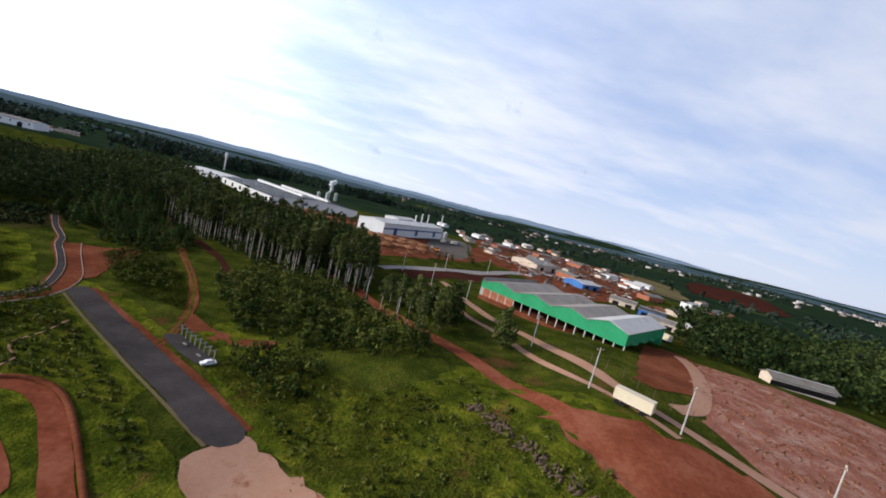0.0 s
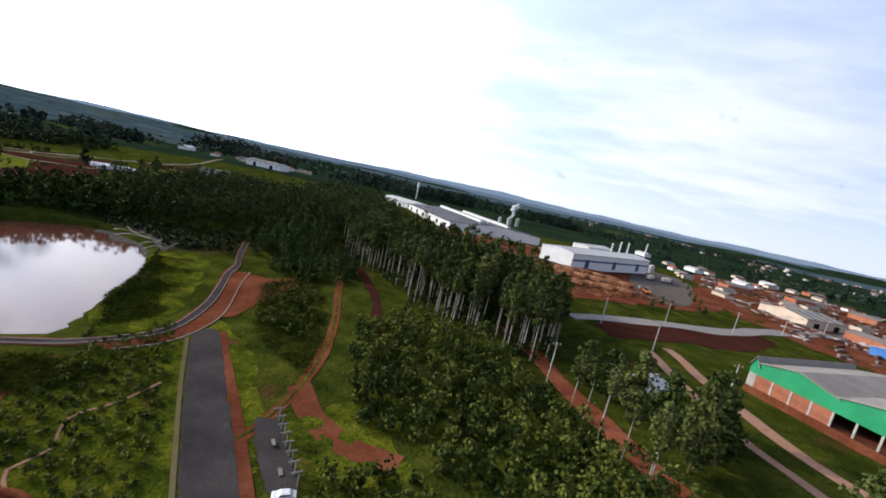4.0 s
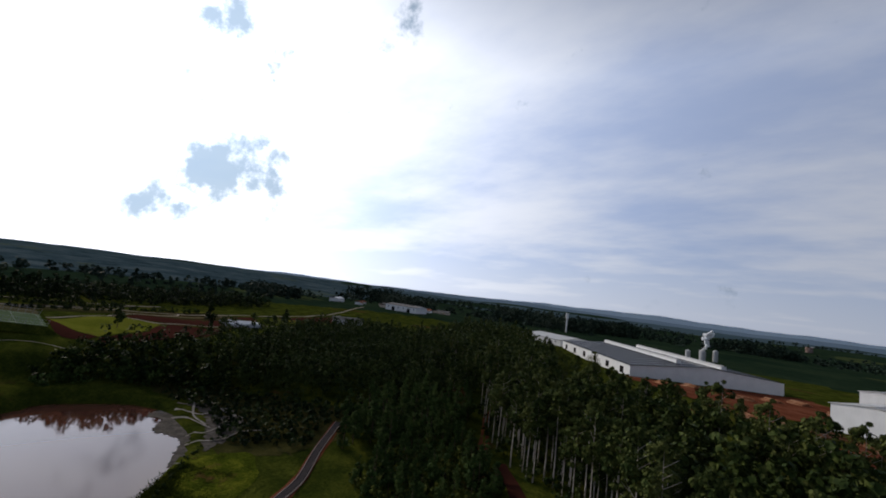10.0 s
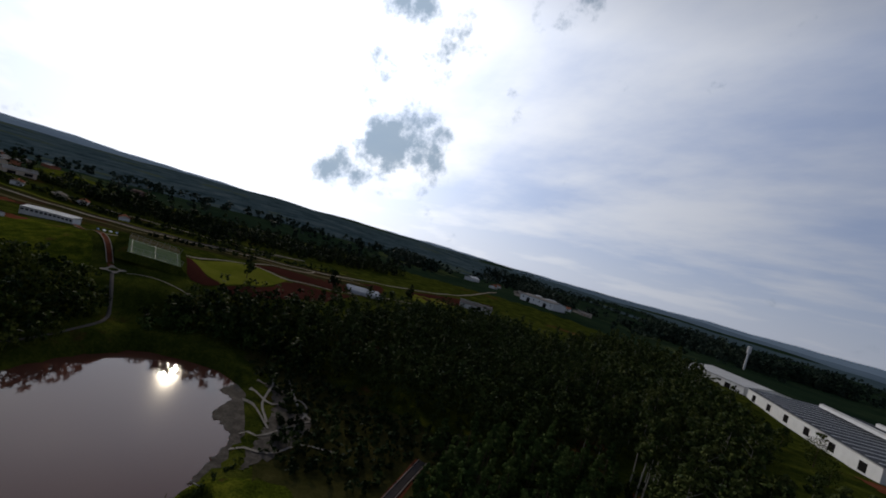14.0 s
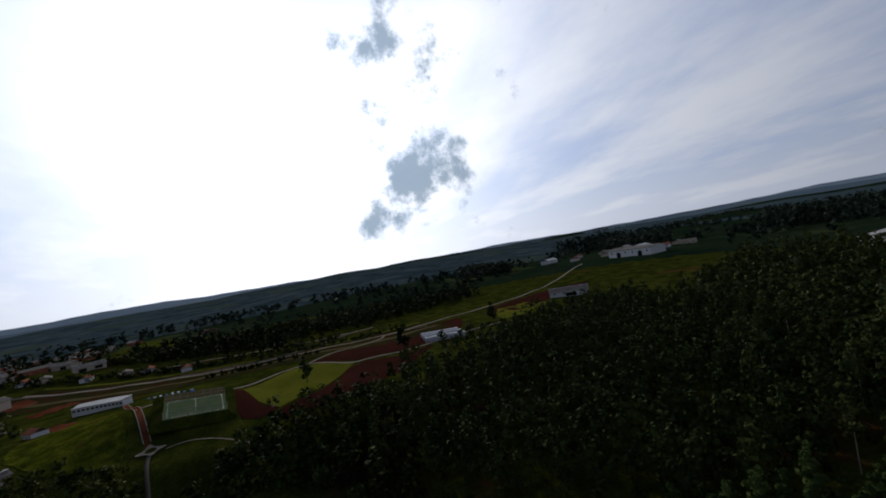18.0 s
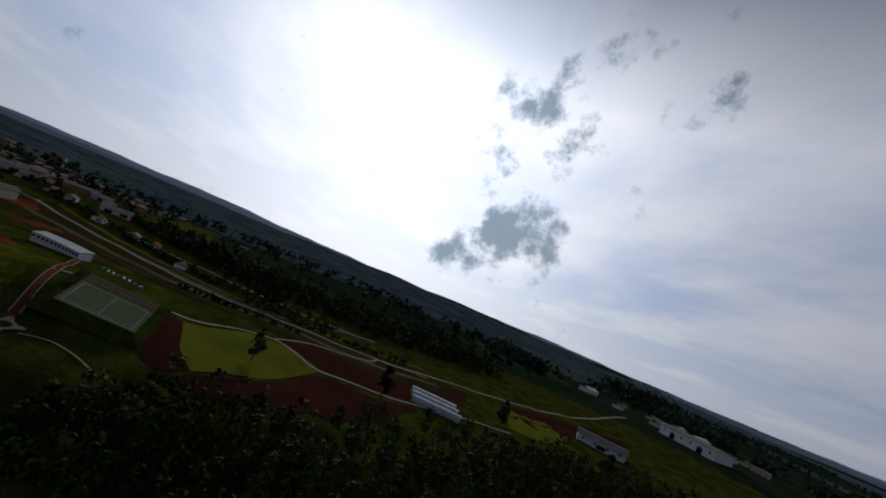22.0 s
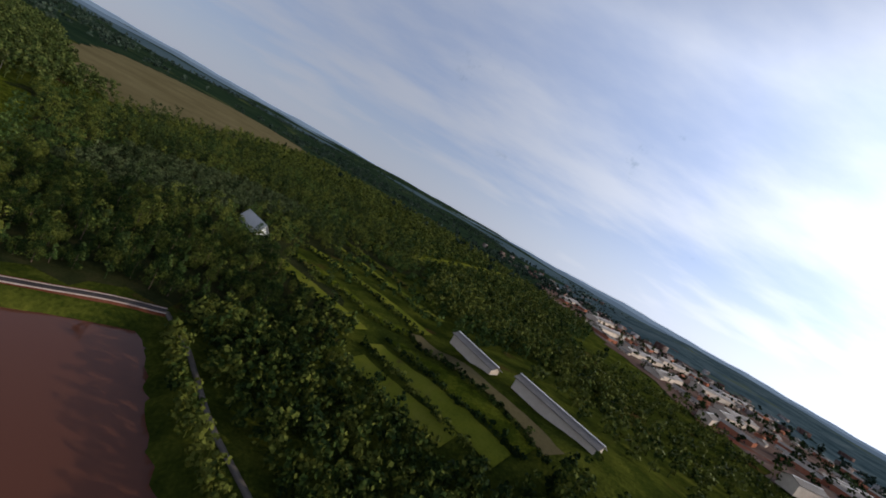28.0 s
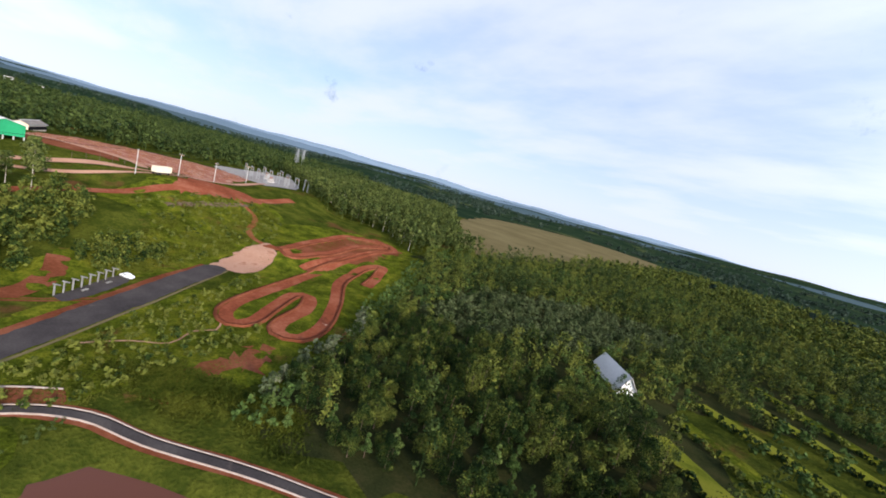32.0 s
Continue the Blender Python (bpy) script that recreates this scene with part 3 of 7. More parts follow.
def fine_line(points, step=4.0, smooth=True):
    """A smooth line through the points (Catmull-Rom), in even steps."""
    p = np.array(points, float)
    if smooth and len(p) > 2:
        q = np.vstack([2 * p[0] - p[1], p, 2 * p[-1] - p[-2]])
        out = []
        for k in range(len(p) - 1):
            for t in np.linspace(0, 1, max(2, int(np.linalg.norm(p[k + 1] - p[k]) / step) + 1), endpoint=False):
                a, b, c, d = q[k:k + 4]
                out.append(0.5 * (2 * b + (c - a) * t + (2 * a - 5 * b + 4 * c - d) * t * t + (3 * b - a - 3 * c + d) * t ** 3))
        out.append(p[-1])
        return np.array(out)
    out = [p[0]]
    for k in range(len(p) - 1):
        for t in np.linspace(0, 1, max(2, int(np.linalg.norm(p[k + 1] - p[k]) / step) + 1))[1:]:
            out.append(p[k] * (1 - t) + p[k + 1] * t)
    return np.array(out)


def ribbon(name, points, width, mat, lift=0.15, label="", category="", kind="structure", ragged=0.0, offset=0.0, thick=0.0):
    """A strip that lies on the land along a line."""
    c = fine_line(points, 2.5)
    d = np.gradient(c, axis=0)
    d /= np.linalg.norm(d, axis=1)[:, None] + 1e-9
    side = np.stack([-d[:, 1], d[:, 0]], -1)
    rnd = np.random.RandomState(len(points) * 7 + int(width * 10))
    cols = 5 if width > 1.5 else 2
    verts, faces = [], []
    wob = [1 + ragged * np.convolve(rnd.randn(len(c) + 6), np.ones(7) / 7, 'valid') * 0.4 for _ in (0, 1)]
    for k in range(cols):
        f = k / (cols - 1) - 0.5
        w = width * f * (wob[0] if f < 0 else wob[1])
        p = c + side * (w + offset)[:, None] if np.ndim(w) else c + side * (w + offset)
        verts.append(np.column_stack([p, ground(p[:, 0], p[:, 1]) + lift]))
    n = len(c)
    verts = np.concatenate(verts)
    for k in range(cols - 1):
        i = np.arange(n - 1)
        faces.append(np.stack([k * n + i, k * n + i + 1, (k + 1) * n + i + 1, (k + 1) * n + i], -1))
    faces = np.concatenate(faces)
    if thick:
        m = len(verts)
        low = verts.copy()
        low[:, 2] -= thick
        verts = np.vstack([verts, low])
        i = np.arange(n - 1)
        e = (cols - 1) * n
        faces = np.vstack([faces, np.stack([i, i + m, i + 1 + m, i + 1], -1), np.stack([e + i + 1, e + i + 1 + m, e + i + m, e + i], -1)])
    ob = new(name, quick_mesh(name, verts, faces, mat, True))
    if label:
        tagged(ob, label, category, kind=kind)
    return ob


def patch(name, poly, mat, lift=0.12, label="", category="", step=5.0, kind="structure", level=None, ragged=0.0):
    """A sheet inside an outline that lies on the land."""
    rnd = np.random.RandomState(len(poly) * 13 + int(abs(poly[0][0])))
    edge = fine_line(list(poly) + [poly[0]], step * 0.7, smooth=ragged > 0)[:-1]
    if ragged:
        edge = edge + rnd.randn(*edge.shape) * ragged
    lo, hi = edge.min(0), edge.max(0)
    X, Y = np.meshgrid(np.arange(lo[0], hi[0], step), np.arange(lo[1], hi[1], step))
    X, Y = X.ravel(), Y.ravel()
    keep = inside_distance(X, Y, edge) > step * 0.4
    pts = [Vector(p) for p in edge] + [Vector(p) for p in np.stack([X[keep], Y[keep]], -1)]
    n = len(edge)
    vs, _, fs, *_ = delaunay_2d_cdt(pts, [(i, (i + 1) % n) for i in range(n)], [list(range(n))], 1, 1e-4)
    v = np.array([(p.x, p.y) for p in vs])
    z = ground(v[:, 0], v[:, 1]) + lift if level is None else np.full(len(v), level)
    tri = np.array([f for f in fs if len(f) == 3])
    a, b, c = v[tri[:, 0]], v[tri[:, 1]], v[tri[:, 2]]
    flip = (b - a)[:, 0] * (c - a)[:, 1] - (b - a)[:, 1] * (c - a)[:, 0] < 0
    tri[flip] = tri[flip][:, ::-1]
    ob = new(name, quick_mesh(name, np.column_stack([v, z]), tri, mat, True))
    if label:
        tagged(ob, label, category, kind=kind)
    return ob


def part(name, bm, mat, parent, label=""):
    """Links a bmesh as one mesh object under a thing or a part."""
    me = bpy.data.meshes.new(name)
    bmesh.ops.recalc_face_normals(bm, faces=bm.faces)
    bm.to_mesh(me)
    bm.free()
    me.materials.append(mat)
    ob = new(name, me)
    ob.parent = parent
    if label:
        ob["label"] = label
    return ob


def thing(name, x, y, z=None, turn=0.0, label="", category="", group="", kind=""):
    ob = new(name)
    ob.empty_display_size = 0.5
    ob.matrix_basis = pose(x, y, gz(x, y) if z is None else z, 0, 0, turn)
    return tagged(ob, label, category, group, kind)


def box(bm, x0, y0, z0, x1, y1, z1):
    m = Matrix.Translation(((x0 + x1) / 2, (y0 + y1) / 2, (z0 + z1) / 2)) @ Matrix.Diagonal((x1 - x0, y1 - y0, z1 - z0, 1))
    bmesh.ops.create_cube(bm, size=1, matrix=m)
    return bm


def rod(bm, a, b, r0, r1=None, seg=8):
    a, b = Vector(a), Vector(b)
    d = b - a
    m = Matrix.Translation((a + b) / 2) @ d.to_track_quat("Z", "Y").to_matrix().to_4x4()
    bmesh.ops.create_cone(bm, cap_ends=True, segments=seg, radius1=r0, radius2=r0 if r1 is None else r1, depth=d.length, matrix=m)
    return bm


def gable_solid(bm, x0, y0, x1, y1, z0, eave, ridge, along="x", over=0.0, thick=0.18):
    """A pitched roof of two slabs over a rectangle, with its overhang."""
    if along == "x":
        m = (y0 + y1) / 2
        for s, y in ((-1, y0), (1, y1)):
            slope = (ridge - eave) / abs(m - y)
            ye, ze = y + s * over, eave - slope * over
            v = [bm.verts.new(c) for c in ((x0 - over, ye, ze), (x1 + over, ye, ze), (x1 + over, m, ridge), (x0 - over, m, ridge),
                                           (x0 - over, ye, ze + thick), (x1 + over, ye, ze + thick), (x1 + over, m, ridge + thick), (x0 - over, m, ridge + thick))]
            for f in ((0, 1, 2, 3), (4, 5, 6, 7), (0, 1, 5, 4), (1, 2, 6, 5), (3, 0, 4, 7), (2, 3, 7, 6)):
                bm.faces.new([v[i] for i in f])
    else:
        m = (x0 + x1) / 2
        for s, x in ((-1, x0), (1, x1)):
            slope = (ridge - eave) / abs(m - x)
            xe, ze = x + s * over, eave - slope * over
            v = [bm.verts.new(c) for c in ((xe, y0 - over, ze), (xe, y1 + over, ze), (m, y1 + over, ridge), (m, y0 - over, ridge),
                                           (xe, y0 - over, ze + thick), (xe, y1 + over, ze + thick), (m, y1 + over, ridge + thick), (m, y0 - over, ridge + thick))]
            for f in ((0, 1, 2, 3), (4, 5, 6, 7), (0, 1, 5, 4), (1, 2, 6, 5), (3, 0, 4, 7), (2, 3, 7, 6)):
                bm.faces.new([v[i] for i in f])
    return bm


def gable_wall(bm, x0, x1, y, z0, eave, ridge, thick=0.25, axis="x"):
    """An end wall that rises to a point."""
    m = (x0 + x1) / 2
    prof = [(x0, z0), (x1, z0), (x1, eave), (m, ridge), (x0, eave)]
    rows = []
    for t in (-thick / 2, thick / 2):
        rows.append([bm.verts.new((p, y + t, z) if axis == "x" else (y + t, p, z)) for p, z in prof])
    bm.faces.new(rows[0])
    bm.faces.new(rows[1][::-1])
    for i in range(5):
        bm.faces.new((rows[0][i], rows[0][(i + 1) % 5], rows[1][(i + 1) % 5], rows[1][i]))
    return bm


# ---------------------------------------------------------------- water, roads and cleared ground
_p = np.array(POND, float)
_c0 = _p.mean(0)
patch("water", [tuple(_c0 + (q - _c0) * 1.045) for q in _p], M["water"], level=WATER_Z, label="still brown pond mirroring the cloudy sky", category="water", step=12)
patch("mud_spit", [(-158, 151), (-161, 158), (-150, 160), (-140, 158), (-130, 153), (-124, 145), (-131, 148), (-138, 152), (-146, 149), (-152, 153)], M["mud"], 0.1, "pale grey mud spit where the stream enters the pond", "mud", 1.2, level=WATER_Z + 0.1, ragged=0.35)
patch("marsh", [(-186, 150), (-178, 158), (-160, 163), (-140, 163), (-126, 152), (-116, 160), (-112, 172), (-124, 204), (-140, 190), (-166, 176), (-190, 170)], M["marsh"], 0.07, "dull brown-green marsh on the pond's north shore", "marsh", 4, ragged=1.5)
patch("mud_flat", [(-160, 160), (-153, 166), (-146, 163), (-140, 168), (-131, 161), (-125, 152), (-132, 154.5), (-141, 159), (-151, 161.5)], M["mud"], 0.13, "pale grey mud flat cut by a small stream", "mud", 1.2, ragged=0.4)
for _q in ([(-139.7, 158.2), (-148, 158.7), (-157.8, 162.8), (-162.9, 162.9)], [(-156, 157.3), (-147.2, 160.7), (-149.4, 166.6), (-144.2, 167.9), (-137.3, 163.3)], [(-159.9, 167.1), (-151.1, 166.5), (-144.8, 166.3), (-139.8, 167.6)],
           [(-154.6, 155.2), (-145.7, 157.1), (-137.2, 158.1)], [(-138.9, 153.1), (-134.9, 155.6), (-136.3, 159.8), (-138.3, 164.2), (-140, 168.9)], [(-133, 151), (-129, 157), (-131, 163), (-128, 169)]):
    ribbon("mud_streak", _q, 0.45, M["silt"], 0.26, "pale dried silt streak across the mud", "mud", ragged=1.6)
RUNWAY = [(-70.2, 113.2), (-67.0, 117), (-50.5, 102.6), (-38, 91.6), (-25, 79.4), (-12.6, 67.2), (-16.8, 62.8), (-30, 75.2), (-42, 86.2), (-56, 99.2)]
patch("grass_field", [(-75, 118), (-66, 122), (-30, 92), (2, 60), (45, 30), (60, 30), (60, 60), (30, 90), (12, 70), (-10, 92), (-30, 112), (-35, 60), (-57, 60), (-70, 88), (-78, 100)], M["bright_grass"], 0.06,
      "bright green rough grass round the model airfield", "grass", ragged=1.0)
patch("track_meadow", [(-62, 97), (-32, 71), (-2, 42), (8, 36), (34, 26), (36, -10), (28, -30), (10, -34), (-7, -24), (-45, 18), (-66, 46), (-75, 62), (-80, 74), (-77, 92)], M["bright_grass"], 0.10, "fresh green grass round the dirt bike track", "grass", 4, ragged=1.0)
patch("grass_dam", [(-82, 103), (-90, 107), (-104, 119), (-115, 135), (-124, 146), (-118, 158), (-104, 150), (-92, 134), (-80, 117), (-78, 106)], M["bright_grass"], 0.08,
      "bright green grassed dam beside the pond", "grass", ragged=0.8)
patch("slope_meadow", [(-12, 96), (10, 78), (28, 84), (38, 66), (52, 30), (34, 26), (8, 36), (0, 50), (-12, 66), (-30, 92), (-38, 104), (-24, 103)], M["bright_grass"], 0.09, "sloping green meadow below the red dirt road", "grass", ragged=1.2)
runway = patch("runway", RUNWAY, M["asphalt"], 0.2, "worn dark asphalt model-aircraft runway with earth edges", "runway", 2, ragged=0.1)
ribbon("runway_verge", [(-66.4, 117.4), (-50, 103.2), (-37.4, 92.2), (-24.4, 80), (-12.2, 67.6)], 1.7, M["red_soil"], 0.16, "bare red earth edge of the runway", "earth", ragged=0.5)
ribbon("runway_verge", [(-70.6, 112.8), (-56.4, 98.8), (-42.4, 85.8), (-30.4, 74.8), (-17.2, 62.4)], 0.7, M["dry_grass"], 0.16, "dry yellowed grass edge of the runway", "grass", ragged=0.3)
patch("bare_strip", [(-75.9, 88.8), (-71.5, 84.6), (-68.4, 76.5), (-64.6, 68.9), (-69.9, 69.8), (-73.8, 74.2), (-72.7, 79.2), (-74.3, 84.1), (-77.4, 87.6)], M["red_soil"], 0.15, "bare earth strip across the rough grass", "earth", 1, ragged=1.4)
patch("shelter_floor", [(-37.0, 100.0), (-25.6, 89.6), (-28.2, 86.9), (-39.6, 97.3)], M["asphalt"], 0.24, "dark worn floor before the open shelter", "floor", 1.5, ragged=0.08)
patch("runway_apron", [(-12.8, 67), (-17, 62.6), (-18.5, 56.5), (-8, 46), (-1, 42.5), (6, 42), (3, 50), (-5, 59)], M["pale_soil"], 0.18, "pale pinkish earth apron at the runway's end", "apron", 3, ragged=0.4)
patch("junction_earth", [(-73.5, 121.8), (-96.1, 151.7), (-86.6, 156.4), (-79.2, 162.8), (-73.3, 150.4), (-73.9, 139.7), (-71.9, 128.9)], M["red_soil"], 0.14, "bare red earth at the road junction", "earth", 3, ragged=0.6)

ROAD = [(-122, 186), (-112, 172), (-102, 160), (-97, 151), (-89, 140), (-81, 128), (-75, 114), (-75.5, 105), (-80, 97), (-87, 91.5), (-97, 83), (-106, 76), (-114, 69.5), (-122, 65)]
ROAD_WEST = [(-122, 65), (-130, 72), (-137, 80), (-145, 89), (-156, 99), (-168, 110), (-174, 117), (-182, 124), (-188, 126), (-194, 125.5), (-201, 124.2), (-207, 123.4), (-210, 123.2)]
ribbon("road_shoulder", ROAD, 3.0, M["red_soil"], 0.10, "red earth shoulder of the pond road", "road", ragged=1.0)
ribbon("road", ROAD, 1.6, M["asphalt"], 0.20, "narrow curving asphalt road round the pond", "road", thick=0.3)
ribbon("road_west", ROAD_WEST, 0.85, M["lane"], 0.20, "narrow pale lane along the pond's west bank", "road", thick=0.3)
for o, n in ((0.88, "kerb"), (-0.88, "kerb")):
    ribbon(n, ROAD, 0.13, M["kerb"], 0.32, "pale concrete kerb along the pond road", "kerb", offset=o, thick=0.3)
ribbon("kerb", [(-94, 157), (-86, 144), (-74, 126), (-70, 115), (-70, 106), (-73, 99)], 0.18, M["kerb"], 0.28, "pale concrete kerb by the junction", "kerb", thick=0.3)
TRACK = [(-103.1, 236.2), (-83.4, 199.5), (-64.9, 164.4), (-49.0, 135.0), (-40.8, 113.5), (-38.8, 99.1), (-38.9, 93.1)]
ribbon("dirt_track", TRACK, 2.3, M["red_soil"], 0.12, "rutted red dirt track through the scrub", "track", ragged=0.9)
ribbon("track_verge", TRACK, 0.45, M["bright_grass"], 0.17, "grassy strip between the wheel ruts", "grass", ragged=0.8)
patch("road_verge", [(-96.5, 152), (-88, 141), (-80, 129), (-74.5, 115), (-75, 105), (-78, 99), (-73, 99), (-70, 106), (-70, 115), (-74, 126), (-86, 144), (-94, 157)], M["red_soil"], 0.09, "bare red earth between road and kerb", "earth", 2, ragged=0.4)
ribbon("dirt_track", [(-40.3, 109.7), (-33.5, 104.0), (-26.8, 100.8), (-20.9, 99.1), (-15.5, 98.6)], 4.0, M["red_soil"], 0.13, "short red dirt spur into the bushes", "track", ragged=1.0)
ribbon("dirt_track", [(-78.7, 199.9), (-55.7, 170.0), (-44.7, 151.0), (-38.0, 138.2)], 3.0, M["dark_soil"], 0.11, "faint earth track beside the tall trees", "track", ragged=1.0)
RED_ROAD = [(-10, 168), (-3, 157), (9, 135), (20, 112), (30, 98), (37, 84), (41, 70), (50, 48), (59, 30), (70, 8)]
ribbon("red_road", RED_ROAD, 5.0, M["track_soil"], 0.16, "wide red dirt road along the wood", "road", ragged=0.4)
ribbon("shed_road", [(36, 175), (40, 150), (52, 118), (60, 88), (66, 66), (80, 40), (104, 10)], 3.2, M["pale_soil"], 0.17, "beaten earth lane before the green sheds", "road", ragged=0.5)
ribbon("shed_road", [(30, 168), (34, 145), (46, 112), (54, 84), (62, 60)], 2.0, M["pale_soil"], 0.17, "second wheel track before the green sheds", "road", ragged=0.5)
ribbon("rill", [(-58.5, 97.0), (-58.5, 90.1), (-60, 84.4), (-55.5, 79.5), (-55.5, 75.4), (-52.0, 73.5)], 0.5, M["pale_soil"], 0.15, "pale rain-washed rill down the grass slope", "rill", ragged=1.2)
ribbon("paved_road", [(10, 196), (20, 202), (45, 216), (70, 231), (100, 262), (150, 310), (220, 370)], 7.0, M["gravel"], 0.2, "grey paved road into the factory estate", "road")
ribbon("foot_path", [(50, 47), (42.5, 41), (35, 38.4), (27, 41.5), (22, 44.7), (13, 46.3), (3.8, 44.6)], 2.2, M["track_soil"], 0.16, "winding red foot path down the meadow", "path")

# motocross track: one long winding lap
LAP = [(13, -22), (2.3, 3.6), (-11, 25.2), (-27, 48), (-39, 64.5), (-46, 71), (-52, 71.4), (-52, 67), (-44.6, 59.6), (-36.4, 50.6), (-38.4, 46.6), (-46.8, 51.8), (-53.6, 60.4), (-58.4, 63.4), (-62, 60), (-57.2, 52.2), (-43.4, 41.2), (-24.6, 28.6), (-12, 12.6), (-10, 1.2), (-19, 9.5), (-29, 21)]
LAP2 = [(4, 44), (1.5, 39), (15.7, 19), (29, -6), (23, -25), (13, -22)]
LAP3 = [(1.5, 39), (-6, 38), (-0.6, 24), (16, -4.4), (20, -20)]
LAP4 = [(-14, 38), (-9, 29), (0, 11), (14, -17)]
patch("track_apron", [(5, 33), (15, 14), (31, -12), (27, -27), (12.9, -24.5), (-4, 4), (-6, 20), (-4, 32)], M["red_soil"], 0.13, "scuffed red earth round the upper track", "earth", 3, ragged=1.5)
for n, line in enumerate((LAP, LAP2, LAP3, LAP4)):
    ribbon("motocross_track", line, 3.5 if n < 2 else 3.0, M["track_soil"], 0.20 + 0.012 * n, "winding red earth motocross track", "track", ragged=0.7)
    ribbon("motocross_berm", line, 0.9, M["red_soil"], 0.55, "raised red earth berm along the track", "berm", offset=-1.95, thick=0.5, ragged=0.6)

# yards and plots
patch("factory_yard", [(0, 282), (-14, 250), (2, 226), (24, 226), (70, 262), (100, 320), (66, 366), (12, 284)], M["red_soil"], 0.14, "red earth yard stacked with logs", "yard", ragged=1.0)
patch("loading_yard", [(63.9, 403.9), (85.2, 409.6), (99.5, 385.5), (68.8, 272.0), (44.7, 255.5), (42.1, 285.7)], M["lane"], 0.17, "pale paved yard before the warehouse", "yard", ragged=0.5)
patch("factory_yard", [(-86, 338), (-70, 324), (-30, 300), (22, 340), (2, 384), (-12, 396), (-46, 368), (-78, 344)], M["red_soil"], 0.13, "red earth yard beside the factory hall", "yard", ragged=1.0)
patch("red_plot", [(17.6, 198.8), (47.2, 218.9), (91.3, 246.1), (75.6, 213.6), (46.2, 191.2), (23.5, 179.2)], M["dark_soil"], 0.13, "bare dark red plot beside the paved road", "earth", ragged=1.0)
patch("shed_yard", [(70, 84), (100, 121), (112, 114), (96, 92), (83, 80)], M["red_soil"], 0.14, "raw red earth beside the green sheds", "yard", ragged=0.8)
ribbon("yard_path", [(108, 114), (101, 101), (93, 89), (80, 75), (72, 73)], 4.0, M["pale_soil"], 0.2, "beaten path across the red yard", "path")
patch("log_yard", [(98, 98), (112, 110), (168, 78), (158, 26), (118, 14), (76, 50), (80, 74)], M["log_yard"], 0.13, "wide red yard littered with timber waste", "yard", ragged=1.0)
patch("red_clearing", [(38, 66), (54, 64), (72, 47), (58, 28), (48, 40)], M["track_soil"], 0.15, "scraped red clearing by the dirt road", "earth", ragged=0.8)
patch("town_ground", [(110, 250), (150, 230), (230, 300), (320, 420), (300, 560), (150, 520), (110, 400), (90, 320)], M["red_soil"], 0.10, "red earth streets of the small industrial town", "earth", 12, ragged=2)
patch("substation_ground", [(95, 14), (140, 20), (185, 14), (200, -40), (150, -30), (106, -8)], M["gravel"], 0.14, "grey gravel ground of the substation", "yard", ragged=0.5)
patch("tan_field", [(-6, -186), (5, -102), (44, -100), (100, -160), (161, -226), (250, -420), (200, -640), (60, -560), (20, -380)], M["dry_grass"], 0.3, "large dry tan hay field", "field", 14, ragged=2)
YELLOW = [(-243.5, 143.6), (-259.1, 160.2), (-255.8, 172.4), (-247.0, 183.6), (-226.7, 168.7), (-219.0, 154.0), (-227.7, 148.4)]
patch("yellow_field", YELLOW, M["yellow_field"], 0.16, "mown yellow-green field", "field", 4)
patch("ploughed_plot", [(-238.6, 136.6), (-243.5, 143.6), (-227.7, 148.4), (-219.0, 154.0), (-218.0, 144.1)], M["dark_soil"], 0.14, "ploughed dark red plot", "field", 4, ragged=0.4)
patch("ploughed_plot", [(-218.2, 154.0), (-225.4, 168.6), (-242.8, 183.0), (-242.1, 198.7), (-247.7, 216.9), (-221.1, 192.8), (-215.0, 179.3), (-211.7, 165.2), (-211.7, 154.5)], M["dark_soil"], 0.13, "ploughed dark red plot below the yellow field", "field", 4, ragged=0.4)
patch("ploughed_plot", [(-260.1, 165.1), (-275.9, 188.9), (-288.1, 218.5), (-299.2, 255.1), (-261.7, 234.9), (-252.0, 201.3), (-249.2, 188.2), (-255.6, 176.2)], M["dark_soil"], 0.13, "ploughed dark red plot behind the lane", "field", 5, ragged=0.4)
patch("ploughed_plot", [(-309.0, 281.2), (-324.7, 332.0), (-317.4, 374.6), (-300.9, 331.3), (-282.8, 279.4)], M["dark_soil"], 0.13, "long ploughed red strip", "field", 8, ragged=0.6)
patch("green_plot", [(-304.1, 285.6), (-304.0, 316.7), (-275.6, 299.0), (-266.6, 265.7)], M["yellow_field"], 0.13, "small bright green plot", "field", 5, ragged=0.4)
patch("lawn", [(-208, 118), (-216, 100), (-236, 86), (-264, 84), (-260, 103), (-238, 110), (-222, 116)], M["bright_grass"], 0.12, "mown lawn before the long white building", "grass", 4, ragged=0.4)
WLANE = [(-234.9, 115.2), (-236.5, 122.2), (-240.8, 130.0), (-247.7, 143.2), (-259.0, 157.2), (-259.9, 167.0), (-254.3, 174.2), (-247.9, 180.6), (-246.5, 187.7), (-251.0, 209.4), (-255.7, 234.6), (-260.1, 261.3)]
ribbon("field_lane", WLANE, 1.3, M["pale_lane"], 0.22, "pale dirt lane along the fields", "road")
ENTRY = [(-211.6, 123.1), (-216, 121.6), (-224, 119.2), (-236, 115.6), (-248, 111.4), (-262, 106.6), (-272, 103.6)]
ribbon("entry_lane", ENTRY, 1.5, M["red_soil"], 0.22, "earth entry lane to the long white building", "road")
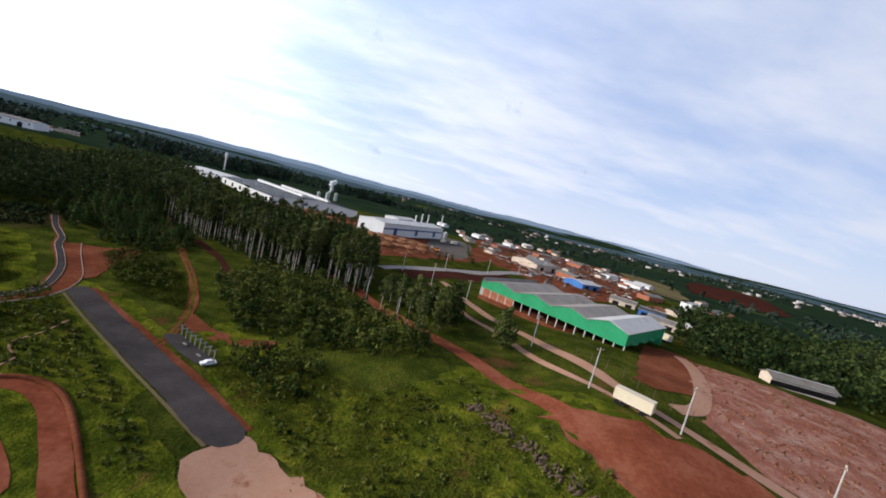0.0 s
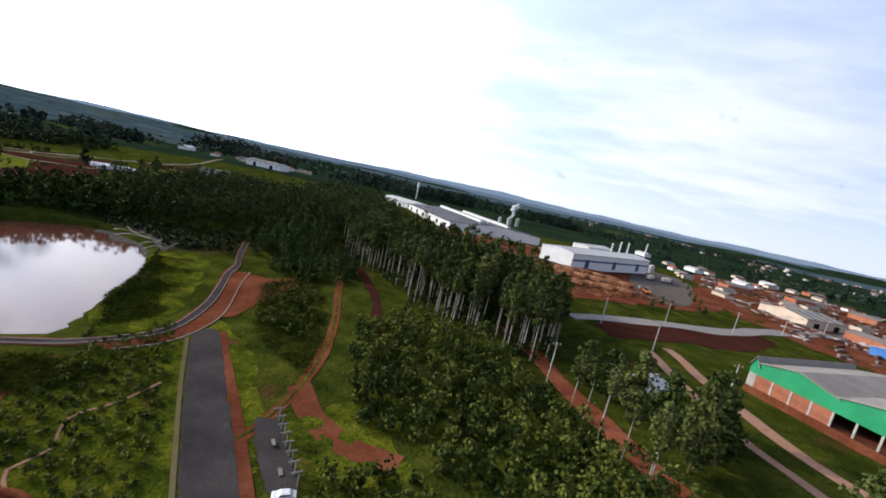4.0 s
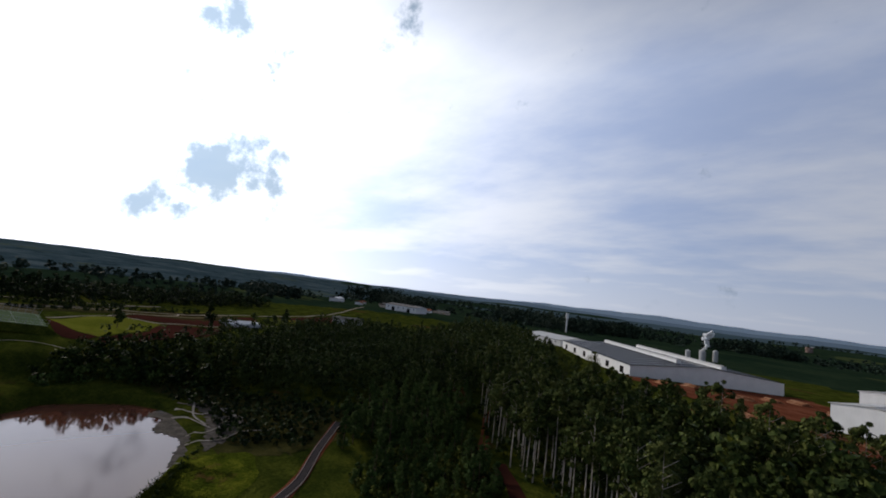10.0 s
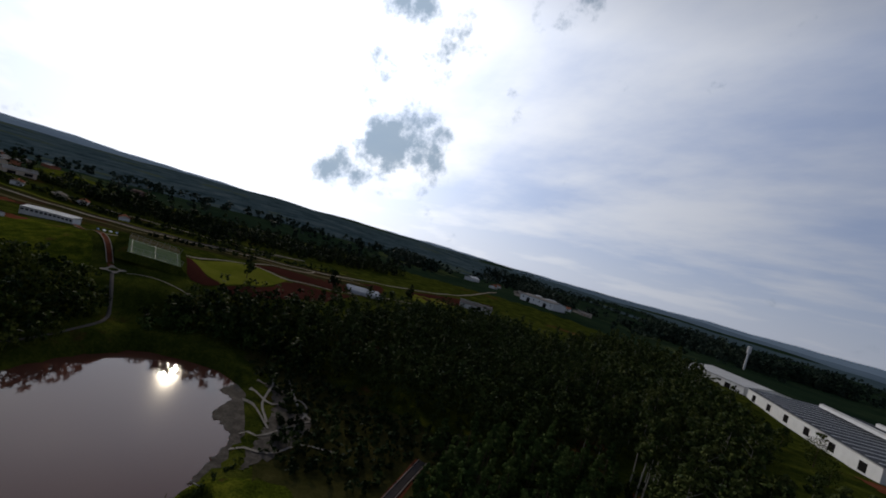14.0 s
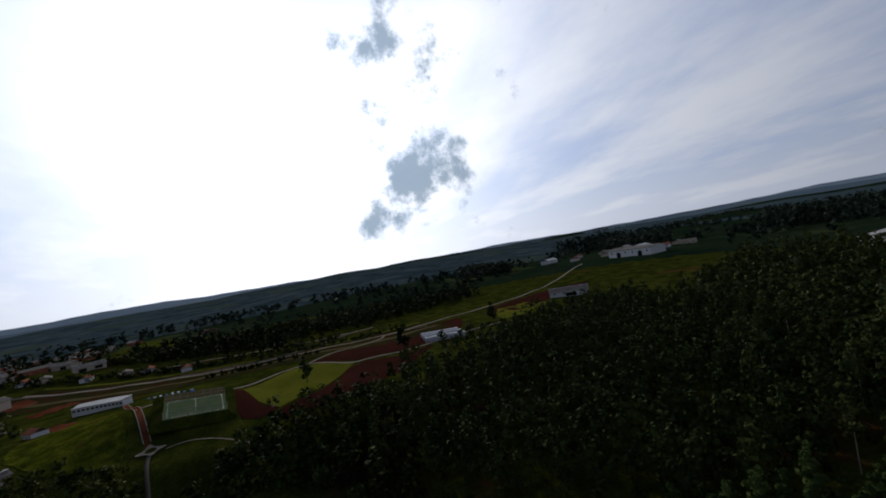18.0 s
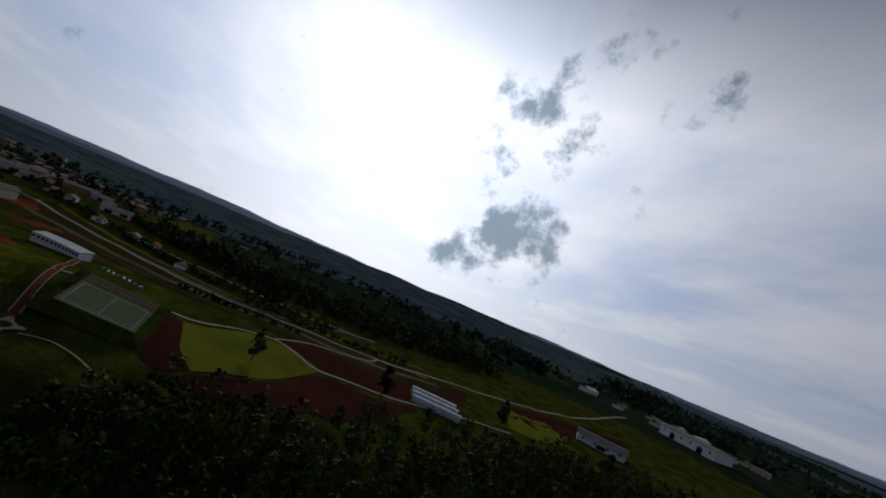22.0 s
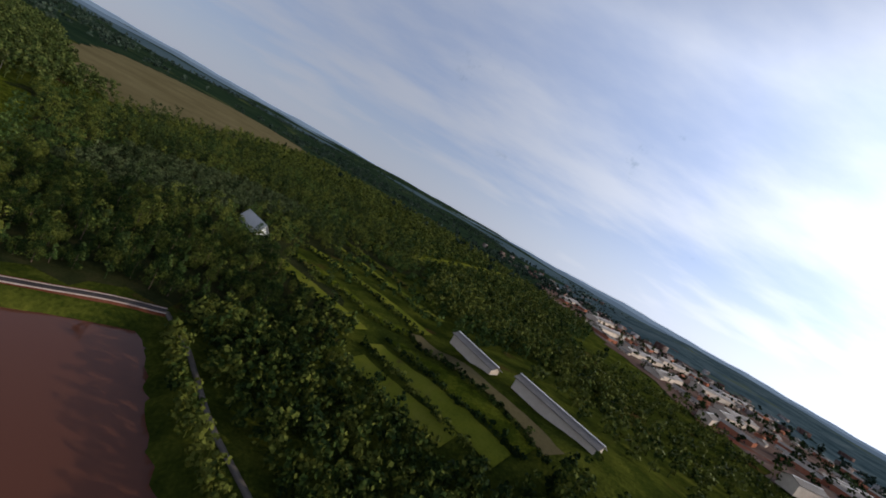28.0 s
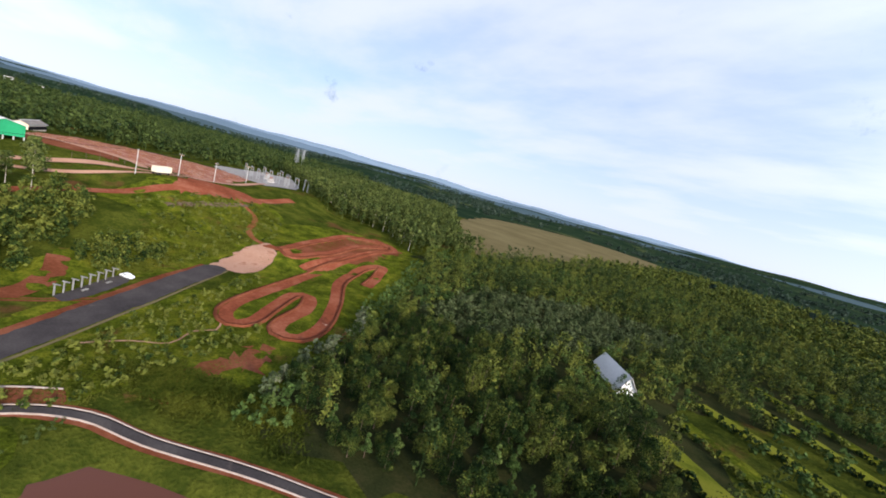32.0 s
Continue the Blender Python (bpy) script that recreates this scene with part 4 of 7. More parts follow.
for _o in (-1.0, 1.0):
    ribbon("kerb", ENTRY[1:], 0.24, M["pale_lane"], 0.28, "pale kerb of the entry lane", "kerb", offset=_o * 0.8)
ribbon("entry_lane", [(-210.4, 126.4), (-211.2, 131), (-208, 139.4), (-204, 146)], 0.4, M["pale_lane"], 0.23, "narrow pale lane leaving the roundabout", "road", ragged=0.2)
FIELD_ROAD = [(-352, 44), (-337, 79), (-328, 96), (-315, 117), (-306, 134), (-301, 152), (-298, 170), (-297, 186), (-299, 202), (-306, 240), (-322, 300), (-350, 370), (-400, 450)]
ribbon("long_lane", FIELD_ROAD, 2.0, M["pale_lane"], 0.24, "pale dirt road across the western fields", "road", ragged=0.6)
ribbon("long_lane", [(-261.4, 167), (-273, 179.5), (-283.5, 194.5), (-291, 206), (-302, 214), (-300, 236)], 1.1, M["pale_lane"], 0.23, "pale track between the ploughed plots", "road", ragged=0.3)
for _o, _w, _m, _l in ((5.5, 7.0, "dull_field", "dull fallow strip along the dirt road"), (11.0, 3.0, "yellow_field", "narrow yellow-green crop strip"), (-6.0, 7.5, "dull_field", "dark weedy strip beside the dirt road"), (-12.5, 3.5, "dry_grass", "dry pale grass strip"), (-20.0, 9.0, "dull_field", "dark fallow field strip")):
    ribbon("field_strip", FIELD_ROAD[:10], _w, M[_m], 0.16, _l, "field", ragged=0.8, offset=_o)
ribbon("long_lane", [(-372, 76), (-363, 97), (-362, 116), (-353, 137), (-345.5, 158), (-338, 180), (-340, 215)], 2.2, M["pale_lane"], 0.24, "pale road behind the hedges", "road", ragged=0.8)
for _q in ([(-338, 38), (-330, 44), (-337, 54), (-346, 48)], [(-303, 66), (-310, 62), (-322, 69), (-316, 76)], [(-255, 90), (-262, 84), (-272, 84), (-264, 92)]):
    patch("red_plot", _q, M["red_soil"], 0.17, "bare red earth plot between the sheds", "earth", 2, ragged=0.8)
ribbon("village_road", [(-354.0, 20.4), (-347.0, 54.7), (-321.6, 110.6), (-309.5, 137.7), (-305.5, 164.3), (-335.8, 199.6)], 2.6, M["lane"], 0.22, "paved village road below the houses", "road")
patch("far_field", [(-900, 40), (-1500, 200), (-1700, 600), (-1300, 700), (-900, 300)], M["bright_grass"], 0.6, "pale green far field on the hillside", "field", 60)


def build_roundabout(x, y):
    """A ring drawn out into points where the lanes join, laid on the sloping ground."""
    t = thing("roundabout", x, y, None, 0, "small pale roundabout with a green middle", "roundabout", kind="structure")
    n = 40
    z = gz(x, y)
    for name, mat, lift in (("carriageway", "pale_lane", 0.40), ("island", "grass", 0.55)):
        bm = bmesh.new()
        rows = ([], [])
        for i in range(n):
            a = i * 2 * math.pi / n
            outer = 2.0 + 1.4 * abs(math.cos(2 * a - 0.5)) ** 5 if name == "carriageway" else 1.25
            for row, r in zip(rows, (outer, 1.25 if name == "carriageway" else 0.2)):
                px, py = r * math.cos(a), r * math.sin(a)
                row.append(bm.verts.new((px, py, gz(x + px, y + py) - z + lift)))
        for i in range(n):
            k = (i + 1) % n
            bm.faces.new((rows[0][i], rows[0][k], rows[1][k], rows[1][i]))
        if name == "island":
            bm.faces.new(rows[1])
        part(name, bm, M[mat], t)


build_roundabout(-211.6, 123.1)

# ---------------------------------------------------------------- buildings
def hall(name, x, y, turn, length, depth, eave, ridge, wall, roof, label, category="building", doors=2, windows_n=0, stripe=None, along="x", group="", over=0.5, skylights=0):
    """A pitched-roof building: x runs along its length from the given corner, y goes back."""
    t = thing(name, x, y, None, turn, label, category, group)
    e = 0.25
    base = -1.5
    for nm, b in (("wall", (0, 0, base, length, e, eave)), ("wall", (0, depth - e, base, length, depth, eave))):
        bm = bmesh.new()
        box(bm, *b)
        part(nm, bm, M[wall], t)
    for s in (e / 2, length - e / 2) if along == "x" else ():
        bm = bmesh.new()
        gable_wall(bm, e, depth - e, s, base, eave, ridge, e, axis="y")
        part("gable_wall", bm, M[wall], t)
    if along == "y":
        for s in (e / 2, length - e / 2):
            bm = bmesh.new()
            box(bm, s - e / 2, e, base, s + e / 2, depth - e, eave)
            part("gable_wall", bm, M[wall], t)
    bm = bmesh.new()
    gable_solid(bm, 0, 0, length, depth, 0, eave, ridge, along, over)
    part("roof", bm, M[roof], t)
    if along == "x":
        bm = bmesh.new()
        box(bm, -over, depth / 2 - 0.3, ridge + 0.12, length + over, depth / 2 + 0.3, ridge + 0.28)
        part("ridge_cap", bm, M["roof_pale"], t)
        bm = bmesh.new()
        box(bm, -over, -over - 0.16, eave - 0.28, length + over, -over + 0.02, eave - 0.08)
        part("gutter", bm, M["steel"], t)
    for k in range(skylights):
        px = length * (k + 0.5) / skylights
        rise = (ridge - eave) / (depth / 2)
        bm = bmesh.new()
        for y0, y1 in ((0.6, depth / 2 - 0.8),):
            vs = [bm.verts.new((px + a, y, eave + rise * y + h)) for h in (0.10, 0.26) for a, y in ((-0.45, y0), (0.45, y0), (0.45, y1), (-0.45, y1))]
            for q in ((0, 1, 2, 3), (4, 5, 6, 7), (0, 1, 5, 4), (1, 2, 6, 5), (2, 3, 7, 6), (3, 0, 4, 7)):
                bm.faces.new([vs[i] for i in q])
        part("skylight", bm, M["film"], t, "milky plastic skylight strip")
    if stripe:
        bm = bmesh.new()
        box(bm, -0.06, -0.06, eave * 0.45, length + 0.06, 0.02, eave * 0.58)
        part("stripe", bm, M[stripe], t, "dark blue painted stripe")
    for k in range(doors):
        dx = length * (k + 0.5) / doors
        w = min(2.2, length / 8)
        bm = bmesh.new()
        box(bm, dx - w, -0.08, -0.1, dx + w, 0.03, eave * 0.62)
        d = part("door", bm, M["dark_gap" if not stripe else "blue_stripe"], t)
    for k in range(windows_n):
        wx = length * (k + 0.5) / windows_n
        bm = bmesh.new()
        box(bm, wx - 0.75, -0.07, eave * 0.42, wx + 0.75, 0.03, eave * 0.78)
        wdw = part("window", bm, M["paint_white"], t)
        bm = bmesh.new()
        box(bm, wx - 0.62, -0.10, eave * 0.46, wx + 0.62, -0.06, eave * 0.75)
        part("pane", bm, M["glass"], wdw)
    return t


def span(a, b):
    """The corner, turn and length of a front that runs from a to b."""
    return a[0], a[1], math.degrees(math.atan2(b[1] - a[1], b[0] - a[0])), math.hypot(b[0] - a[0], b[1] - a[1])


def build_green_shed():
    """A row of pitched bays with green sheet fronts on posts."""
    x, y, turn, length = span((83, 108.5), (48.5, 156))
    t = thing("green_shed", x, y, 10.6, turn, "long green sheet-metal sawmill shed with wavy grey roof", "shed")
    bays = [(0, 13, 7.0, 8.9, "roof_pale"), (13, 27, 6.5, 8.3, "roof_shed"), (27, 42, 6.1, 7.9, "roof_shed"), (42, 57, 5.7, 7.5, "roof_shed"), (57, length, 5.3, 7.0, "roof_shed")]
    depth = 40
    for n, (a, b, eave, ridge, roof) in enumerate(bays):
        bm = bmesh.new()
        gable_solid(bm, a + 0.02, -depth, b - 0.02, 0.0, 0, eave, ridge, "y", 0.3)
        part("roof", bm, M[roof], t, "bright new metal roof" if n == 0 else "")
        bm = bmesh.new()
        m = (a + b) / 2
        rows = []
        for dy in (-0.3, -0.1):
            rows.append([bm.verts.new((px, dy, pz)) for px, pz in ((a, 2.9), (b, 2.9), (b, eave), (m, ridge), (a, eave))])
        bm.faces.new(rows[0])
        bm.faces.new(rows[1][::-1])
        for i in range(5):
            bm.faces.new((rows[0][i], rows[0][(i + 1) % 5], rows[1][(i + 1) % 5], rows[1][i]))
        part("front_panel", bm, M["green_sheet"], t, "green corrugated sheet front")
        k = 4
        for j in range(k):
            bm = bmesh.new()
            px = a + (b - a) * j / k
            box(bm, px, -0.45, -5, px + 0.35, -0.1, 3.0)
            part("post", bm, M["concrete"], t)
    bm = bmesh.new()
    box(bm, 42, -0.5, -5, length, -0.2, 2.9)
    part("brick_wall", bm, M["brick_wall"], t, "low red brick wall")
    bm = bmesh.new()
    box(bm, 0, -depth, -5, length, -depth + 0.3, 5.2)
    part("back_wall", bm, M["green_sheet"], t)
    for s in (0.0, length - 0.25):
        bm = bmesh.new()
        box(bm, s, -depth, 3.0 if s == 0 else -5, s + 0.25, -0.5, 5.4 if s else 7.0)
        part("side_wall", bm, M["green_sheet"], t)
    bm = bmesh.new()
    box(bm, 0, -depth, -6, length, 0.2, -0.2)
    part("floor_slab", bm, M["red_soil"], t, "beaten red earth floor")
    for j in range(3):
        bm = bmesh.new()
        box(bm, -1.4, -8 - j * 9.0, 3.6, 0.0, -4 - j * 9.0, 3.8)
        part("canopy", bm, M["green_sheet"], t)
    return t


build_green_shed()

hx, hy, ht, hl = span((10, 283), (65, 363))
hall("warehouse", hx, hy, ht, hl, 22, 8.0, 9.6, "white_wall", "roof_pale", "white steel warehouse with dark blue stripe", "warehouse", 3, 0, "blue_stripe", skylights=7)
hx, hy, ht, hl = span((-149, 437), (-80, 347))
hall("factory_hall", hx, hy, ht, hl, 84, 5.6, 9.0, "white_wall", "roof_dark", "huge white factory hall with dark ridged roof", "factory", 6, 0, skylights=16)
hx, hy, ht, hl = span((-196, 462), (-152, 440))
hall("factory_annex", hx, hy, ht, hl, 40, 5.0, 7.2, "white_wall", "roof_pale", "low white annex of the factory hall", "factory", 2, 4)
hx, hy, ht, hl = span((158, 268), (177, 277))
hall("blue_hall", hx, hy, ht, hl, 17, 3.9, 5.4, "blue_sheet", "roof_pale", "blue sheet-metal hall with pale roof", "shed", 2, 0)
hx, hy, ht, hl = span((142, 318), (170, 334))
hall("grey_hall", hx, hy, ht, hl, 28, 4.8, 7.0, "beige_wall", "roof_grey", "beige hall with weathered grey roof", "shed", 2, 0, skylights=4)
hx, hy, ht, hl = span((24, 372), (44, 402))
hall("white_hall", hx, hy, ht, hl, 14, 10.0, 11.0, "white_wall", "roof_pale", "tall plain white process building", "factory", 1, 0)
def build_curved_building():
    """A long low building on a slight arc, with a window in every bay."""
    line = fine_line([(-273.2, 102.6), (-275.4, 98.6), (-277.4, 94.4), (-279.0, 90.0), (-280.0, 85.6)], 2.0)
    x, y = line[len(line) // 2]
    z = max(gz(*q) for q in line)
    t = thing("long_white_building", x, y, z, 0, "long low curved white building with many windows", "building")
    q = line - (x, y)
    d = np.gradient(q, axis=0)
    d /= np.linalg.norm(d, axis=1)[:, None]
    back = np.stack([d[:, 1], -d[:, 0]], -1)
    if back[0, 0] > 0:
        back = -back
    for a, b, z0, z1, name, mat in ((0.0, 0.2, -3.0, 1.9, "wall", "white_wall"), (4.0, 4.2, -3.0, 1.9, "wall", "white_wall"), (-0.35, 4.5, 1.9, 2.15, "roof", "roof_pale")):
        bm = bmesh.new()
        rows = [[bm.verts.new((*(p + n * o), h + (0.5 if name == "roof" and o > 1 else 0.0))) for o, h in ((a, z0), (a, z1), (b, z1), (b, z0))] for p, n in zip(q, back)]
        for r0, r1 in zip(rows, rows[1:]):
            for i in range(4):
                bm.faces.new((r0[i], r0[(i + 1) % 4], r1[(i + 1) % 4], r1[i]))
        bm.faces.new(rows[0])
        bm.faces.new(rows[-1][::-1])
        part(name, bm, M[mat], t)
    for k in (0, -1):
        bm = bmesh.new()
        e = q[k] + d[k] * (0.1 if k == 0 else -0.1)
        vs = [bm.verts.new((*(e + back[k] * o + d[k] * s), h)) for s in (-0.1, 0.1) for o, h in ((0.2, -3), (4.0, -3), (4.0, 1.9), (0.2, 1.9))]
        for f in ((0, 1, 2, 3), (4, 5, 6, 7), (0, 1, 5, 4), (1, 2, 6, 5), (2, 3, 7, 6), (3, 0, 4, 7)):
            bm.faces.new([vs[i] for i in f])
        part("end_wall", bm, M["white_wall"], t)
    for k in range(len(q) - 1):
        m, n, v = (q[k] + q[k + 1]) / 2, back[k], d[k]
        for name, mat, w, h0, h1, o in (("window", "paint_white", 0.62, 0.6, 1.55, 0.06), ("pane", "glass", 0.5, 0.70, 1.45, 0.10)):
            bm = bmesh.new()
            vs = [bm.verts.new((*(m + v * a - n * b), h)) for b in (o - 0.05, o) for a, h in ((-w, h0), (w, h0), (w, h1), (-w, h1))]
            for f in ((0, 1, 2, 3), (4, 5, 6, 7), (0, 1, 5, 4), (1, 2, 6, 5), (2, 3, 7, 6), (3, 0, 4, 7)):
                bm.faces.new([vs[i] for i in f])
            made = part(name, bm, M[mat], t if name == "window" else made)


build_curved_building()
for a, b, w in (((-430, 22), (-418, 41), 7), ((-392, 51), (-399, 64), 6), ((-450, -20), (-436, 2), 9), ((-376, 10), (-384, 24), 5)):
    hx, hy, ht, hl = span(a, b)
    hall("village_shed", hx, hy, ht, hl, w, 2.6, 3.8, "beige_wall", "roof_shed", "long low shed with tan roof in the village", "shed", 2, 0, group="village sheds")
for a, b, w in (((-184, 30), (-194, 43), 3.6), ((-199, 47), (-214, 65), 3.8), ((-209, 86), (-218, 93), 2.4)):
    hx, hy, ht, hl = span(b, a)
    hall("farm_shed", hx, hy, ht, hl, w, 1.5, 2.2, "beige_wall", "roof_grey", "long low farm shed with grey roof", "shed", 2, 0, group="farm sheds")
hx, hy, ht, hl = span((-394, 482), (-348, 487))
hall("white_store", hx, hy, ht, hl, 24, 7.0, 8.5, "white_wall", "roof_grey", "white store building at the field's edge", "building", 2, 6)
hx, hy, ht, hl = span((-298, 323), (-283, 342))
hall("farm_house", hx, hy, ht, hl, 9, 3.2, 5.0, "white_wall", "roof_grey", "white farm house with grey roof", "house", 1, 4)
hx, hy, ht, hl = span((140, 109), (160, 103))
hall("lumber_shed", hx, hy, ht, hl, 6, 2.6, 3.8, "beige_wall", "roof_grey", "long open lumber shed at the forest edge", "shed", 5, 0)
hx, hy, ht, hl = span((24, 137), (30, 145))
hall("hut", hx, hy, ht, hl, 6, 2.8, 3.8, "beige_wall", "roof_pale", "small hut among the trees", "hut", 1, 1)
for a, b, w in (((-357, -178), (-420, -222), 12), ((-333, -50), (-352, -64), 7), ((-332, 0), (-352, -4), 7), ((-328, 35), (-340, 41), 5), ((-345, -120), (-372, -138), 10), ((-368, -146), (-400, -166), 12),
                ((-380, -96), (-412, -112), 11), ((-424, -140), (-462, -150), 12), ((-352, -232), (-404, -276), 14), ((-430, -240), (-490, -272), 14), ((-440, -190), (-492, -208), 12), ((-384, -310), (-440, -370), 16),
                ((-470, -330), (-540, -380), 16), ((-520, -250), (-580, -280), 15), ((-400, -44), (-436, -52), 9), ((-470, -90), (-516, -100), 11), ((-380, -396), (-430, -470), 18)):
    hx, hy, ht, hl = span(b, a)
    hall("estate_hall", hx, hy, ht, hl, w, 3.6, 4.8, "beige_wall", "roof_shed" if w > 10 else "roof_grey", "long pale industrial hall", "building", 3, 0, group="industrial halls")


for a, b, w, kind in (((160, 236), (172, 226), 8, "roof_grey"), ((164, 212), (174, 202), 9, "roof_dark"), ((150, 186), (160, 176), 7, "roof_grey"), ((172, 184), (180, 176), 5, "roof_pale")):
    hx, hy, ht, hl = span(a, b)
    hall("sawmill_shed", hx, hy, ht, hl, w, 3.6, 4.8, "blue_sheet" if kind == "roof_dark" else "beige_wall", kind, "small weathered shed behind the sawmill", "shed", 2, 0, group="sawmill sheds")
patch("hill_field", [(430, 470), (700, 760), (860, 760), (700, 560), (520, 430)], M["dark_soil"], 0.6, "ploughed reddish field on the eastern slope", "field", 30, ragged=3)
patch("hill_field", [(300, 330), (280, 365), (330, 470), (380, 540), (420, 510), (360, 400)], M["dry_grass"], 0.5, "pale grassy field behind the town", "field", 20, ragged=3)


def build_chalet():
    t = thing("chalet", -107, -3, None, 139, "steep metal-roofed chalet standing in the woods", "house")
    bm = bmesh.new()
    gable_solid(bm, -7.0, -2.2, 7.0, 2.2, 0, 1.7, 4.8, "x", 0.4, 0.15)
    part("roof", bm, M["roof_pale"], t, "steep pale metal roof")
    for s in (-7.6, 7.6):
        bm = bmesh.new()
        gable_wall(bm, -2.0, 2.0, s * 0.88, -1, 1.7, 4.4, 0.25, axis="y")
        part("gable_wall", bm, M["white_wall"], t)
    for s in (-2.0, 2.0):
        bm = bmesh.new()
        box(bm, -6.9, s - 0.12, -1, 6.9, s + 0.12, 1.8)
        part("wall", bm, M["white_wall"], t)


build_chalet()


def house_kit(name, L, D, h, ridge, wall, roof, label):
    t = thing(name, 0, 0, 0, 0, label, "house", "town houses")
    bm = bmesh.new()
    box(bm, -L / 2, -D / 2, -2, L / 2, D / 2, h)
    part("wall", bm, M[wall], t)
    bm = bmesh.new()
    gable_solid(bm, -L / 2, -D / 2, L / 2, D / 2, 0, h, ridge, "x", 0.5, 0.15)
    part("roof", bm, M[roof], t)
    bm = bmesh.new()
    box(bm, -0.5, -D / 2 - 0.05, -0.1, 0.5, -D / 2 + 0.02, 2.1)
    part("door", bm, M["timber"], t)
    for s in (-L * 0.3, L * 0.3):
        bm = bmesh.new()
        box(bm, s - 0.7, -D / 2 - 0.05, 1.0, s + 0.7, -D / 2 + 0.02, 2.1)
        part("window", bm, M["glass"], t)
    return t


HOUSES = [house_kit("town_house", 11, 8, 3, 5.0, "white_wall", "roof_tile", "small white house with red tiled roof"),
          house_kit("town_house", 14, 9, 3.2, 5.0, "beige_wall", "roof_grey", "beige house with grey sheet roof"),
          house_kit("workshop", 22, 12, 4.5, 6.5, "white_wall", "roof_pale", "white workshop with pale metal roof"),
          house_kit("workshop", 26, 14, 5, 7, "brick_wall", "roof_grey", "brick workshop with grey roof"),
          house_kit("town_house", 12, 9, 3.4, 5.2, "brick_wall", "roof_tile", "small brick house with dull tiled roof")]


def scatter_houses(spots, seed, size=1.0):
    rnd = random.Random(seed)
    for x, y, kind, turn in spots:
        copy_thing(HOUSES[kind], pose(x, y, gz(x, y), 0, 0, turn + rnd.uniform(-6, 6)) @ Matrix.Scale(size, 4))


def street_spots(n, x0, x1, y0, y1, seed, kinds=(0, 0, 1, 1, 2, 3), turn=25, gap=24):
    rnd = random.Random(seed)
    out = []
    for _ in range(n * 6):
        if len(out) >= n:
            break
        x, y = rnd.uniform(x0, x1), rnd.uniform(y0, y1)
        if all((x - a) ** 2 + (y - b) ** 2 > gap ** 2 for a, b, *_ in out):
            out.append((x, y, rnd.choice(kinds), turn + rnd.choice((0, 90))))
    return out


scatter_houses(street_spots(46, 105, 330, 290, 620, 3, (0, 0, 1, 1, 2, 3), 25, 20), 1, 0.78)
scatter_houses(street_spots(150, -640, -345, -400, 30, 5, (1, 1, 4, 3, 3, 1), 35, 12), 3, 0.62)
scatter_houses(street_spots(14, -520, -380, 480, 640, 6, (0, 1, 2)), 4)
for n, k in enumerate(HOUSES):
    k.matrix_basis = pose(190 + 26 * n, 230 + 12 * n, gz(190 + 26 * n, 230 + 12 * n), 0, 0, 25)


scatter_houses([(x, y, k, 20 * k) for k, (x, y) in zip((1, 0, 1, 0, 1, 0, 0), [(-424.0, -2.5), (-378.1, 34.7), (-380.1, 42.2), (-366.5, 63.9), (-363.3, 82.1), (-362.6, 92.3), (-339.0, 113.7)])], 9, 0.6)
scatter_houses([(x, y, k, 40) for k, (x, y) in zip((0, 1), [(-259.2, 83.4), (-286.1, 61.4)])], 10, 0.55)


def far_town(name, label, cx, cy, spread_x, spread_y, n, seed):
    """Hundreds of pale boxes with pitched tops, too far to tell apart."""
    rnd = np.random.RandomState(seed)
    v, f = [], []
    cube = np.array([(-1, -1, 0), (1, -1, 0), (1, 1, 0), (-1, 1, 0), (-1, -1, 1), (1, -1, 1), (1, 1, 1), (-1, 1, 1)], float)
    quads = np.array([(0, 1, 5, 4), (1, 2, 6, 5), (2, 3, 7, 6), (3, 0, 4, 7), (4, 5, 6, 7)])
    for k in range(n):
        x, y = cx + rnd.randn() * spread_x, cy + rnd.randn() * spread_y
        s = np.array([rnd.uniform(4, 9), rnd.uniform(3, 7), rnd.choice([5, 6, 7, 9, 14, 22], p=[.4, .3, .2, .07, .03, .0])])
        a = rnd.uniform(0, 3.14)
        c = cube * s
        c = np.stack([c[:, 0] * math.cos(a) - c[:, 1] * math.sin(a) + x, c[:, 0] * math.sin(a) + c[:, 1] * math.cos(a) + y, c[:, 2] + gz(x, y) - 1], -1)
        f.append(quads + len(v) * 8)
        v.append(c)
    ob = new(name, quick_mesh(name, np.concatenate(v), np.concatenate(f), M["town_walls"]))
    tagged(ob, label, "town", kind="stuff")


far_town("distant_town", "pale houses of a distant town on the hills", 1300, 700, 220, 260, 130, 1)
far_town("distant_town", "pale houses of a distant town on the hills", 900, 1500, 300, 200, 70, 2)
far_town("distant_town", "pale houses of a distant town on the plain", -660, -600, 130, 190, 290, 3)

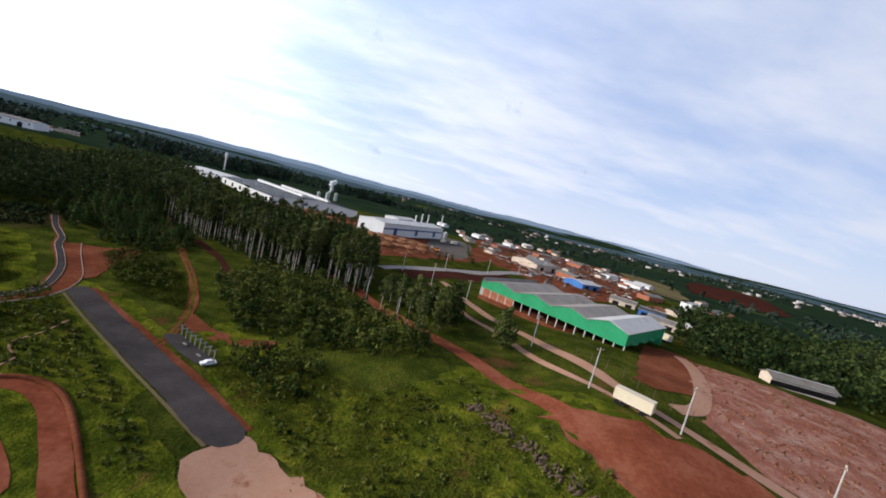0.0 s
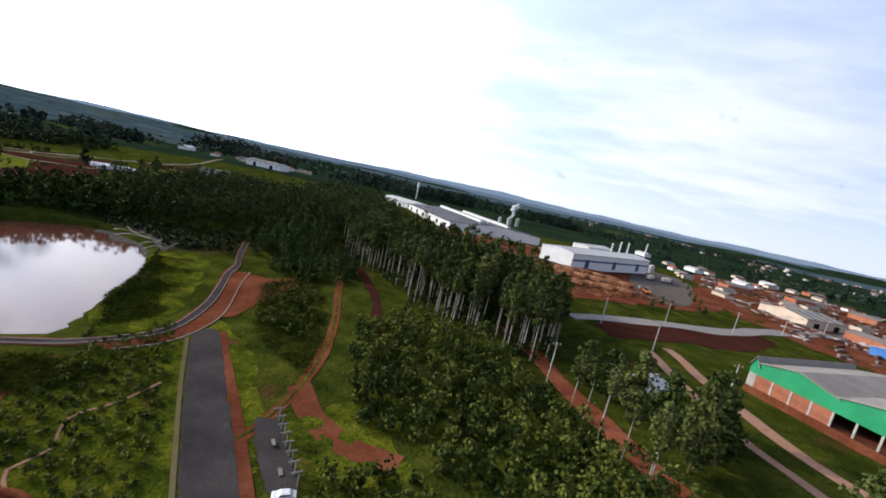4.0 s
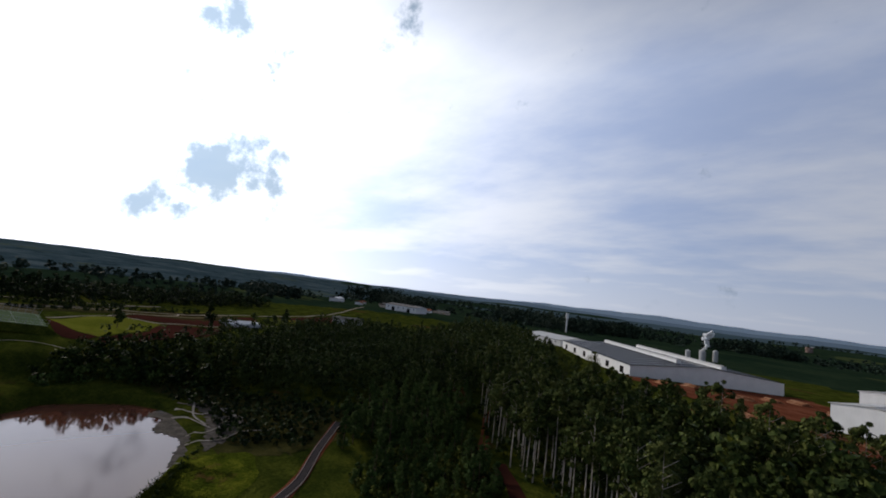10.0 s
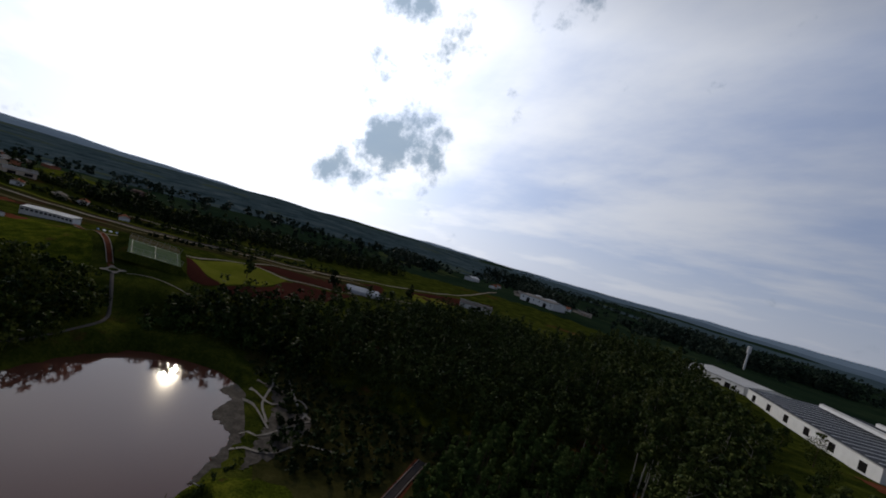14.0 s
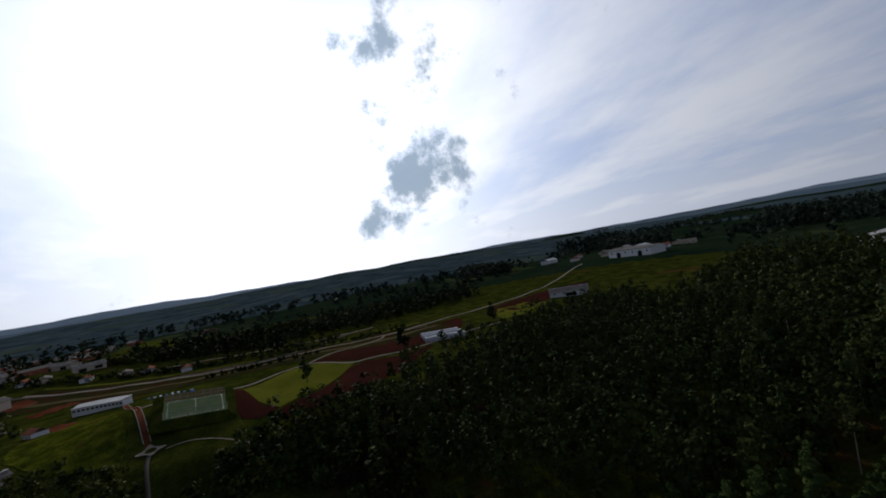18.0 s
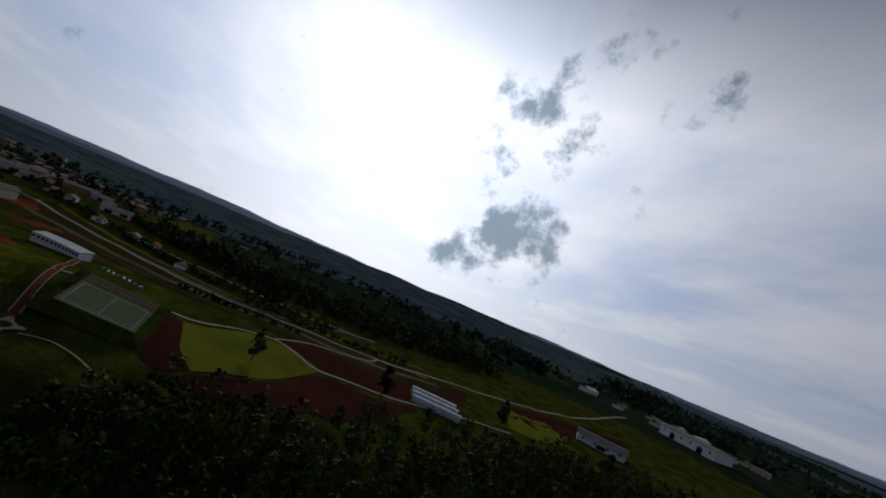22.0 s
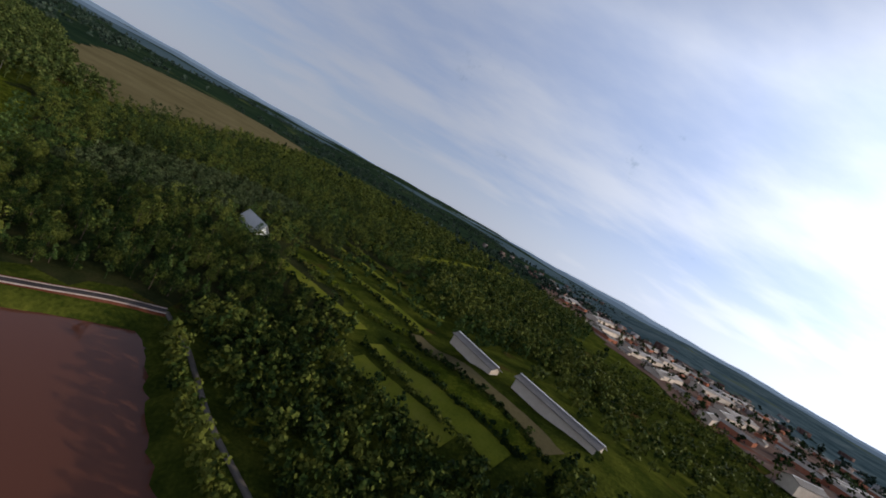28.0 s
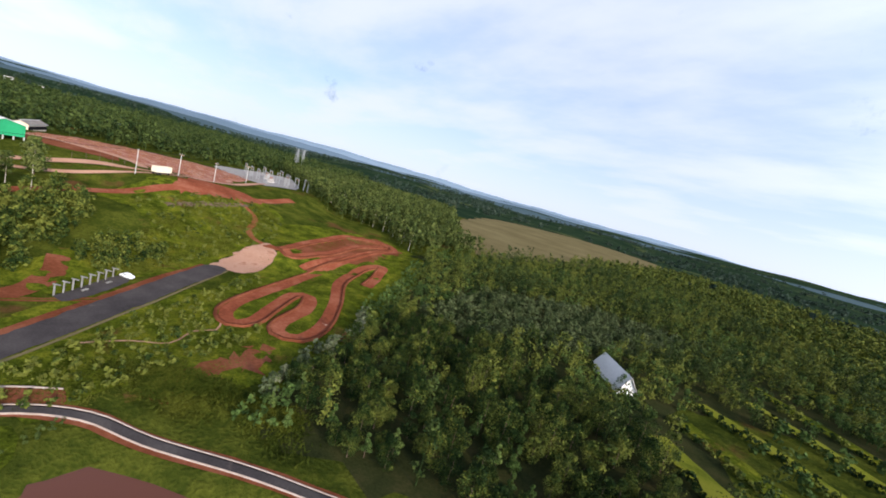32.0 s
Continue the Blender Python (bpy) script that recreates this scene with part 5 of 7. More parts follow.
# ---------------------------------------------------------------- trees
def leaf_cloud(rnd, centres, radii, count, size, flat=0.8):
    """Small leaf sprays, each one bent quad, spread over the outsides of clumps."""
    c = np.repeat(centres, count, 0)
    r = np.repeat(radii, count, 0)
    n = len(c)
    d = rnd.randn(n, 3)
    d /= np.linalg.norm(d, axis=1)[:, None]
    p = c + d * r * (rnd.uniform(0.55, 1.0, (n, 1)) ** 0.6)
    nrm = d + rnd.randn(n, 3) * 0.55 + (0, 0, 0.35)
    nrm /= np.linalg.norm(nrm, axis=1)[:, None]
    u = np.cross(nrm, rnd.randn(n, 3))
    u /= np.linalg.norm(u, axis=1)[:, None] + 1e-9
    w = np.cross(nrm, u)
    s = size * rnd.uniform(0.6, 1.35, (n, 1))
    a, b = u * s, w * s * flat
    q = np.stack([p - a * 0.9 - b * 0.3, p + b * -0.9 + a * 0.1, p + a + b * 0.25, p - a * 0.15 + b], 1)
    return q.reshape(-1, 3), np.arange(n * 4).reshape(-1, 4)


def crown_mesh(name, seed, height, base, radius, clumps, count, size, mat, shape="round"):
    rnd = np.random.RandomState(seed)
    t = rnd.uniform(0, 1, clumps)
    z = base + (height - base) * t
    if shape == "cone":
        rr = radius * (1 - t) ** 0.8 + 0.25
    elif shape == "tall":
        rr = radius * np.sqrt(np.clip(1 - (2 * t - 0.9) ** 2 / 1.3, 0.08, 1))
    else:
        rr = radius * np.sqrt(np.clip(1 - (2 * t - 0.85) ** 2 / 1.4, 0.1, 1))
    a = rnd.uniform(0, 6.283, clumps)
    k = rr * np.sqrt(rnd.uniform(0.05, 1, clumps)) * 0.75
    cen = np.stack([k * np.cos(a), k * np.sin(a), z], -1)
    rad = (np.clip(rr, 0.6, None) * rnd.uniform(0.32, 0.6, clumps))[:, None] * np.array([[1, 1, 0.75]])
    v, f = leaf_cloud(rnd, cen, rad, count, size)
    v[:, 2] = np.maximum(v[:, 2], 0.15)
    return quick_mesh(name, v, f, mat)


def trunk_bm(seed, height, r, limbs, first=0.5, lean=0.3):
    rnd = random.Random(seed)
    bm = bmesh.new()
    pts = [Vector((rnd.uniform(-lean, lean) * k / 4, rnd.uniform(-lean, lean) * k / 4, height * k / 4)) for k in range(5)]
    pts[0] = Vector((0, 0, -0.6))
    for k in range(4):
        rod(bm, pts[k], pts[k + 1], r * (1 - 0.22 * k), r * (1 - 0.22 * (k + 1)), 6)
    for k in range(limbs):
        h = height * (first + (0.95 - first) * k / max(1, limbs))
        a = rnd.uniform(0, 6.283)
        ln = height * rnd.uniform(0.06, 0.13)
        rod(bm, (0, 0, h), (math.cos(a) * ln, math.sin(a) * ln, h + ln * 0.8), r * 0.3, r * 0.1, 4)
    return bm


def tree_kit(name, label, category, group, seed, height, base, radius, clumps, count, size, leaf, bark, r, limbs, first, shape):
    t = thing(name, 0, 0, 0, 0, label, category, group)
    part("trunk", trunk_bm(seed, height * (0.93 if shape != "round" else 0.75), r, limbs, first), M[bark], t)
    c = new("crown", crown_mesh("crown", seed, height, base, radius, clumps, count, size, M[leaf], shape))
    c.parent = t
    return t


EUC = [tree_kit("eucalyptus_tree", "tall slender eucalyptus with bare pale trunk", "tree", "eucalyptus stand", 10 + n, 18.0 + n % 3 * 2.0, 8.6 + n % 3 * 1.8, 2.2 + 0.5 * (n % 2), 24, 52, 0.32,
                "leaf_eucalyptus", "bark_pale", 0.19, 6, 0.55, "tall") for n in range(6)]
BROAD = [tree_kit("broadleaf_tree", "dense green broadleaf tree", "tree", "broadleaf trees", 30 + n, 8 + n * 1.3, 1.6, 3.2 + n * 0.4, 30, 60, 0.23,
                  "leaf_mixed", "bark", 0.22, 5, 0.3, "round") for n in range(4)]
YOUNG = [tree_kit("young_tree", "young bushy conical plantation tree", "tree", "young plantation", 50 + n, 7 + n * 1.2, 0.8, 2.0, 20, 48, 0.25,
                  "leaf_young", "bark", 0.14, 4, 0.25, "cone") for n in range(3)]
GARDEN = [tree_kit("dense_tree", "dense dark round-topped tree beside the sawmill", "tree", "sawmill trees", 70 + n, 11.5 + n, 1.4, 3.6 - 0.3 * n, 44, 42, 0.36,
                   "leaf_eucalyptus", "bark", 0.26, 6, 0.25, "tall") for n in range(2)]
PINE = [tree_kit("pine_tree", "solitary dark umbrella-shaped pine", "tree", "field pines", 60 + n, 11, 3.0, 3.0, 16, 22, 0.6, "leaf_dark", "bark", 0.25, 5, 0.35, "round") for n in range(2)]


def in_poly(rnd, poly, n, gap):
    """Random spots in an outline, kept apart by a grid."""
    poly = np.array(poly, float)
    lo, hi = poly.min(0), poly.max(0)
    X, Y = np.meshgrid(np.arange(lo[0], hi[0], gap), np.arange(lo[1], hi[1], gap))
    p = np.stack([X.ravel(), Y.ravel()], -1) + rnd.uniform(-0.38, 0.38, (X.size, 2)) * gap
    p = p[inside_distance(p[:, 0], p[:, 1], poly) > 0]
    rnd.shuffle(p)
    return p[:n] if n else p


def plant(kits, spots, seed, low=0.85, high=1.15):
    rnd = random.Random(seed)
    z = ground(spots[:, 0], spots[:, 1])
    for (x, y), h in zip(spots, z):
        k = rnd.choice(kits)
        o = copy_thing(k, pose(x, y, h, 0, 0, rnd.uniform(0, 360)))
        s = rnd.uniform(low, high)
        o.scale = (s, s, s * rnd.uniform(0.92, 1.08))


def wood(name, label, spots, seed, height, radius, clumps, count, size, mat, spread=0.25, base=0.12):
    """Many trees in one mesh: crowns of leaf sprays with stems below."""
    rnd = np.random.RandomState(seed)
    n = len(spots)
    g = ground(spots[:, 0], spots[:, 1])
    h = height * rnd.uniform(1 - spread, 1 + spread, n)
    r = radius * rnd.uniform(0.75, 1.25, n)
    t = rnd.uniform(0, 1, (n, clumps))
    rr = r[:, None] * np.sqrt(np.clip(1 - (2 * t - 0.85) ** 2 / 1.35, 0.06, 1))
    a = rnd.uniform(0, 6.283, (n, clumps))
    k = rr * np.sqrt(rnd.uniform(0, 1, (n, clumps))) * 0.8
    cen = np.stack([spots[:, 0][:, None] + k * np.cos(a), spots[:, 1][:, None] + k * np.sin(a), g[:, None] + h[:, None] * (base + (1 - base) * t)], -1).reshape(-1, 3)
    rad = (r[:, None] * rnd.uniform(0.3, 0.6, (n, clumps))).reshape(-1, 1) * np.array([[1, 1, 0.8]])
    v, f = leaf_cloud(rnd, cen, rad, count, size)
    # stems, as thin three-sided spikes
    ang = np.array([0, 2.09, 4.19])
    sv = np.stack([spots[:, 0][:, None] + 0.18 * np.cos(ang), spots[:, 1][:, None] + 0.18 * np.sin(ang), np.repeat(g[:, None] - 0.4, 3, 1)], -1)
    top = np.stack([spots[:, 0], spots[:, 1], g + h * 0.8], -1)[:, None]
    s = np.concatenate([sv, top], 1).reshape(-1, 3)
    b = len(v) + np.arange(n)[:, None] * 4
    sf = np.stack([np.concatenate([b + i, b + (i + 1) % 3, b + 3, b + 3], 1) for i in range(3)], 1).reshape(-1, 4)
    allv = np.vstack([v, s])
    tri = np.concatenate([f[:, [0, 1, 2]], f[:, [0, 2, 3]], sf[:, :3]])
    ob = new(name, quick_mesh(name, allv, tri, M[mat]))
    tagged(ob, label, "wood", kind="stuff")
    return ob


_r = np.random.RandomState(5)
STAND = [(-108, 236), (-84, 206), (-58, 186), (-36, 164), (-18, 153), (-4, 143), (8, 150), (4, 186), (-18, 214), (-54, 240), (-92, 254)]
_st = in_poly(_r, STAND, 420, 4.0)
_edge = inside_distance(_st[:, 0], _st[:, 1], np.array(STAND, float))
_st = _st[np.argsort(_edge)]
plant(EUC, _st[:205], 1, 0.72, 1.12)
wood("eucalyptus_interior", "crowded tall eucalyptus inside the stand", _st[205:], 19, 18.5, 2.2, 12, 14, 0.55, "leaf_eucalyptus", 0.18, 0.42)

ROADS_CLEAR = [np.array(ROAD, float), np.array(ROAD_WEST, float), np.array(RED_ROAD, float), np.array(WLANE, float)]


def clear_of(spots, lines, gap):
    """Drops the spots that stand on a road."""
    keep = np.ones(len(spots), bool)
    for line in lines:
        for p in fine_line(line, 3.0):
            keep &= np.hypot(spots[:, 0] - p[0], spots[:, 1] - p[1]) > gap
    return spots[keep]


def away(spots, x, y, r):
    return spots[np.hypot(spots[:, 0] - x, spots[:, 1] - y) > r]


DARK_WOOD = [(-204, 182), (-190, 170), (-164, 176), (-140, 192), (-120, 212), (-116, 240), (-110, 262), (-143, 286), (-194, 302), (-242, 330), (-234, 262), (-216, 214)]
wood("pine_wood", "dense dark wood north of the pond", in_poly(_r, DARK_WOOD, 0, 4.2), 21, 10.5, 2.3, 11, 14, 0.42, "leaf_dark", 0.35)
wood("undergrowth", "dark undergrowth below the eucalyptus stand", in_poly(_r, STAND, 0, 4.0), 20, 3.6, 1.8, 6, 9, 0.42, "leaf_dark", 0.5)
NORTH_WOOD = [(-118, 256), (-150, 288), (-194, 304), (-214, 345), (-232, 420), (-200, 440), (-164, 410), (-140, 368), (-118, 330), (-100, 296), (-100, 268)]
wood("north_wood", "tall dark wood before the factory hall", in_poly(_r, NORTH_WOOD, 0, 5.0), 33, 11, 2.6, 9, 8, 0.7, "leaf_eucalyptus")
plant(EUC, in_poly(_r, NORTH_WOOD, 50, 7.0), 12, 0.55, 0.8)
plant(EUC, in_poly(_r, [(-150, 250), (-112, 225), (-108, 262), (-143, 286), (-194, 302)], 32, 7.0), 13, 0.55, 0.75)
YOUNG_WOOD = [(-124, 190), (-112, 172), (-98, 178), (-92, 205), (-106, 232), (-118, 214)]
plant(YOUNG, clear_of(in_poly(_r, YOUNG_WOOD, 90, 4.2), ROADS_CLEAR, 4), 3, 1.0, 1.35)
SCRUB = [(-96, 168), (-84, 160), (-66, 168), (-70, 185), (-88, 205), (-98, 190)]
plant(YOUNG, clear_of(in_poly(_r, SCRUB, 46, 4.2), ROADS_CLEAR, 5), 14, 0.7, 1.05)
wood("scrub", "low green scrub beside the dirt track", in_poly(_r, SCRUB, 0, 3.0), 22, 3.2, 1.6, 5, 8, 0.4, "leaf_mixed", 0.4)
BUSHES = [(-36, 122), (-44, 140), (-28, 152), (-12, 146), (4, 128), (16, 108), (24, 96), (12, 92), (-4, 96), (-14, 103), (-28, 106)]
wood("thicket", "dense green thicket between track and dirt road", in_poly(_r, BUSHES, 0, 3.4), 23, 5.2, 2.2, 10, 16, 0.33, "leaf_mixed", 0.4)
wood("thicket", "low shrubs beside the open shelter", in_poly(_r, [(-24, 92), (-14, 98), (-2, 88), (-6, 74), (-14, 78)], 0, 3.0), 24, 3.2, 1.6, 7, 15, 0.3, "leaf_mixed", 0.4)
plant(GARDEN, np.array([(43, 105), (28, 121), (31, 119), (24, 126), (20, 132), (16, 136), (33, 128), (12, 142), (26, 114)], float), 4, 0.85, 1.12)
plant(EUC, np.array([(11, 123), (13, 117), (18, 105), (20, 110), (16, 112), (9, 128)], float), 5, 0.6, 0.75)
TERRACES = [[(-123.3, 13.0), (-142.7, 28.6), (-157.0, 39.8)], [(-124.4, -2.2), (-144.5, 13.0), (-160.5, 26.2), (-171.1, 25.8)], [(-123.3, -20.7), (-144.4, -8.6), (-162.4, 6.7), (-176.6, 19.6)],
            [(-128.9, -63.0), (-156.7, -41.0), (-181.0, -23.0)], [(-131, -44), (-160, -20), (-182, -2)],
            [(-158.8, 53.3), (-171.0, 65.0), (-180.6, 73.7)], [(-162.0, 44.4), (-173.4, 57.3), (-183.3, 69.0), (-190.2, 76.2)], [(-167.8, 36.0), (-178.9, 54.3), (-189.0, 65.2), (-195.8, 73.0)], [(-172.9, 23.6), (-184.0, 47.8), (-195.4, 61.9), (-200.3, 72.4)]]
SOUTH = [(-76, 62), (-67, 48), (-45, 17), (-7, -26), (11, -36), (8, -100), (-6, -188), (-60, -210), (-140, -170), (-176, -90), (-156, -40), (-122, -8), (-150, 30), (-146, 62), (-134, 68), (-126, 60), (-114, 62), (-101, 72), (-90, 78), (-79, 72)]
EDGE = [(-72, 62), (-68, 52), (-58, 44), (-44, 32), (-32, 14), (-3, -22), (-7, -26), (-45, 17), (-67, 48), (-76, 62), (-82, 70), (-92, 78), (-86, 82), (-77, 72)]
wood("edge_shrubs", "low mixed shrubs and tall weeds along the wood's edge", clear_of(in_poly(_r, EDGE, 0, 2.1), [LAP], 4.0), 35, 1.6, 1.0, 4, 8, 0.32, "leaf_young", 0.6)
_s = clear_of(away(clear_of(in_poly(_r, SOUTH, 0, 3.8), ROADS_CLEAR, 3.0), -107, -3, 6.0), TERRACES, 6.5)
_s = clear_of(_s, [LAP], 6.0)
_near = _s[:, 1] > 20
# floor kept near black to paint the shade between the crowns
patch("forest_floor", SOUTH, M["litter"], 0.10, "leaf litter under the southern wood, darkened with painted crown shade", "ground", 6, ragged=2)
plant(BROAD + YOUNG[:1], _s[_near][:240], 6, 0.4, 0.68)
_all = np.vstack([_s[~_near], _s[_near][240:]])
# a stand of low grey-green growth lies in the middle of the wood
LOW_STAND = [(-51, 18), (-42, -28), (-68, -72), (-110, -86), (-104, -40), (-92, 0), (-73, 18)]
_low = inside_distance(_all[:, 0], _all[:, 1], np.array(LOW_STAND, float)) > 0
wood("young_stand", "even grey-green young plantation inside the southern wood", np.vstack([_all[_low], in_poly(_r, LOW_STAND, 0, 4.2)]), 38, 3.6, 1.5, 8, 13, 0.27, "leaf_grey", 0.3)
_all = _all[~_low]
_kind = np.sin(_all[:, 0] / 13.0 + 1.0) * np.cos(_all[:, 1] / 17.0) + 0.55 * _r.randn(len(_all))
wood("native_wood", "mixed native wood south of the pond", _all[np.abs(_kind) < 0.55], 25, 6.2, 1.9, 10, 16, 0.27, "leaf_mixed", 0.5)
wood("native_wood", "dark taller trees in the southern wood", _all[_kind >= 0.55], 36, 8.6, 1.9, 10, 16, 0.27, "leaf_dark", 0.4)
wood("native_wood", "fresh green young trees in the southern wood", _all[_kind <= -0.55], 37, 4.6, 1.8, 9, 16, 0.27, "leaf_young", 0.5)
plant(EUC, np.array([(96.4, -29.1), (85.1, -31.1), (77.8, -35.0), (68.8, -37.0), (56.9, -36.7), (47.8, -37.9), (40.4, -40.1), (31.2, -40.0), (19.4, -35.7), (95.9, -34.4), (76.7, -38.1), (54.4, -38.7), (46.1, -40.4), (36.8, -41.3)]), 15, 0.5, 0.62)
PLANTATION = [(14, -34), (56, -34), (74, -16), (100, -14), (150, -36), (200, -46), (260, -60), (320, -200), (170, -215), (100, -150), (46, -98), (14, -90)]
wood("plantation", "even dark eucalyptus plantation block", in_poly(_r, PLANTATION, 0, 4.4), 26, 11, 2.2, 8, 9, 0.6, "leaf_eucalyptus", 0.12, 0.3)
WEST_BANK = [(-188, 128), (-170, 111), (-158, 100), (-147, 90), (-138, 80), (-131, 72), (-124, 64), (-136, 52), (-146, 42), (-160, 46), (-180, 60), (-204, 78), (-213, 92), (-206, 112), (-198, 121)]
wood("bank_wood", "bushy wood on the pond's west bank", clear_of(clear_of(in_poly(_r, WEST_BANK, 0, 3.1), ROADS_CLEAR, 2.0), TERRACES, 6.5), 27, 5.6, 2.0, 8, 9, 0.48, "leaf_mixed", 0.4)
SHORE = [(-126, 70), (-131, 78), (-140, 89), (-149, 98.5), (-157, 106), (-166, 112), (-175, 119.5)]
wood("shore_shrubs", "dark shrubs leaning over the pond's edge", fine_line(SHORE, 1.7) + _r.uniform(-0.8, 0.8, (len(fine_line(SHORE, 1.7)), 2)), 41, 4.2, 1.6, 7, 9, 0.38, "leaf_mixed", 0.5)
REEDS = [(-80, 99), (-84.5, 105), (-97.5, 120), (-109.5, 136), (-120.5, 145), (-128, 152)]
_q = fine_line(REEDS, 1.2)
wood("shore_reeds", "ragged dark reeds along the foot of the dam", _q + _r.uniform(-0.6, 0.6, _q.shape), 46, 0.6, 0.55, 3, 7, 0.2, "leaf_dark", 0.5)
MARSH = [(-172, 158), (-156, 162), (-138, 160), (-127, 155), (-112, 172), (-122, 208), (-140, 190), (-164, 174)]
wood("marsh_scrub", "low dark scrub on the marshy north shore", clear_of(in_poly(_r, MARSH, 0, 2.6), ROADS_CLEAR, 2.5), 42, 1.9, 1.4, 4, 7, 0.42, "leaf_dark", 0.5)
for n, line in enumerate(TERRACES):
    ribbon("terrace", line, 5.6, M[("yellow_field", "bright_grass", "yellow_field", "bright_grass", "yellow_field", "yellow_field", "yellow_field", "bright_grass", "dry_grass")[n]], 0.2, "grassy crop terrace on the slope", "terrace", ragged=1.0)
    row = fine_line([(x + 2.6, y + 2.4) for x, y in line], 2.0)
    wood("hedge_row", "low dark hedge between crop terraces", row + _r.uniform(-0.5, 0.5, (len(row), 2)), 50 + n, 1.6, 1.1, 5, 8, 0.36, "leaf_mixed", 0.4)
VALLEY = [(-183.5, -101.4), (-251.9, -125.1), (-268.0, -50.2), (-269.0, -3.5), (-247.8, 8.9), (-226.4, -3.9), (-191.4, -7.9), (-173.3, -14.2)]
wood("valley_wood", "mixed wood behind the farm sheds", clear_of(in_poly(_r, VALLEY, 0, 4.5), TERRACES, 6.5), 43, 6.5, 2.6, 7, 8, 0.65, "leaf_mixed", 0.4)
TOWN = [(-345, 30), (-345, -360), (-640, -360), (-640, 30)]
patch("town_ground", [(-338, 20), (-330, -60), (-338, -200), (-345, -330), (-380, -480), (-520, -560), (-640, -460), (-600, -240), (-520, -90), (-420, 0)], M["town_soil"], 0.35, "reddish grey yards and streets of the town", "yard", 16, ragged=6)
wood("town_trees", "dark garden trees between the town houses", in_poly(_r, TOWN, 0, 19.0), 49, 5, 2.6, 6, 8, 0.9, "leaf_dark", 0.4, 0.05)
SLOPE = [(-206, 30), (-220, 52), (-236, 76), (-262, 78), (-300, 60), (-330, 20), (-330, -60), (-262, -60)]
wood("slope_wood", "scattered trees on the slope below the town", in_poly(_r, SLOPE, 0, 7.5), 45, 5.5, 2.3, 7, 8, 0.6, "leaf_mixed", 0.45)
ROUND = [(-183.0, 130.9), (-184.1, 145.6), (-177.1, 163.0), (-185.6, 175.9), (-199.4, 168.1), (-202.2, 151.5), (-194.8, 137.2)]
wood("round_bushes", "rounded grey-green bushes above the north shore", clear_of(in_poly(_r, ROUND, 0, 4.0), ROADS_CLEAR, 2.5), 48, 4.2, 2.4, 9, 12, 0.42, "leaf_young", 0.4, 0.05)
NORTH_BANK = [(-184, 136), (-196, 130), (-176, 162), (-156, 168), (-166, 178), (-204, 184), (-212, 166), (-204, 140)]
wood("bank_wood", "rounded trees above the pond's north shore", clear_of(in_poly(_r, NORTH_BANK, 0, 4.4), ROADS_CLEAR, 3), 28, 6.5, 2.6, 9, 9, 0.55, "leaf_mixed", 0.35)
EAST_FOREST = [(178, 92), (200, 140), (300, 220), (440, 260), (700, 300), (800, -100), (500, -300), (320, -200), (230, -50), (200, 20), (180, 60)]
wood("far_forest", "wide dark forest behind the log yard", in_poly(_r, EAST_FOREST, 0, 9.4), 29, 12, 4.2, 7, 8, 0.95, "leaf_dark", 0.35)
EAST_WOOD = [(124, 128), (178, 100), (240, 150), (300, 222), (250, 262), (205, 235), (196, 190), (150, 165)]
wood("east_wood", "mixed wood behind the sawmill", in_poly(_r, EAST_WOOD, 0, 5.5), 44, 8, 3.0, 7, 8, 0.8, "leaf_dark", 0.4)
CLEARING = [[(-140, -86), (-174, -124), (-214, -186), (-295, -320)]]
ROWS = [(-122, -10), (-165, 26), (-190, 20), (-250, -30), (-330, -180), (-250, -300), (-140, -175), (-176, -90)]
wood("orchard", "rows of young trees among the crop strips", clear_of(clear_of(in_poly(_r, ROWS, 0, 6.2), TERRACES, 7.0), CLEARING, 9.0), 30, 5.0, 1.9, 6, 10, 0.48, "leaf_young", 0.4)
patch("clearing", [(-136, -86), (-170, -128), (-206, -186), (-290, -326), (-300, -312), (-222, -186), (-178, -118), (-146, -84)], M["yellow_field"], 0.4, "bright grassy clearing running through the slope", "grass", 6, ragged=1.5)
SOUTH_WEST = [(-60, -212), (-140, -172), (-178, -95), (-255, -60), (-335, -190), (-300, -340), (-150, -460), (0, -460), (14, -200)]
wood("native_wood", "mixed wood on the southern slope", clear_of(in_poly(_r, SOUTH_WEST, 0, 6.5), CLEARING, 10.0), 34, 6.5, 2.9, 7, 9, 0.7, "leaf_mixed", 0.45)
WEST_LINE = [(-402, 66), (-393, 92), (-380, 120), (-366, 160), (-352, 215), (-384, 320), (-430, 330), (-452, 200), (-440, 70)]
wood("tree_belt", "dark belt of trees beyond the fields", in_poly(_r, WEST_LINE, 0, 7.5), 31, 7.5, 3.2, 12, 12, 0.6, "leaf_dark", 0.5, 0.02)
for n, (line, high) in enumerate((([(-384, 22), (-371, 45), (-366, 66), (-358, 85), (-347, 104), (-338, 121), (-330, 150), (-326, 190)], 3.2), ([(-417, 48), (-402, 69), (-393, 91), (-383, 113), (-372, 139), (-363, 162)], 5.0), ([(-312, 150), (-309, 172), (-309, 195), (-314, 226)], 2.2), ([(-292, 128), (-288, 150), (-284, 172)], 1.5))):
    _q = np.repeat(fine_line(line, 3.4), 2, 0)
    wood("field_hedge", "dark overgrown hedge between the western fields", _q + _r.uniform(-2.2, 2.2, _q.shape), 120 + n, high, high * 0.55, 7, 9, 0.4, "leaf_dark", 0.5, 0.02)
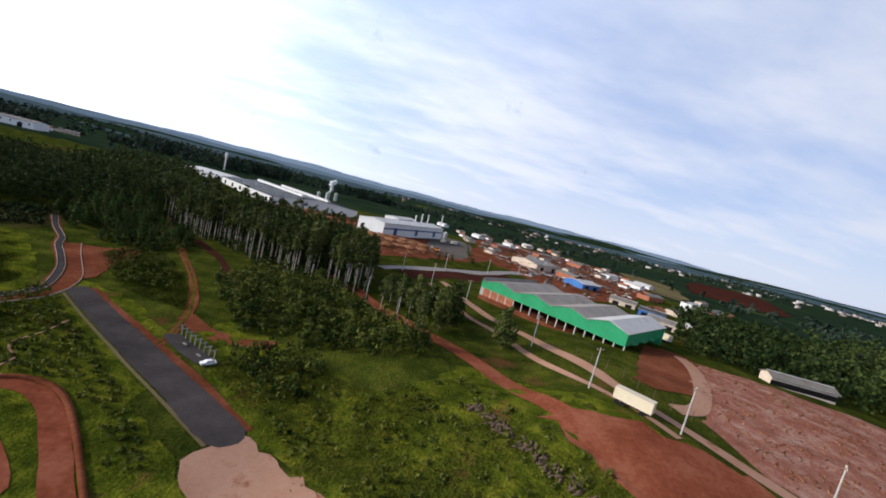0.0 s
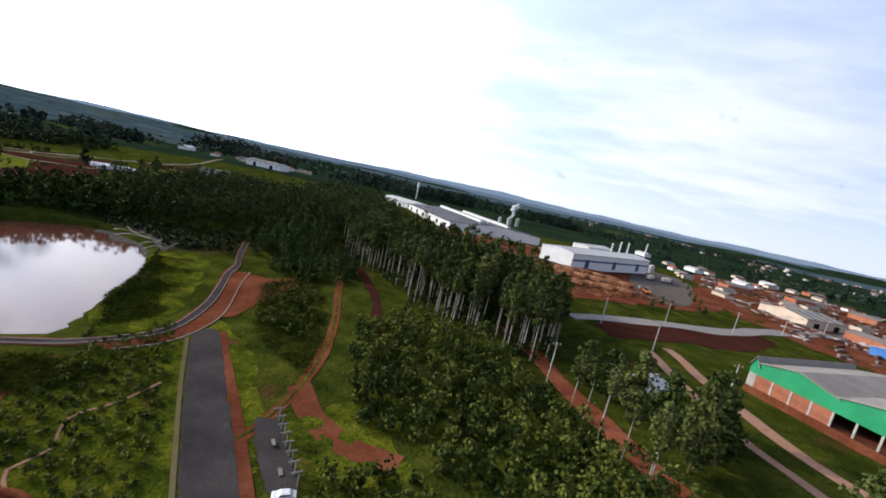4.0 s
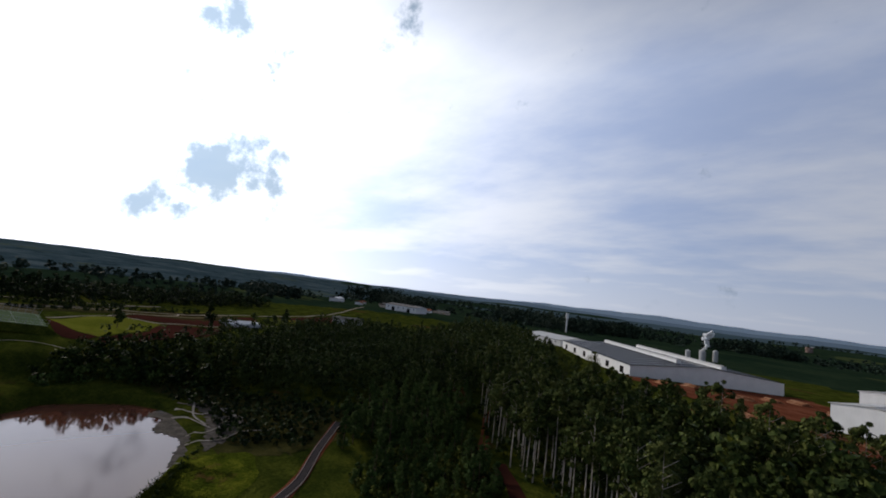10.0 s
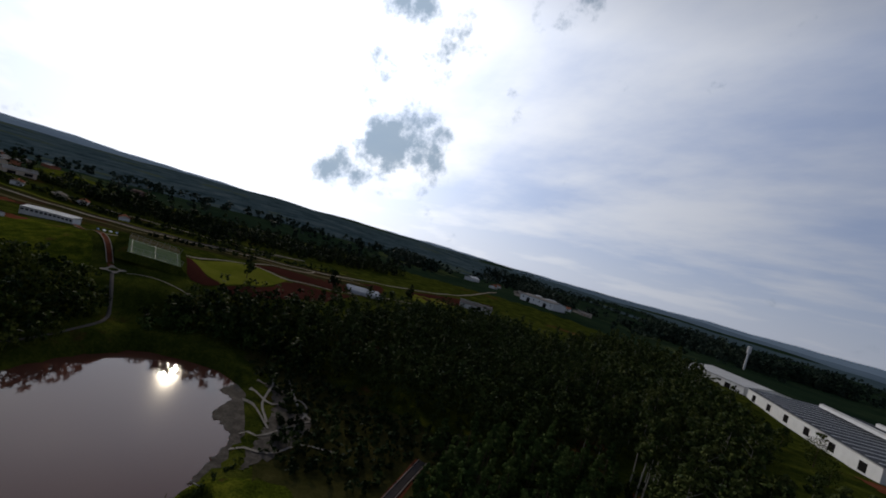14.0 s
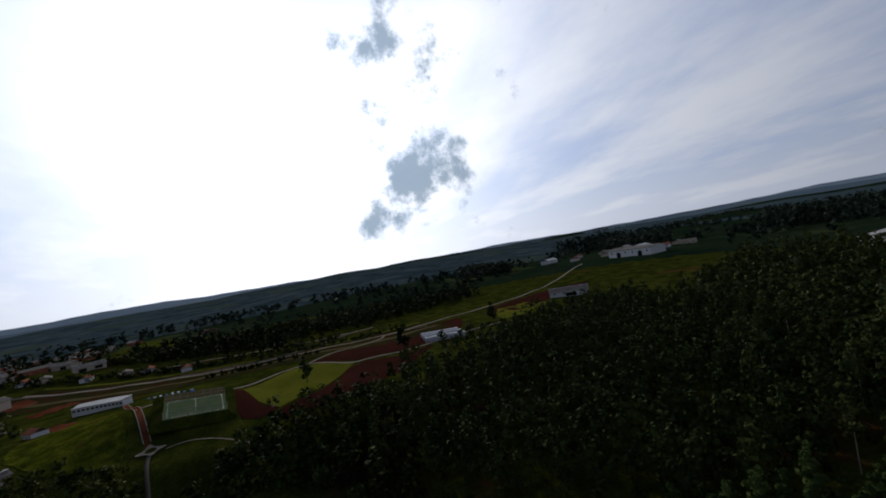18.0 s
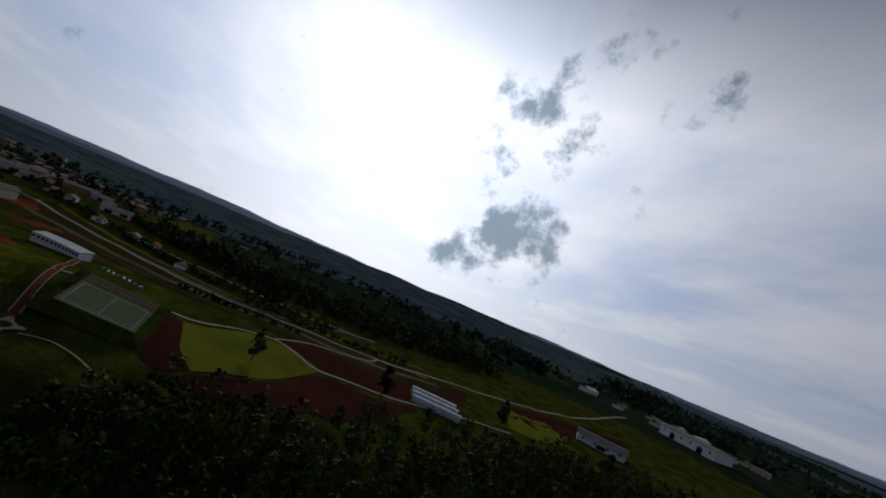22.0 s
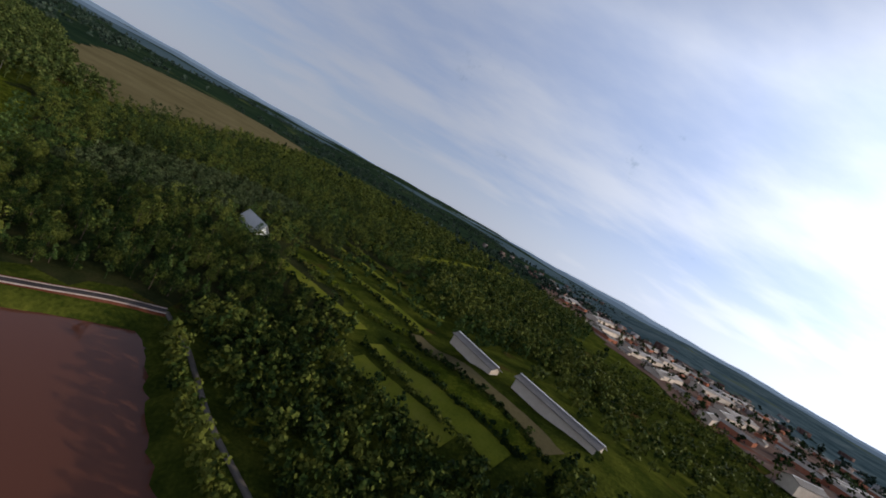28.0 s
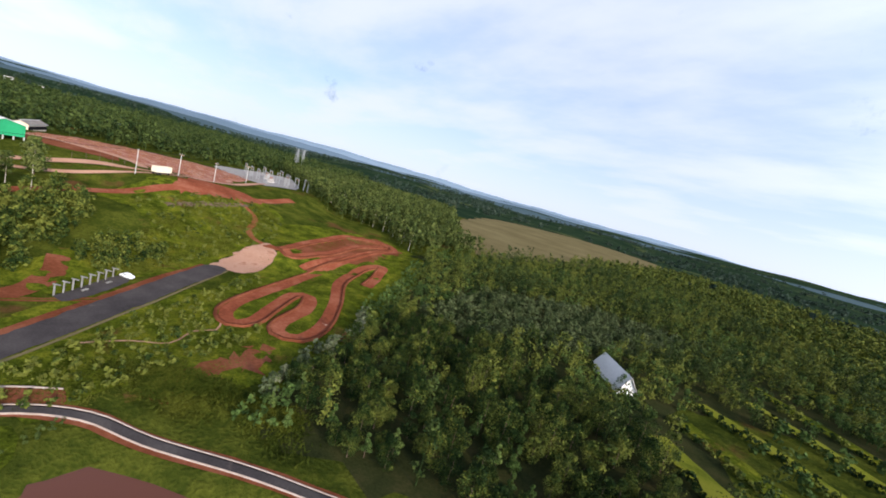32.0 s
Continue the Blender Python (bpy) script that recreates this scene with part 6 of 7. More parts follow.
BELT = [(-370.8, 103.3), (-365.9, 116.9), (-348.3, 133.2), (-332.6, 148.3), (-311.6, 163.6)]
_q = np.vstack([fine_line(BELT, 4.5), fine_line([(x - 5, y - 3) for x, y in BELT], 6.0), np.array([(-420.6, 38.7), (-419.9, 45.5), (-417.4, 52.9), (-411.6, 59.3), (-597.6, -66.3), (-583.1, -51.8), (-557.9, -34.1)])])
_q = _q + _r.uniform(-1.6, 1.6, _q.shape)
wood("eucalyptus_belt", "tall dark row of eucalyptus behind the fields", _q, 47, 12.5, 2.0, 10, 12, 0.6, "leaf_dark", 0.25, 0.3)
patch("sunny_field", [(-512.0, 32.6), (-464.2, 90.1), (-564.1, 73.8), (-618.7, 33.2)], M["bright_grass"], 0.5, "sunlit green field behind the tree belt", "field", 10)
for n, (x, y) in enumerate(((-237, 164), (-244, 203), (-263, 257), (-250, 300), (3, -311), (-278, -60))):
    o = copy_thing(PINE[n % 2], pose(x, y, gz(x, y), 0, 0, 70 * n))
    o.scale = (1.0, 1.0, 0.95) if n else (0.8, 0.8, 0.85)


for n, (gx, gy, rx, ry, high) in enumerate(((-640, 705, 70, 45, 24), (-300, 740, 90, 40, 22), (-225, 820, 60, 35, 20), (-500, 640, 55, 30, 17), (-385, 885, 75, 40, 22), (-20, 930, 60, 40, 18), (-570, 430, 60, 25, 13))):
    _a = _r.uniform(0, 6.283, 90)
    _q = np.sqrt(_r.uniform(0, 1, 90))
    wood("hill_grove", "dark grove of tall trees on the far rise, paled by painted haze", np.stack([gx + rx * _q * np.cos(_a), gy + ry * _q * np.sin(_a)], -1), 110 + n, high, 6.0, 6, 7, 1.7, "hazed_leaf", 0.22, 0.05)


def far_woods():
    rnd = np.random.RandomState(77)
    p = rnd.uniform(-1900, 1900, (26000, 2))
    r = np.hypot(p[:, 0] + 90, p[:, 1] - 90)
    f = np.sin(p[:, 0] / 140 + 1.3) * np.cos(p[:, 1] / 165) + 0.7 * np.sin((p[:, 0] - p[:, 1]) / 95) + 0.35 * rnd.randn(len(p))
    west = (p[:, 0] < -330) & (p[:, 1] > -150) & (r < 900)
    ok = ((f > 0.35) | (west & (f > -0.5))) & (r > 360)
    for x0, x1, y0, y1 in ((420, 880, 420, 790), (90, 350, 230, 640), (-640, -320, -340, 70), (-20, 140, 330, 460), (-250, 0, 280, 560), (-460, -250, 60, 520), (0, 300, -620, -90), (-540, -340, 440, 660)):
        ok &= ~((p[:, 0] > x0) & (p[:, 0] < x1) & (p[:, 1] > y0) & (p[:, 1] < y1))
    wood("distant_woods", "scattered dark woods on the far slopes, haze painted into the leaves", p[ok][:6800], 78, 9.5, 5.0, 4, 5, 2.2, "hazed_leaf", 0.25, 0.0)


far_woods()


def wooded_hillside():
    """The long wooded slope across the valley in the west, haze in its colour."""
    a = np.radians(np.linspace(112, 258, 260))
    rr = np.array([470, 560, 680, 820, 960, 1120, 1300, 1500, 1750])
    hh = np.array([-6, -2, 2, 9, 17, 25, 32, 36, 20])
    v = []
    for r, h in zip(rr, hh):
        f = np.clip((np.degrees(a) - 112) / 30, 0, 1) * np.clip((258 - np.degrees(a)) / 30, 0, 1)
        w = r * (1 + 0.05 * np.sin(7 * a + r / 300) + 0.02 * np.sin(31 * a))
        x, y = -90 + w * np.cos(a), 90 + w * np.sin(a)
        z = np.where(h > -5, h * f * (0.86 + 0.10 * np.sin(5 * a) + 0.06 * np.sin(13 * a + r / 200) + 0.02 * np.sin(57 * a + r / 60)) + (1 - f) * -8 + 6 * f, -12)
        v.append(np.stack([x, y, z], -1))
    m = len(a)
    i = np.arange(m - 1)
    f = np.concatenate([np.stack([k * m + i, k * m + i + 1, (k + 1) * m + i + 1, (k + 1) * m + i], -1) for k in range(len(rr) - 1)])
    ob = new("hillside", quick_mesh("hillside", np.concatenate(v), f, M["hazed_hill_wood"], True))
    tagged(ob, "long dark wooded hillside across the valley, blue haze painted in", "hills", kind="structure")


wooded_hillside()


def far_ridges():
    """Wooded hills where the land ends, haze painted in, bluer with distance."""
    for r, top, seed, mat in ((2300, 30, 1, "hazed_ridge_near"), (3300, 52, 2, "hazed_ridge_mid"), (4400, 88, 3, "hazed_ridge_far")):
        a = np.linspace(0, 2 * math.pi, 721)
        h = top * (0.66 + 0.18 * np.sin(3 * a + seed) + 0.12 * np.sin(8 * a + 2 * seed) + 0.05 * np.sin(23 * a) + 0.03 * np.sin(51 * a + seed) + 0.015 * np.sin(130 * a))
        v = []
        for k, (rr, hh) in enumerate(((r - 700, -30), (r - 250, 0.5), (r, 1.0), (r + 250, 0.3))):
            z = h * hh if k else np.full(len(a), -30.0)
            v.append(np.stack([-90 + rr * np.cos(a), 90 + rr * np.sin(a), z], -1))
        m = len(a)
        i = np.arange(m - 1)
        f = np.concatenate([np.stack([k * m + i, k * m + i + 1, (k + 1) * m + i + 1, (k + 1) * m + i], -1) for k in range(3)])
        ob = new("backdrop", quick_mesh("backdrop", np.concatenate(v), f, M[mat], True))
        tagged(ob, "wooded hills along the horizon with blue haze painted in", "hills", kind="structure")


far_ridges()
for kit in EUC + BROAD + YOUNG + PINE + GARDEN:
    i = (EUC + BROAD + YOUNG + PINE + GARDEN).index(kit)
    x, y = -70 + 3.5 * i, 196 + 1.5 * i
    kit.matrix_basis = pose(x, y, gz(x, y), 0, 0, 40 * i)


# ---------------------------------------------------------------- things round the airfield
def build_shelter():
    x, y, turn, length = span((-36.8, 99.8), (-26, 89.8))
    t = thing("open_shelter", x, y, None, turn, "open concrete-posted shelter frame beside the runway", "shelter")
    for k in range(8):
        px = length * k / 7
        bm = bmesh.new()
        box(bm, px - 0.11, -0.11, -0.6, px + 0.11, 0.11, 2.5)
        bmesh.ops.bevel(bm, geom=bm.edges[:], offset=0.025, segments=1)
        part("post", bm, M["old_concrete"], t, "weathered grey concrete post")
        bm = bmesh.new()
        box(bm, px - 0.1, -1.1, 2.5, px + 0.1, 0.4, 2.68)
        part("arm", bm, M["old_concrete"], t)
    for k in (2, 5):
        bm = bmesh.new()
        px = length * (k + 0.5) / 7
        box(bm, px - 0.7, -1.9, 0.35, px + 0.7, -1.4, 0.5)
        for o in (-0.55, 0.45):
            box(bm, px + o, -1.8, -0.3, px + o + 0.1, -1.5, 0.35)
        part("bench", bm, M["old_concrete"], t, "low concrete bench")


build_shelter()


def car_kit(paint, label):
    t = thing("car", 0, 0, 0, 0, label, "car", "parked cars")
    bm = bmesh.new()
    prof = [(-2.1, 0.35), (-2.1, 0.85), (-1.9, 0.98), (-1.2, 1.02), (-0.6, 1.48), (0.9, 1.5), (1.5, 1.05), (2.05, 0.95), (2.1, 0.4)]
    rows = [[bm.verts.new((a, s * (0.85 if z < 1.2 else 0.68), z)) for a, z in prof] for s in (-1, 1)]
    bm.faces.new(rows[0])
    bm.faces.new(rows[1][::-1])
    for i in range(len(prof)):
        k = (i + 1) % len(prof)
        bm.faces.new((rows[0][i], rows[0][k], rows[1][k], rows[1][i]))
    part("body", bm, M[paint], t)
    for s in (-1, 1):
        bm = bmesh.new()
        box(bm, -0.75, s * 0.74 - 0.06, 1.05, 1.05, s * 0.74 + 0.06, 1.38)
        part("window", bm, M["glass"], t)
    for a in (-1.35, 1.35):
        for s in (-0.8, 0.8):
            bm = bmesh.new()
            rod(bm, (a, s - 0.1, 0.32), (a, s + 0.1, 0.32), 0.32, None, 14)
            w = part("wheel", bm, M["rubber"], t)
            bm = bmesh.new()
            rod(bm, (a, s - 0.12, 0.32), (a, s + 0.12, 0.32), 0.18, None, 10)
            part("rim", bm, M["steel"], w)
    return t


CAR = car_kit("car_white", "small white car parked on dark ground")
CAR.matrix_basis = pose(-26.2, 87.2, gz(-26.2, 87.2) + 0.14, 0, 0, 35) @ Matrix.Scale(0.72, 4)
DARK_CAR = car_kit("blue_paint", "dark blue car parked beside the long building")
DARK_CAR.matrix_basis = pose(-256, 127, gz(-256, 127) + 0.05, 0, 0, 20) @ Matrix.Scale(0.62, 4)
for k in range(7):
    x, y = -271 + 1.9 * k, 111 + 2.2 * k
    copy_thing(CAR if k % 3 else DARK_CAR, pose(x, y, gz(x, y) + 0.05, 0, 0, 20) @ Matrix.Scale(0.62, 4))


def truck_kit(name, paint, length, label, cab=True):
    t = thing(name, 0, 0, 0, 0, label, "truck")
    bm = bmesh.new()
    box(bm, 0, -1.2, 1.1, length, 1.2, 3.4)
    bmesh.ops.bevel(bm, geom=bm.edges[:], offset=0.08, segments=1)
    part("box_body", bm, M[paint], t)
    bm = bmesh.new()
    box(bm, 0.1, -0.5, 0.8, length - 0.1, 0.5, 1.1)
    part("chassis", bm, M["rubber"], t)
    spots = [0.9, 2.1, length - 1.6]
    if cab:
        bm = bmesh.new()
        box(bm, length + 0.15, -1.15, 0.7, length + 2.2, 1.15, 3.0)
        bmesh.ops.bevel(bm, geom=bm.edges[:], offset=0.18, segments=2)
        c = part("cab", bm, M["blue_paint"], t)
        bm = bmesh.new()
        box(bm, length + 2.12, -0.95, 1.9, length + 2.24, 0.95, 2.7)
        part("windscreen", bm, M["glass"], c)
        spots.append(length + 1.3)
    for a in spots:
        for s in (-1.05, 1.05):
            bm = bmesh.new()
            rod(bm, (a, s - 0.15, 0.5), (a, s + 0.15, 0.5), 0.5, None, 14)
            part("wheel", bm, M["rubber"], t)
    return t


TRAILER = truck_kit("trailer", "cream_paint", 7.5, "cream box trailer standing by the dirt lane", False)
TRAILER.matrix_basis = pose(56, 72, gz(56, 72), 0, 0, -52)
TRUCK = truck_kit("truck", "cream_paint", 7.0, "blue-cabbed truck beside the warehouse", True)
TRUCK.matrix_basis = pose(62, 338, gz(62, 338), 0, 0, 60)
for x, y, a in ((72, 345, 40), (120, 150, 70), (92, 132, 20), (126, 140, 100), (112, 150, 15)):
    copy_thing(TRUCK, pose(x, y, gz(x, y), 0, 0, a))


def pole_kit():
    t = thing("utility_pole", 0, 0, 0, 0, "concrete utility pole with crossarm", "pole", "utility poles")
    bm = bmesh.new()
    rod(bm, (0, 0, -1), (0, 0, 9.5), 0.17, 0.11, 8)
    part("post", bm, M["concrete"], t)
    bm = bmesh.new()
    box(bm, -1.1, -0.06, 8.9, 1.1, 0.06, 9.05)
    arm = part("crossarm", bm, M["timber"], t)
    for s in (-0.9, 0.0, 0.9):
        bm = bmesh.new()
        rod(bm, (s, 0, 9.05), (s, 0, 9.3), 0.05, 0.04, 6)
        part("insulator", bm, M["paint_white"], arm)
    return t


POLE = pole_kit()
LINES = [[(20, 194), (30, 165), (40, 142), (52, 106), (54, 78), (64, 62), (76, 45), (96, 24)], [(-3, 150), (4, 137), (14, 122)], [(44, 212), (74, 232), (106, 264), (140, 298)]]
first = True
for line in LINES:
    for k, (x, y) in enumerate(line):
        a = math.degrees(math.atan2(line[min(k + 1, len(line) - 1)][1] - line[max(k - 1, 0)][1], line[min(k + 1, len(line) - 1)][0] - line[max(k - 1, 0)][0])) + 90
        m = pose(x, y, gz(x, y), 0, 0, a)
        if first:
            POLE.matrix_basis, first = m, False
        else:
            copy_thing(POLE, m)
    for side in (-0.9, 0.0, 0.9):
        cu = bpy.data.curves.new("cable", "CURVE")
        cu.dimensions, cu.bevel_depth, cu.bevel_resolution = "3D", 0.02, 0
        sp = cu.splines.new("POLY")
        pts = []
        for (ax, ay), (bx, by) in zip(line, line[1:]):
            d = Vector((bx - ax, by - ay)).normalized()
            for i in range(9):
                f = i / 9
                pts.append((ax + (bx - ax) * f - d.y * side, ay + (by - ay) * f + d.x * side, (gz(ax, ay) * (1 - f) + gz(bx, by) * f) + 9.3 - 3.2 * f * (1 - f), 1))
        sp.points.add(len(pts) - 1)
        sp.points.foreach_set("co", np.array(pts, np.float32).ravel())
        cu.materials.append(M["rubber"])
        tagged(new("cable", cu), "thin dark power cable strung between poles", "cable")


def gantry_kit():
    t = thing("substation_gantry", 0, 0, 0, 0, "pale steel gantry of the substation", "gantry", "substation gantries")
    for s in (-5, 5):
        bm = bmesh.new()
        for dx, dy in ((-0.3, -0.3), (0.3, -0.3), (0.3, 0.3), (-0.3, 0.3)):
            rod(bm, (s + dx, dy, -0.5), (s + dx * 0.5, dy * 0.5, 7.0), 0.09, 0.07, 4)
        for z in range(0, 7):
            rod(bm, (s - 0.3 + 0.02 * z, -0.3, z), (s + 0.3 - 0.02 * z, 0.3, z + 1), 0.05, None, 4)
        part("leg", bm, M["galvanised"], t)
    bm = bmesh.new()
    for z in (6.5, 7.0):
        rod(bm, (-5, 0, z), (5, 0, z), 0.1, None, 4)
    for k in range(10):
        rod(bm, (-5 + k, 0, 6.5 if k % 2 else 7.0), (-4 + k, 0, 7.0 if k % 2 else 6.5), 0.05, None, 4)
    part("beam", bm, M["galvanised"], t)
    for s in (-3, 0, 3):
        bm = bmesh.new()
        for k in range(5):
            rod(bm, (s, 0, 6.4 - 0.22 * k), (s, 0, 6.3 - 0.22 * k), 0.14, 0.1, 8)
        part("insulator", bm, M["brick_wall"], t)
    return t


GANTRY = gantry_kit()
for k in range(12):
    x, y = 112 + (k % 4) * 21, 8 - (k // 4) * 13 - (k % 4) * 3
    m = pose(x, y, gz(x, y), 0, 0, -12)
    if k:
        copy_thing(GANTRY, m)
    else:
        GANTRY.matrix_basis = m


def transformer(x, y):
    t = thing("transformer", x, y, None, -12, "grey finned substation transformer on a plinth", "transformer", "transformers")
    bm = bmesh.new()
    box(bm, -1.6, -1.1, 0.4, 1.6, 1.1, 2.6)
    part("tank", bm, M["gravel"], t)
    bm = bmesh.new()
    box(bm, -2.2, -1.8, -0.5, 2.2, 1.8, 0.4)
    part("plinth", bm, M["concrete"], t)
    for s in (-1, 0, 1):
        bm = bmesh.new()
        rod(bm, (s, 0, 2.6), (s, 0, 3.6), 0.16, 0.08, 8)
        part("bushing", bm, M["brick_wall"], t)
    for k in range(6):
        bm = bmesh.new()
        box(bm, -1.5 + 0.55 * k, 1.1, 0.7, -1.3 + 0.55 * k, 1.6, 2.3)
        part("fin", bm, M["gravel"], t)


for x, y in ((120, 2), (138, -6), (158, -10), (172, -16)):
    transformer(x, y)


def pylon(x, y, h):
    t = thing("pylon", x, y, None, 30, "distant steel lattice pylon", "pylon", "pylons")
    bm = bmesh.new()
    for dx, dy in ((-1, -1), (1, -1), (1, 1), (-1, 1)):
        rod(bm, (dx * 3, dy * 3, -1), (dx * 0.5, dy * 0.5, h), 0.2, 0.12, 4)
    for k in range(8):
        f0, f1 = k / 8, (k + 1) / 8
        a, b = 3 - 2.5 * f0, 3 - 2.5 * f1
        for s in (-1, 1):
            rod(bm, (-a, s * a, h * f0), (b, s * b, h * f1), 0.12, None, 4)
            rod(bm, (s * a, -a, h * f0), (s * b, b, h * f1), 0.12, None, 4)
    part("tower", bm, M["steel"], t)
    for z in (0.78, 0.9, 0.99):
        bm = bmesh.new()
        rod(bm, (-5, 0, h * z), (5, 0, h * z), 0.18, None, 4)
        part("arm", bm, M["steel"], t)


pylon(330, -105, 26)
pylon(380, -135, 26)

# ---------------------------------------------------------------- factory
def log_pile(x, y, turn, n, seed):
    t = thing("log_pile", x, y, None, turn, "stack of reddish cut logs in the yard", "log pile", "log piles")
    rnd = random.Random(seed)
    row, z, k, w = n + 5, 0.2, 0, 0.0
    while row > 0 and k < 40:
        for i in range(row):
            o = new("log", LOG)
            o.parent = t
            o.matrix_basis = pose((i - row / 2) * 0.46 + rnd.uniform(-0.1, 0.1), rnd.uniform(-0.5, 0.5), z, 90, 0, rnd.uniform(-5, 5))
            k += 1
        row -= 4
        z += 0.37


_bm = bmesh.new()
rod(_bm, (0, 0, -3.2), (0, 0, 3.2), 0.21, 0.17, 7)
LOG = bpy.data.meshes.new("log")
_bm.to_mesh(LOG)
_bm.free()
LOG.materials.append(M["timber"])
for n in range(14):
    log_pile(2 + (n % 5) * 7.5 + (n // 5) * 5, 268 - (n // 5) * 13 + (n % 5) * 3.0, 55 + (n % 3) * 12, 10 + n % 4, n)
for n in range(5):
    log_pile(-38 + n * 9, 296 - n * 6, 20 + 30 * n, 9, 60 + n)


for n in range(7):
    log_pile(-62 + n * 10.5, 336 + (n % 3) * 11 + n * 2.0, 35 + 14 * (n % 4), 11, 80 + n)


def chimney(x, y, h, r):
    t = thing("chimney", x, y, None, 0, "tall pale steel chimney behind the warehouse", "chimney", "chimneys")
    bm = bmesh.new()
    rod(bm, (0, 0, -1), (0, 0, h), r, r * 0.85, 14)
    part("stack", bm, M["white_wall"], t)
    for z in (0.45, 0.9):
        bm = bmesh.new()
        rod(bm, (0, 0, h * z), (0, 0, h * z + 0.5), r * 1.35, None, 14)
        part("band", bm, M["steel"], t)


for x, y, h in ((39, 367, 17), (46, 378, 19), (53, 388, 19), (72, 420, 21)):
    chimney(x, y, h, 0.6)


def tank(x, y, h, r):
    t = thing("silo", x, y, None, 0, "pale steel silo with conical top", "silo", "silos")
    bm = bmesh.new()
    rod(bm, (0, 0, -1), (0, 0, h), r, None, 18)
    part("shell", bm, M["steel"], t)
    bm = bmesh.new()
    rod(bm, (0, 0, h), (0, 0, h + r * 0.6), r * 1.03, 0.1, 18)
    part("cap", bm, M["roof_pale"], t)


for x, y, h, r in ((69, 388, 6, 2), (74, 392, 6, 2), (-62, 570, 9, 2.8), (-52, 574, 10, 2.2), (-74, 572, 7, 2.2)):
    tank(x, y, h, r)


def monitor(a, b, z):
    x, y, turn, length = span(a, b)
    t = thing("roof_monitor", x, y, z, turn, "long white roof ventilator on the factory hall", "ventilator", "roof ventilators")
    bm = bmesh.new()
    box(bm, 0, -1.4, 0, length, 1.4, 1.6)
    part("side", bm, M["white_wall"], t)
    bm = bmesh.new()
    gable_solid(bm, 0, -1.5, length, 1.5, 0, 1.6, 2.1, "x", 0.1, 0.1)
    part("cover", bm, M["roof_pale"], t)


monitor((-118, 446), (-60, 370), 16.8)
monitor((-98, 462), (-40, 386), 16.0)


def steam(x, y, z, h, seed):
    """A slanting plume of rounded puffs."""
    rnd = np.random.RandomState(seed)
    bm = bmesh.new()
    for k in range(70):
        f = k / 69
        r = 0.5 + 1.5 * f * rnd.uniform(0.4, 1.1)
        m = Matrix.Translation((f * h * 0.3 + math.sin(f * 7) * 1.2 + rnd.randn() * (0.5 + 1.3 * f), rnd.randn() * (0.5 + 1.3 * f), f * h + rnd.randn())) @ Matrix.Diagonal((r, r, r * 1.1, 1))
        bmesh.ops.create_icosphere(bm, subdivisions=2, radius=1, matrix=m)
    for v in bm.verts:
        v.co += v.normal * 0.7 * noise.noise(v.co * 0.9)
    me = bpy.data.meshes.new("steam_plume")
    bm.to_mesh(me)
    bm.free()
    me.materials.append(M["steam"])
    o = new("steam_plume", me)
    o.matrix_basis = pose(x, y, z)
    tagged(o, "white steam plume rising from the factory", "steam", kind="stuff")


steam(-62, 570, 15, 18, 1)


def water_tower(x, y):
    t = thing("water_tower", x, y, None, 0, "slim white water tower", "water tower")
    bm = bmesh.new()
    rod(bm, (0, 0, -1), (0, 0, 19), 1.0, 1.0, 14)
    part("column", bm, M["white_wall"], t)
    bm = bmesh.new()
    rod(bm, (0, 0, 19), (0, 0, 27), 2.0, 2.0, 16)
    part("tank", bm, M["white_wall"], t)


water_tower(-235, 690)

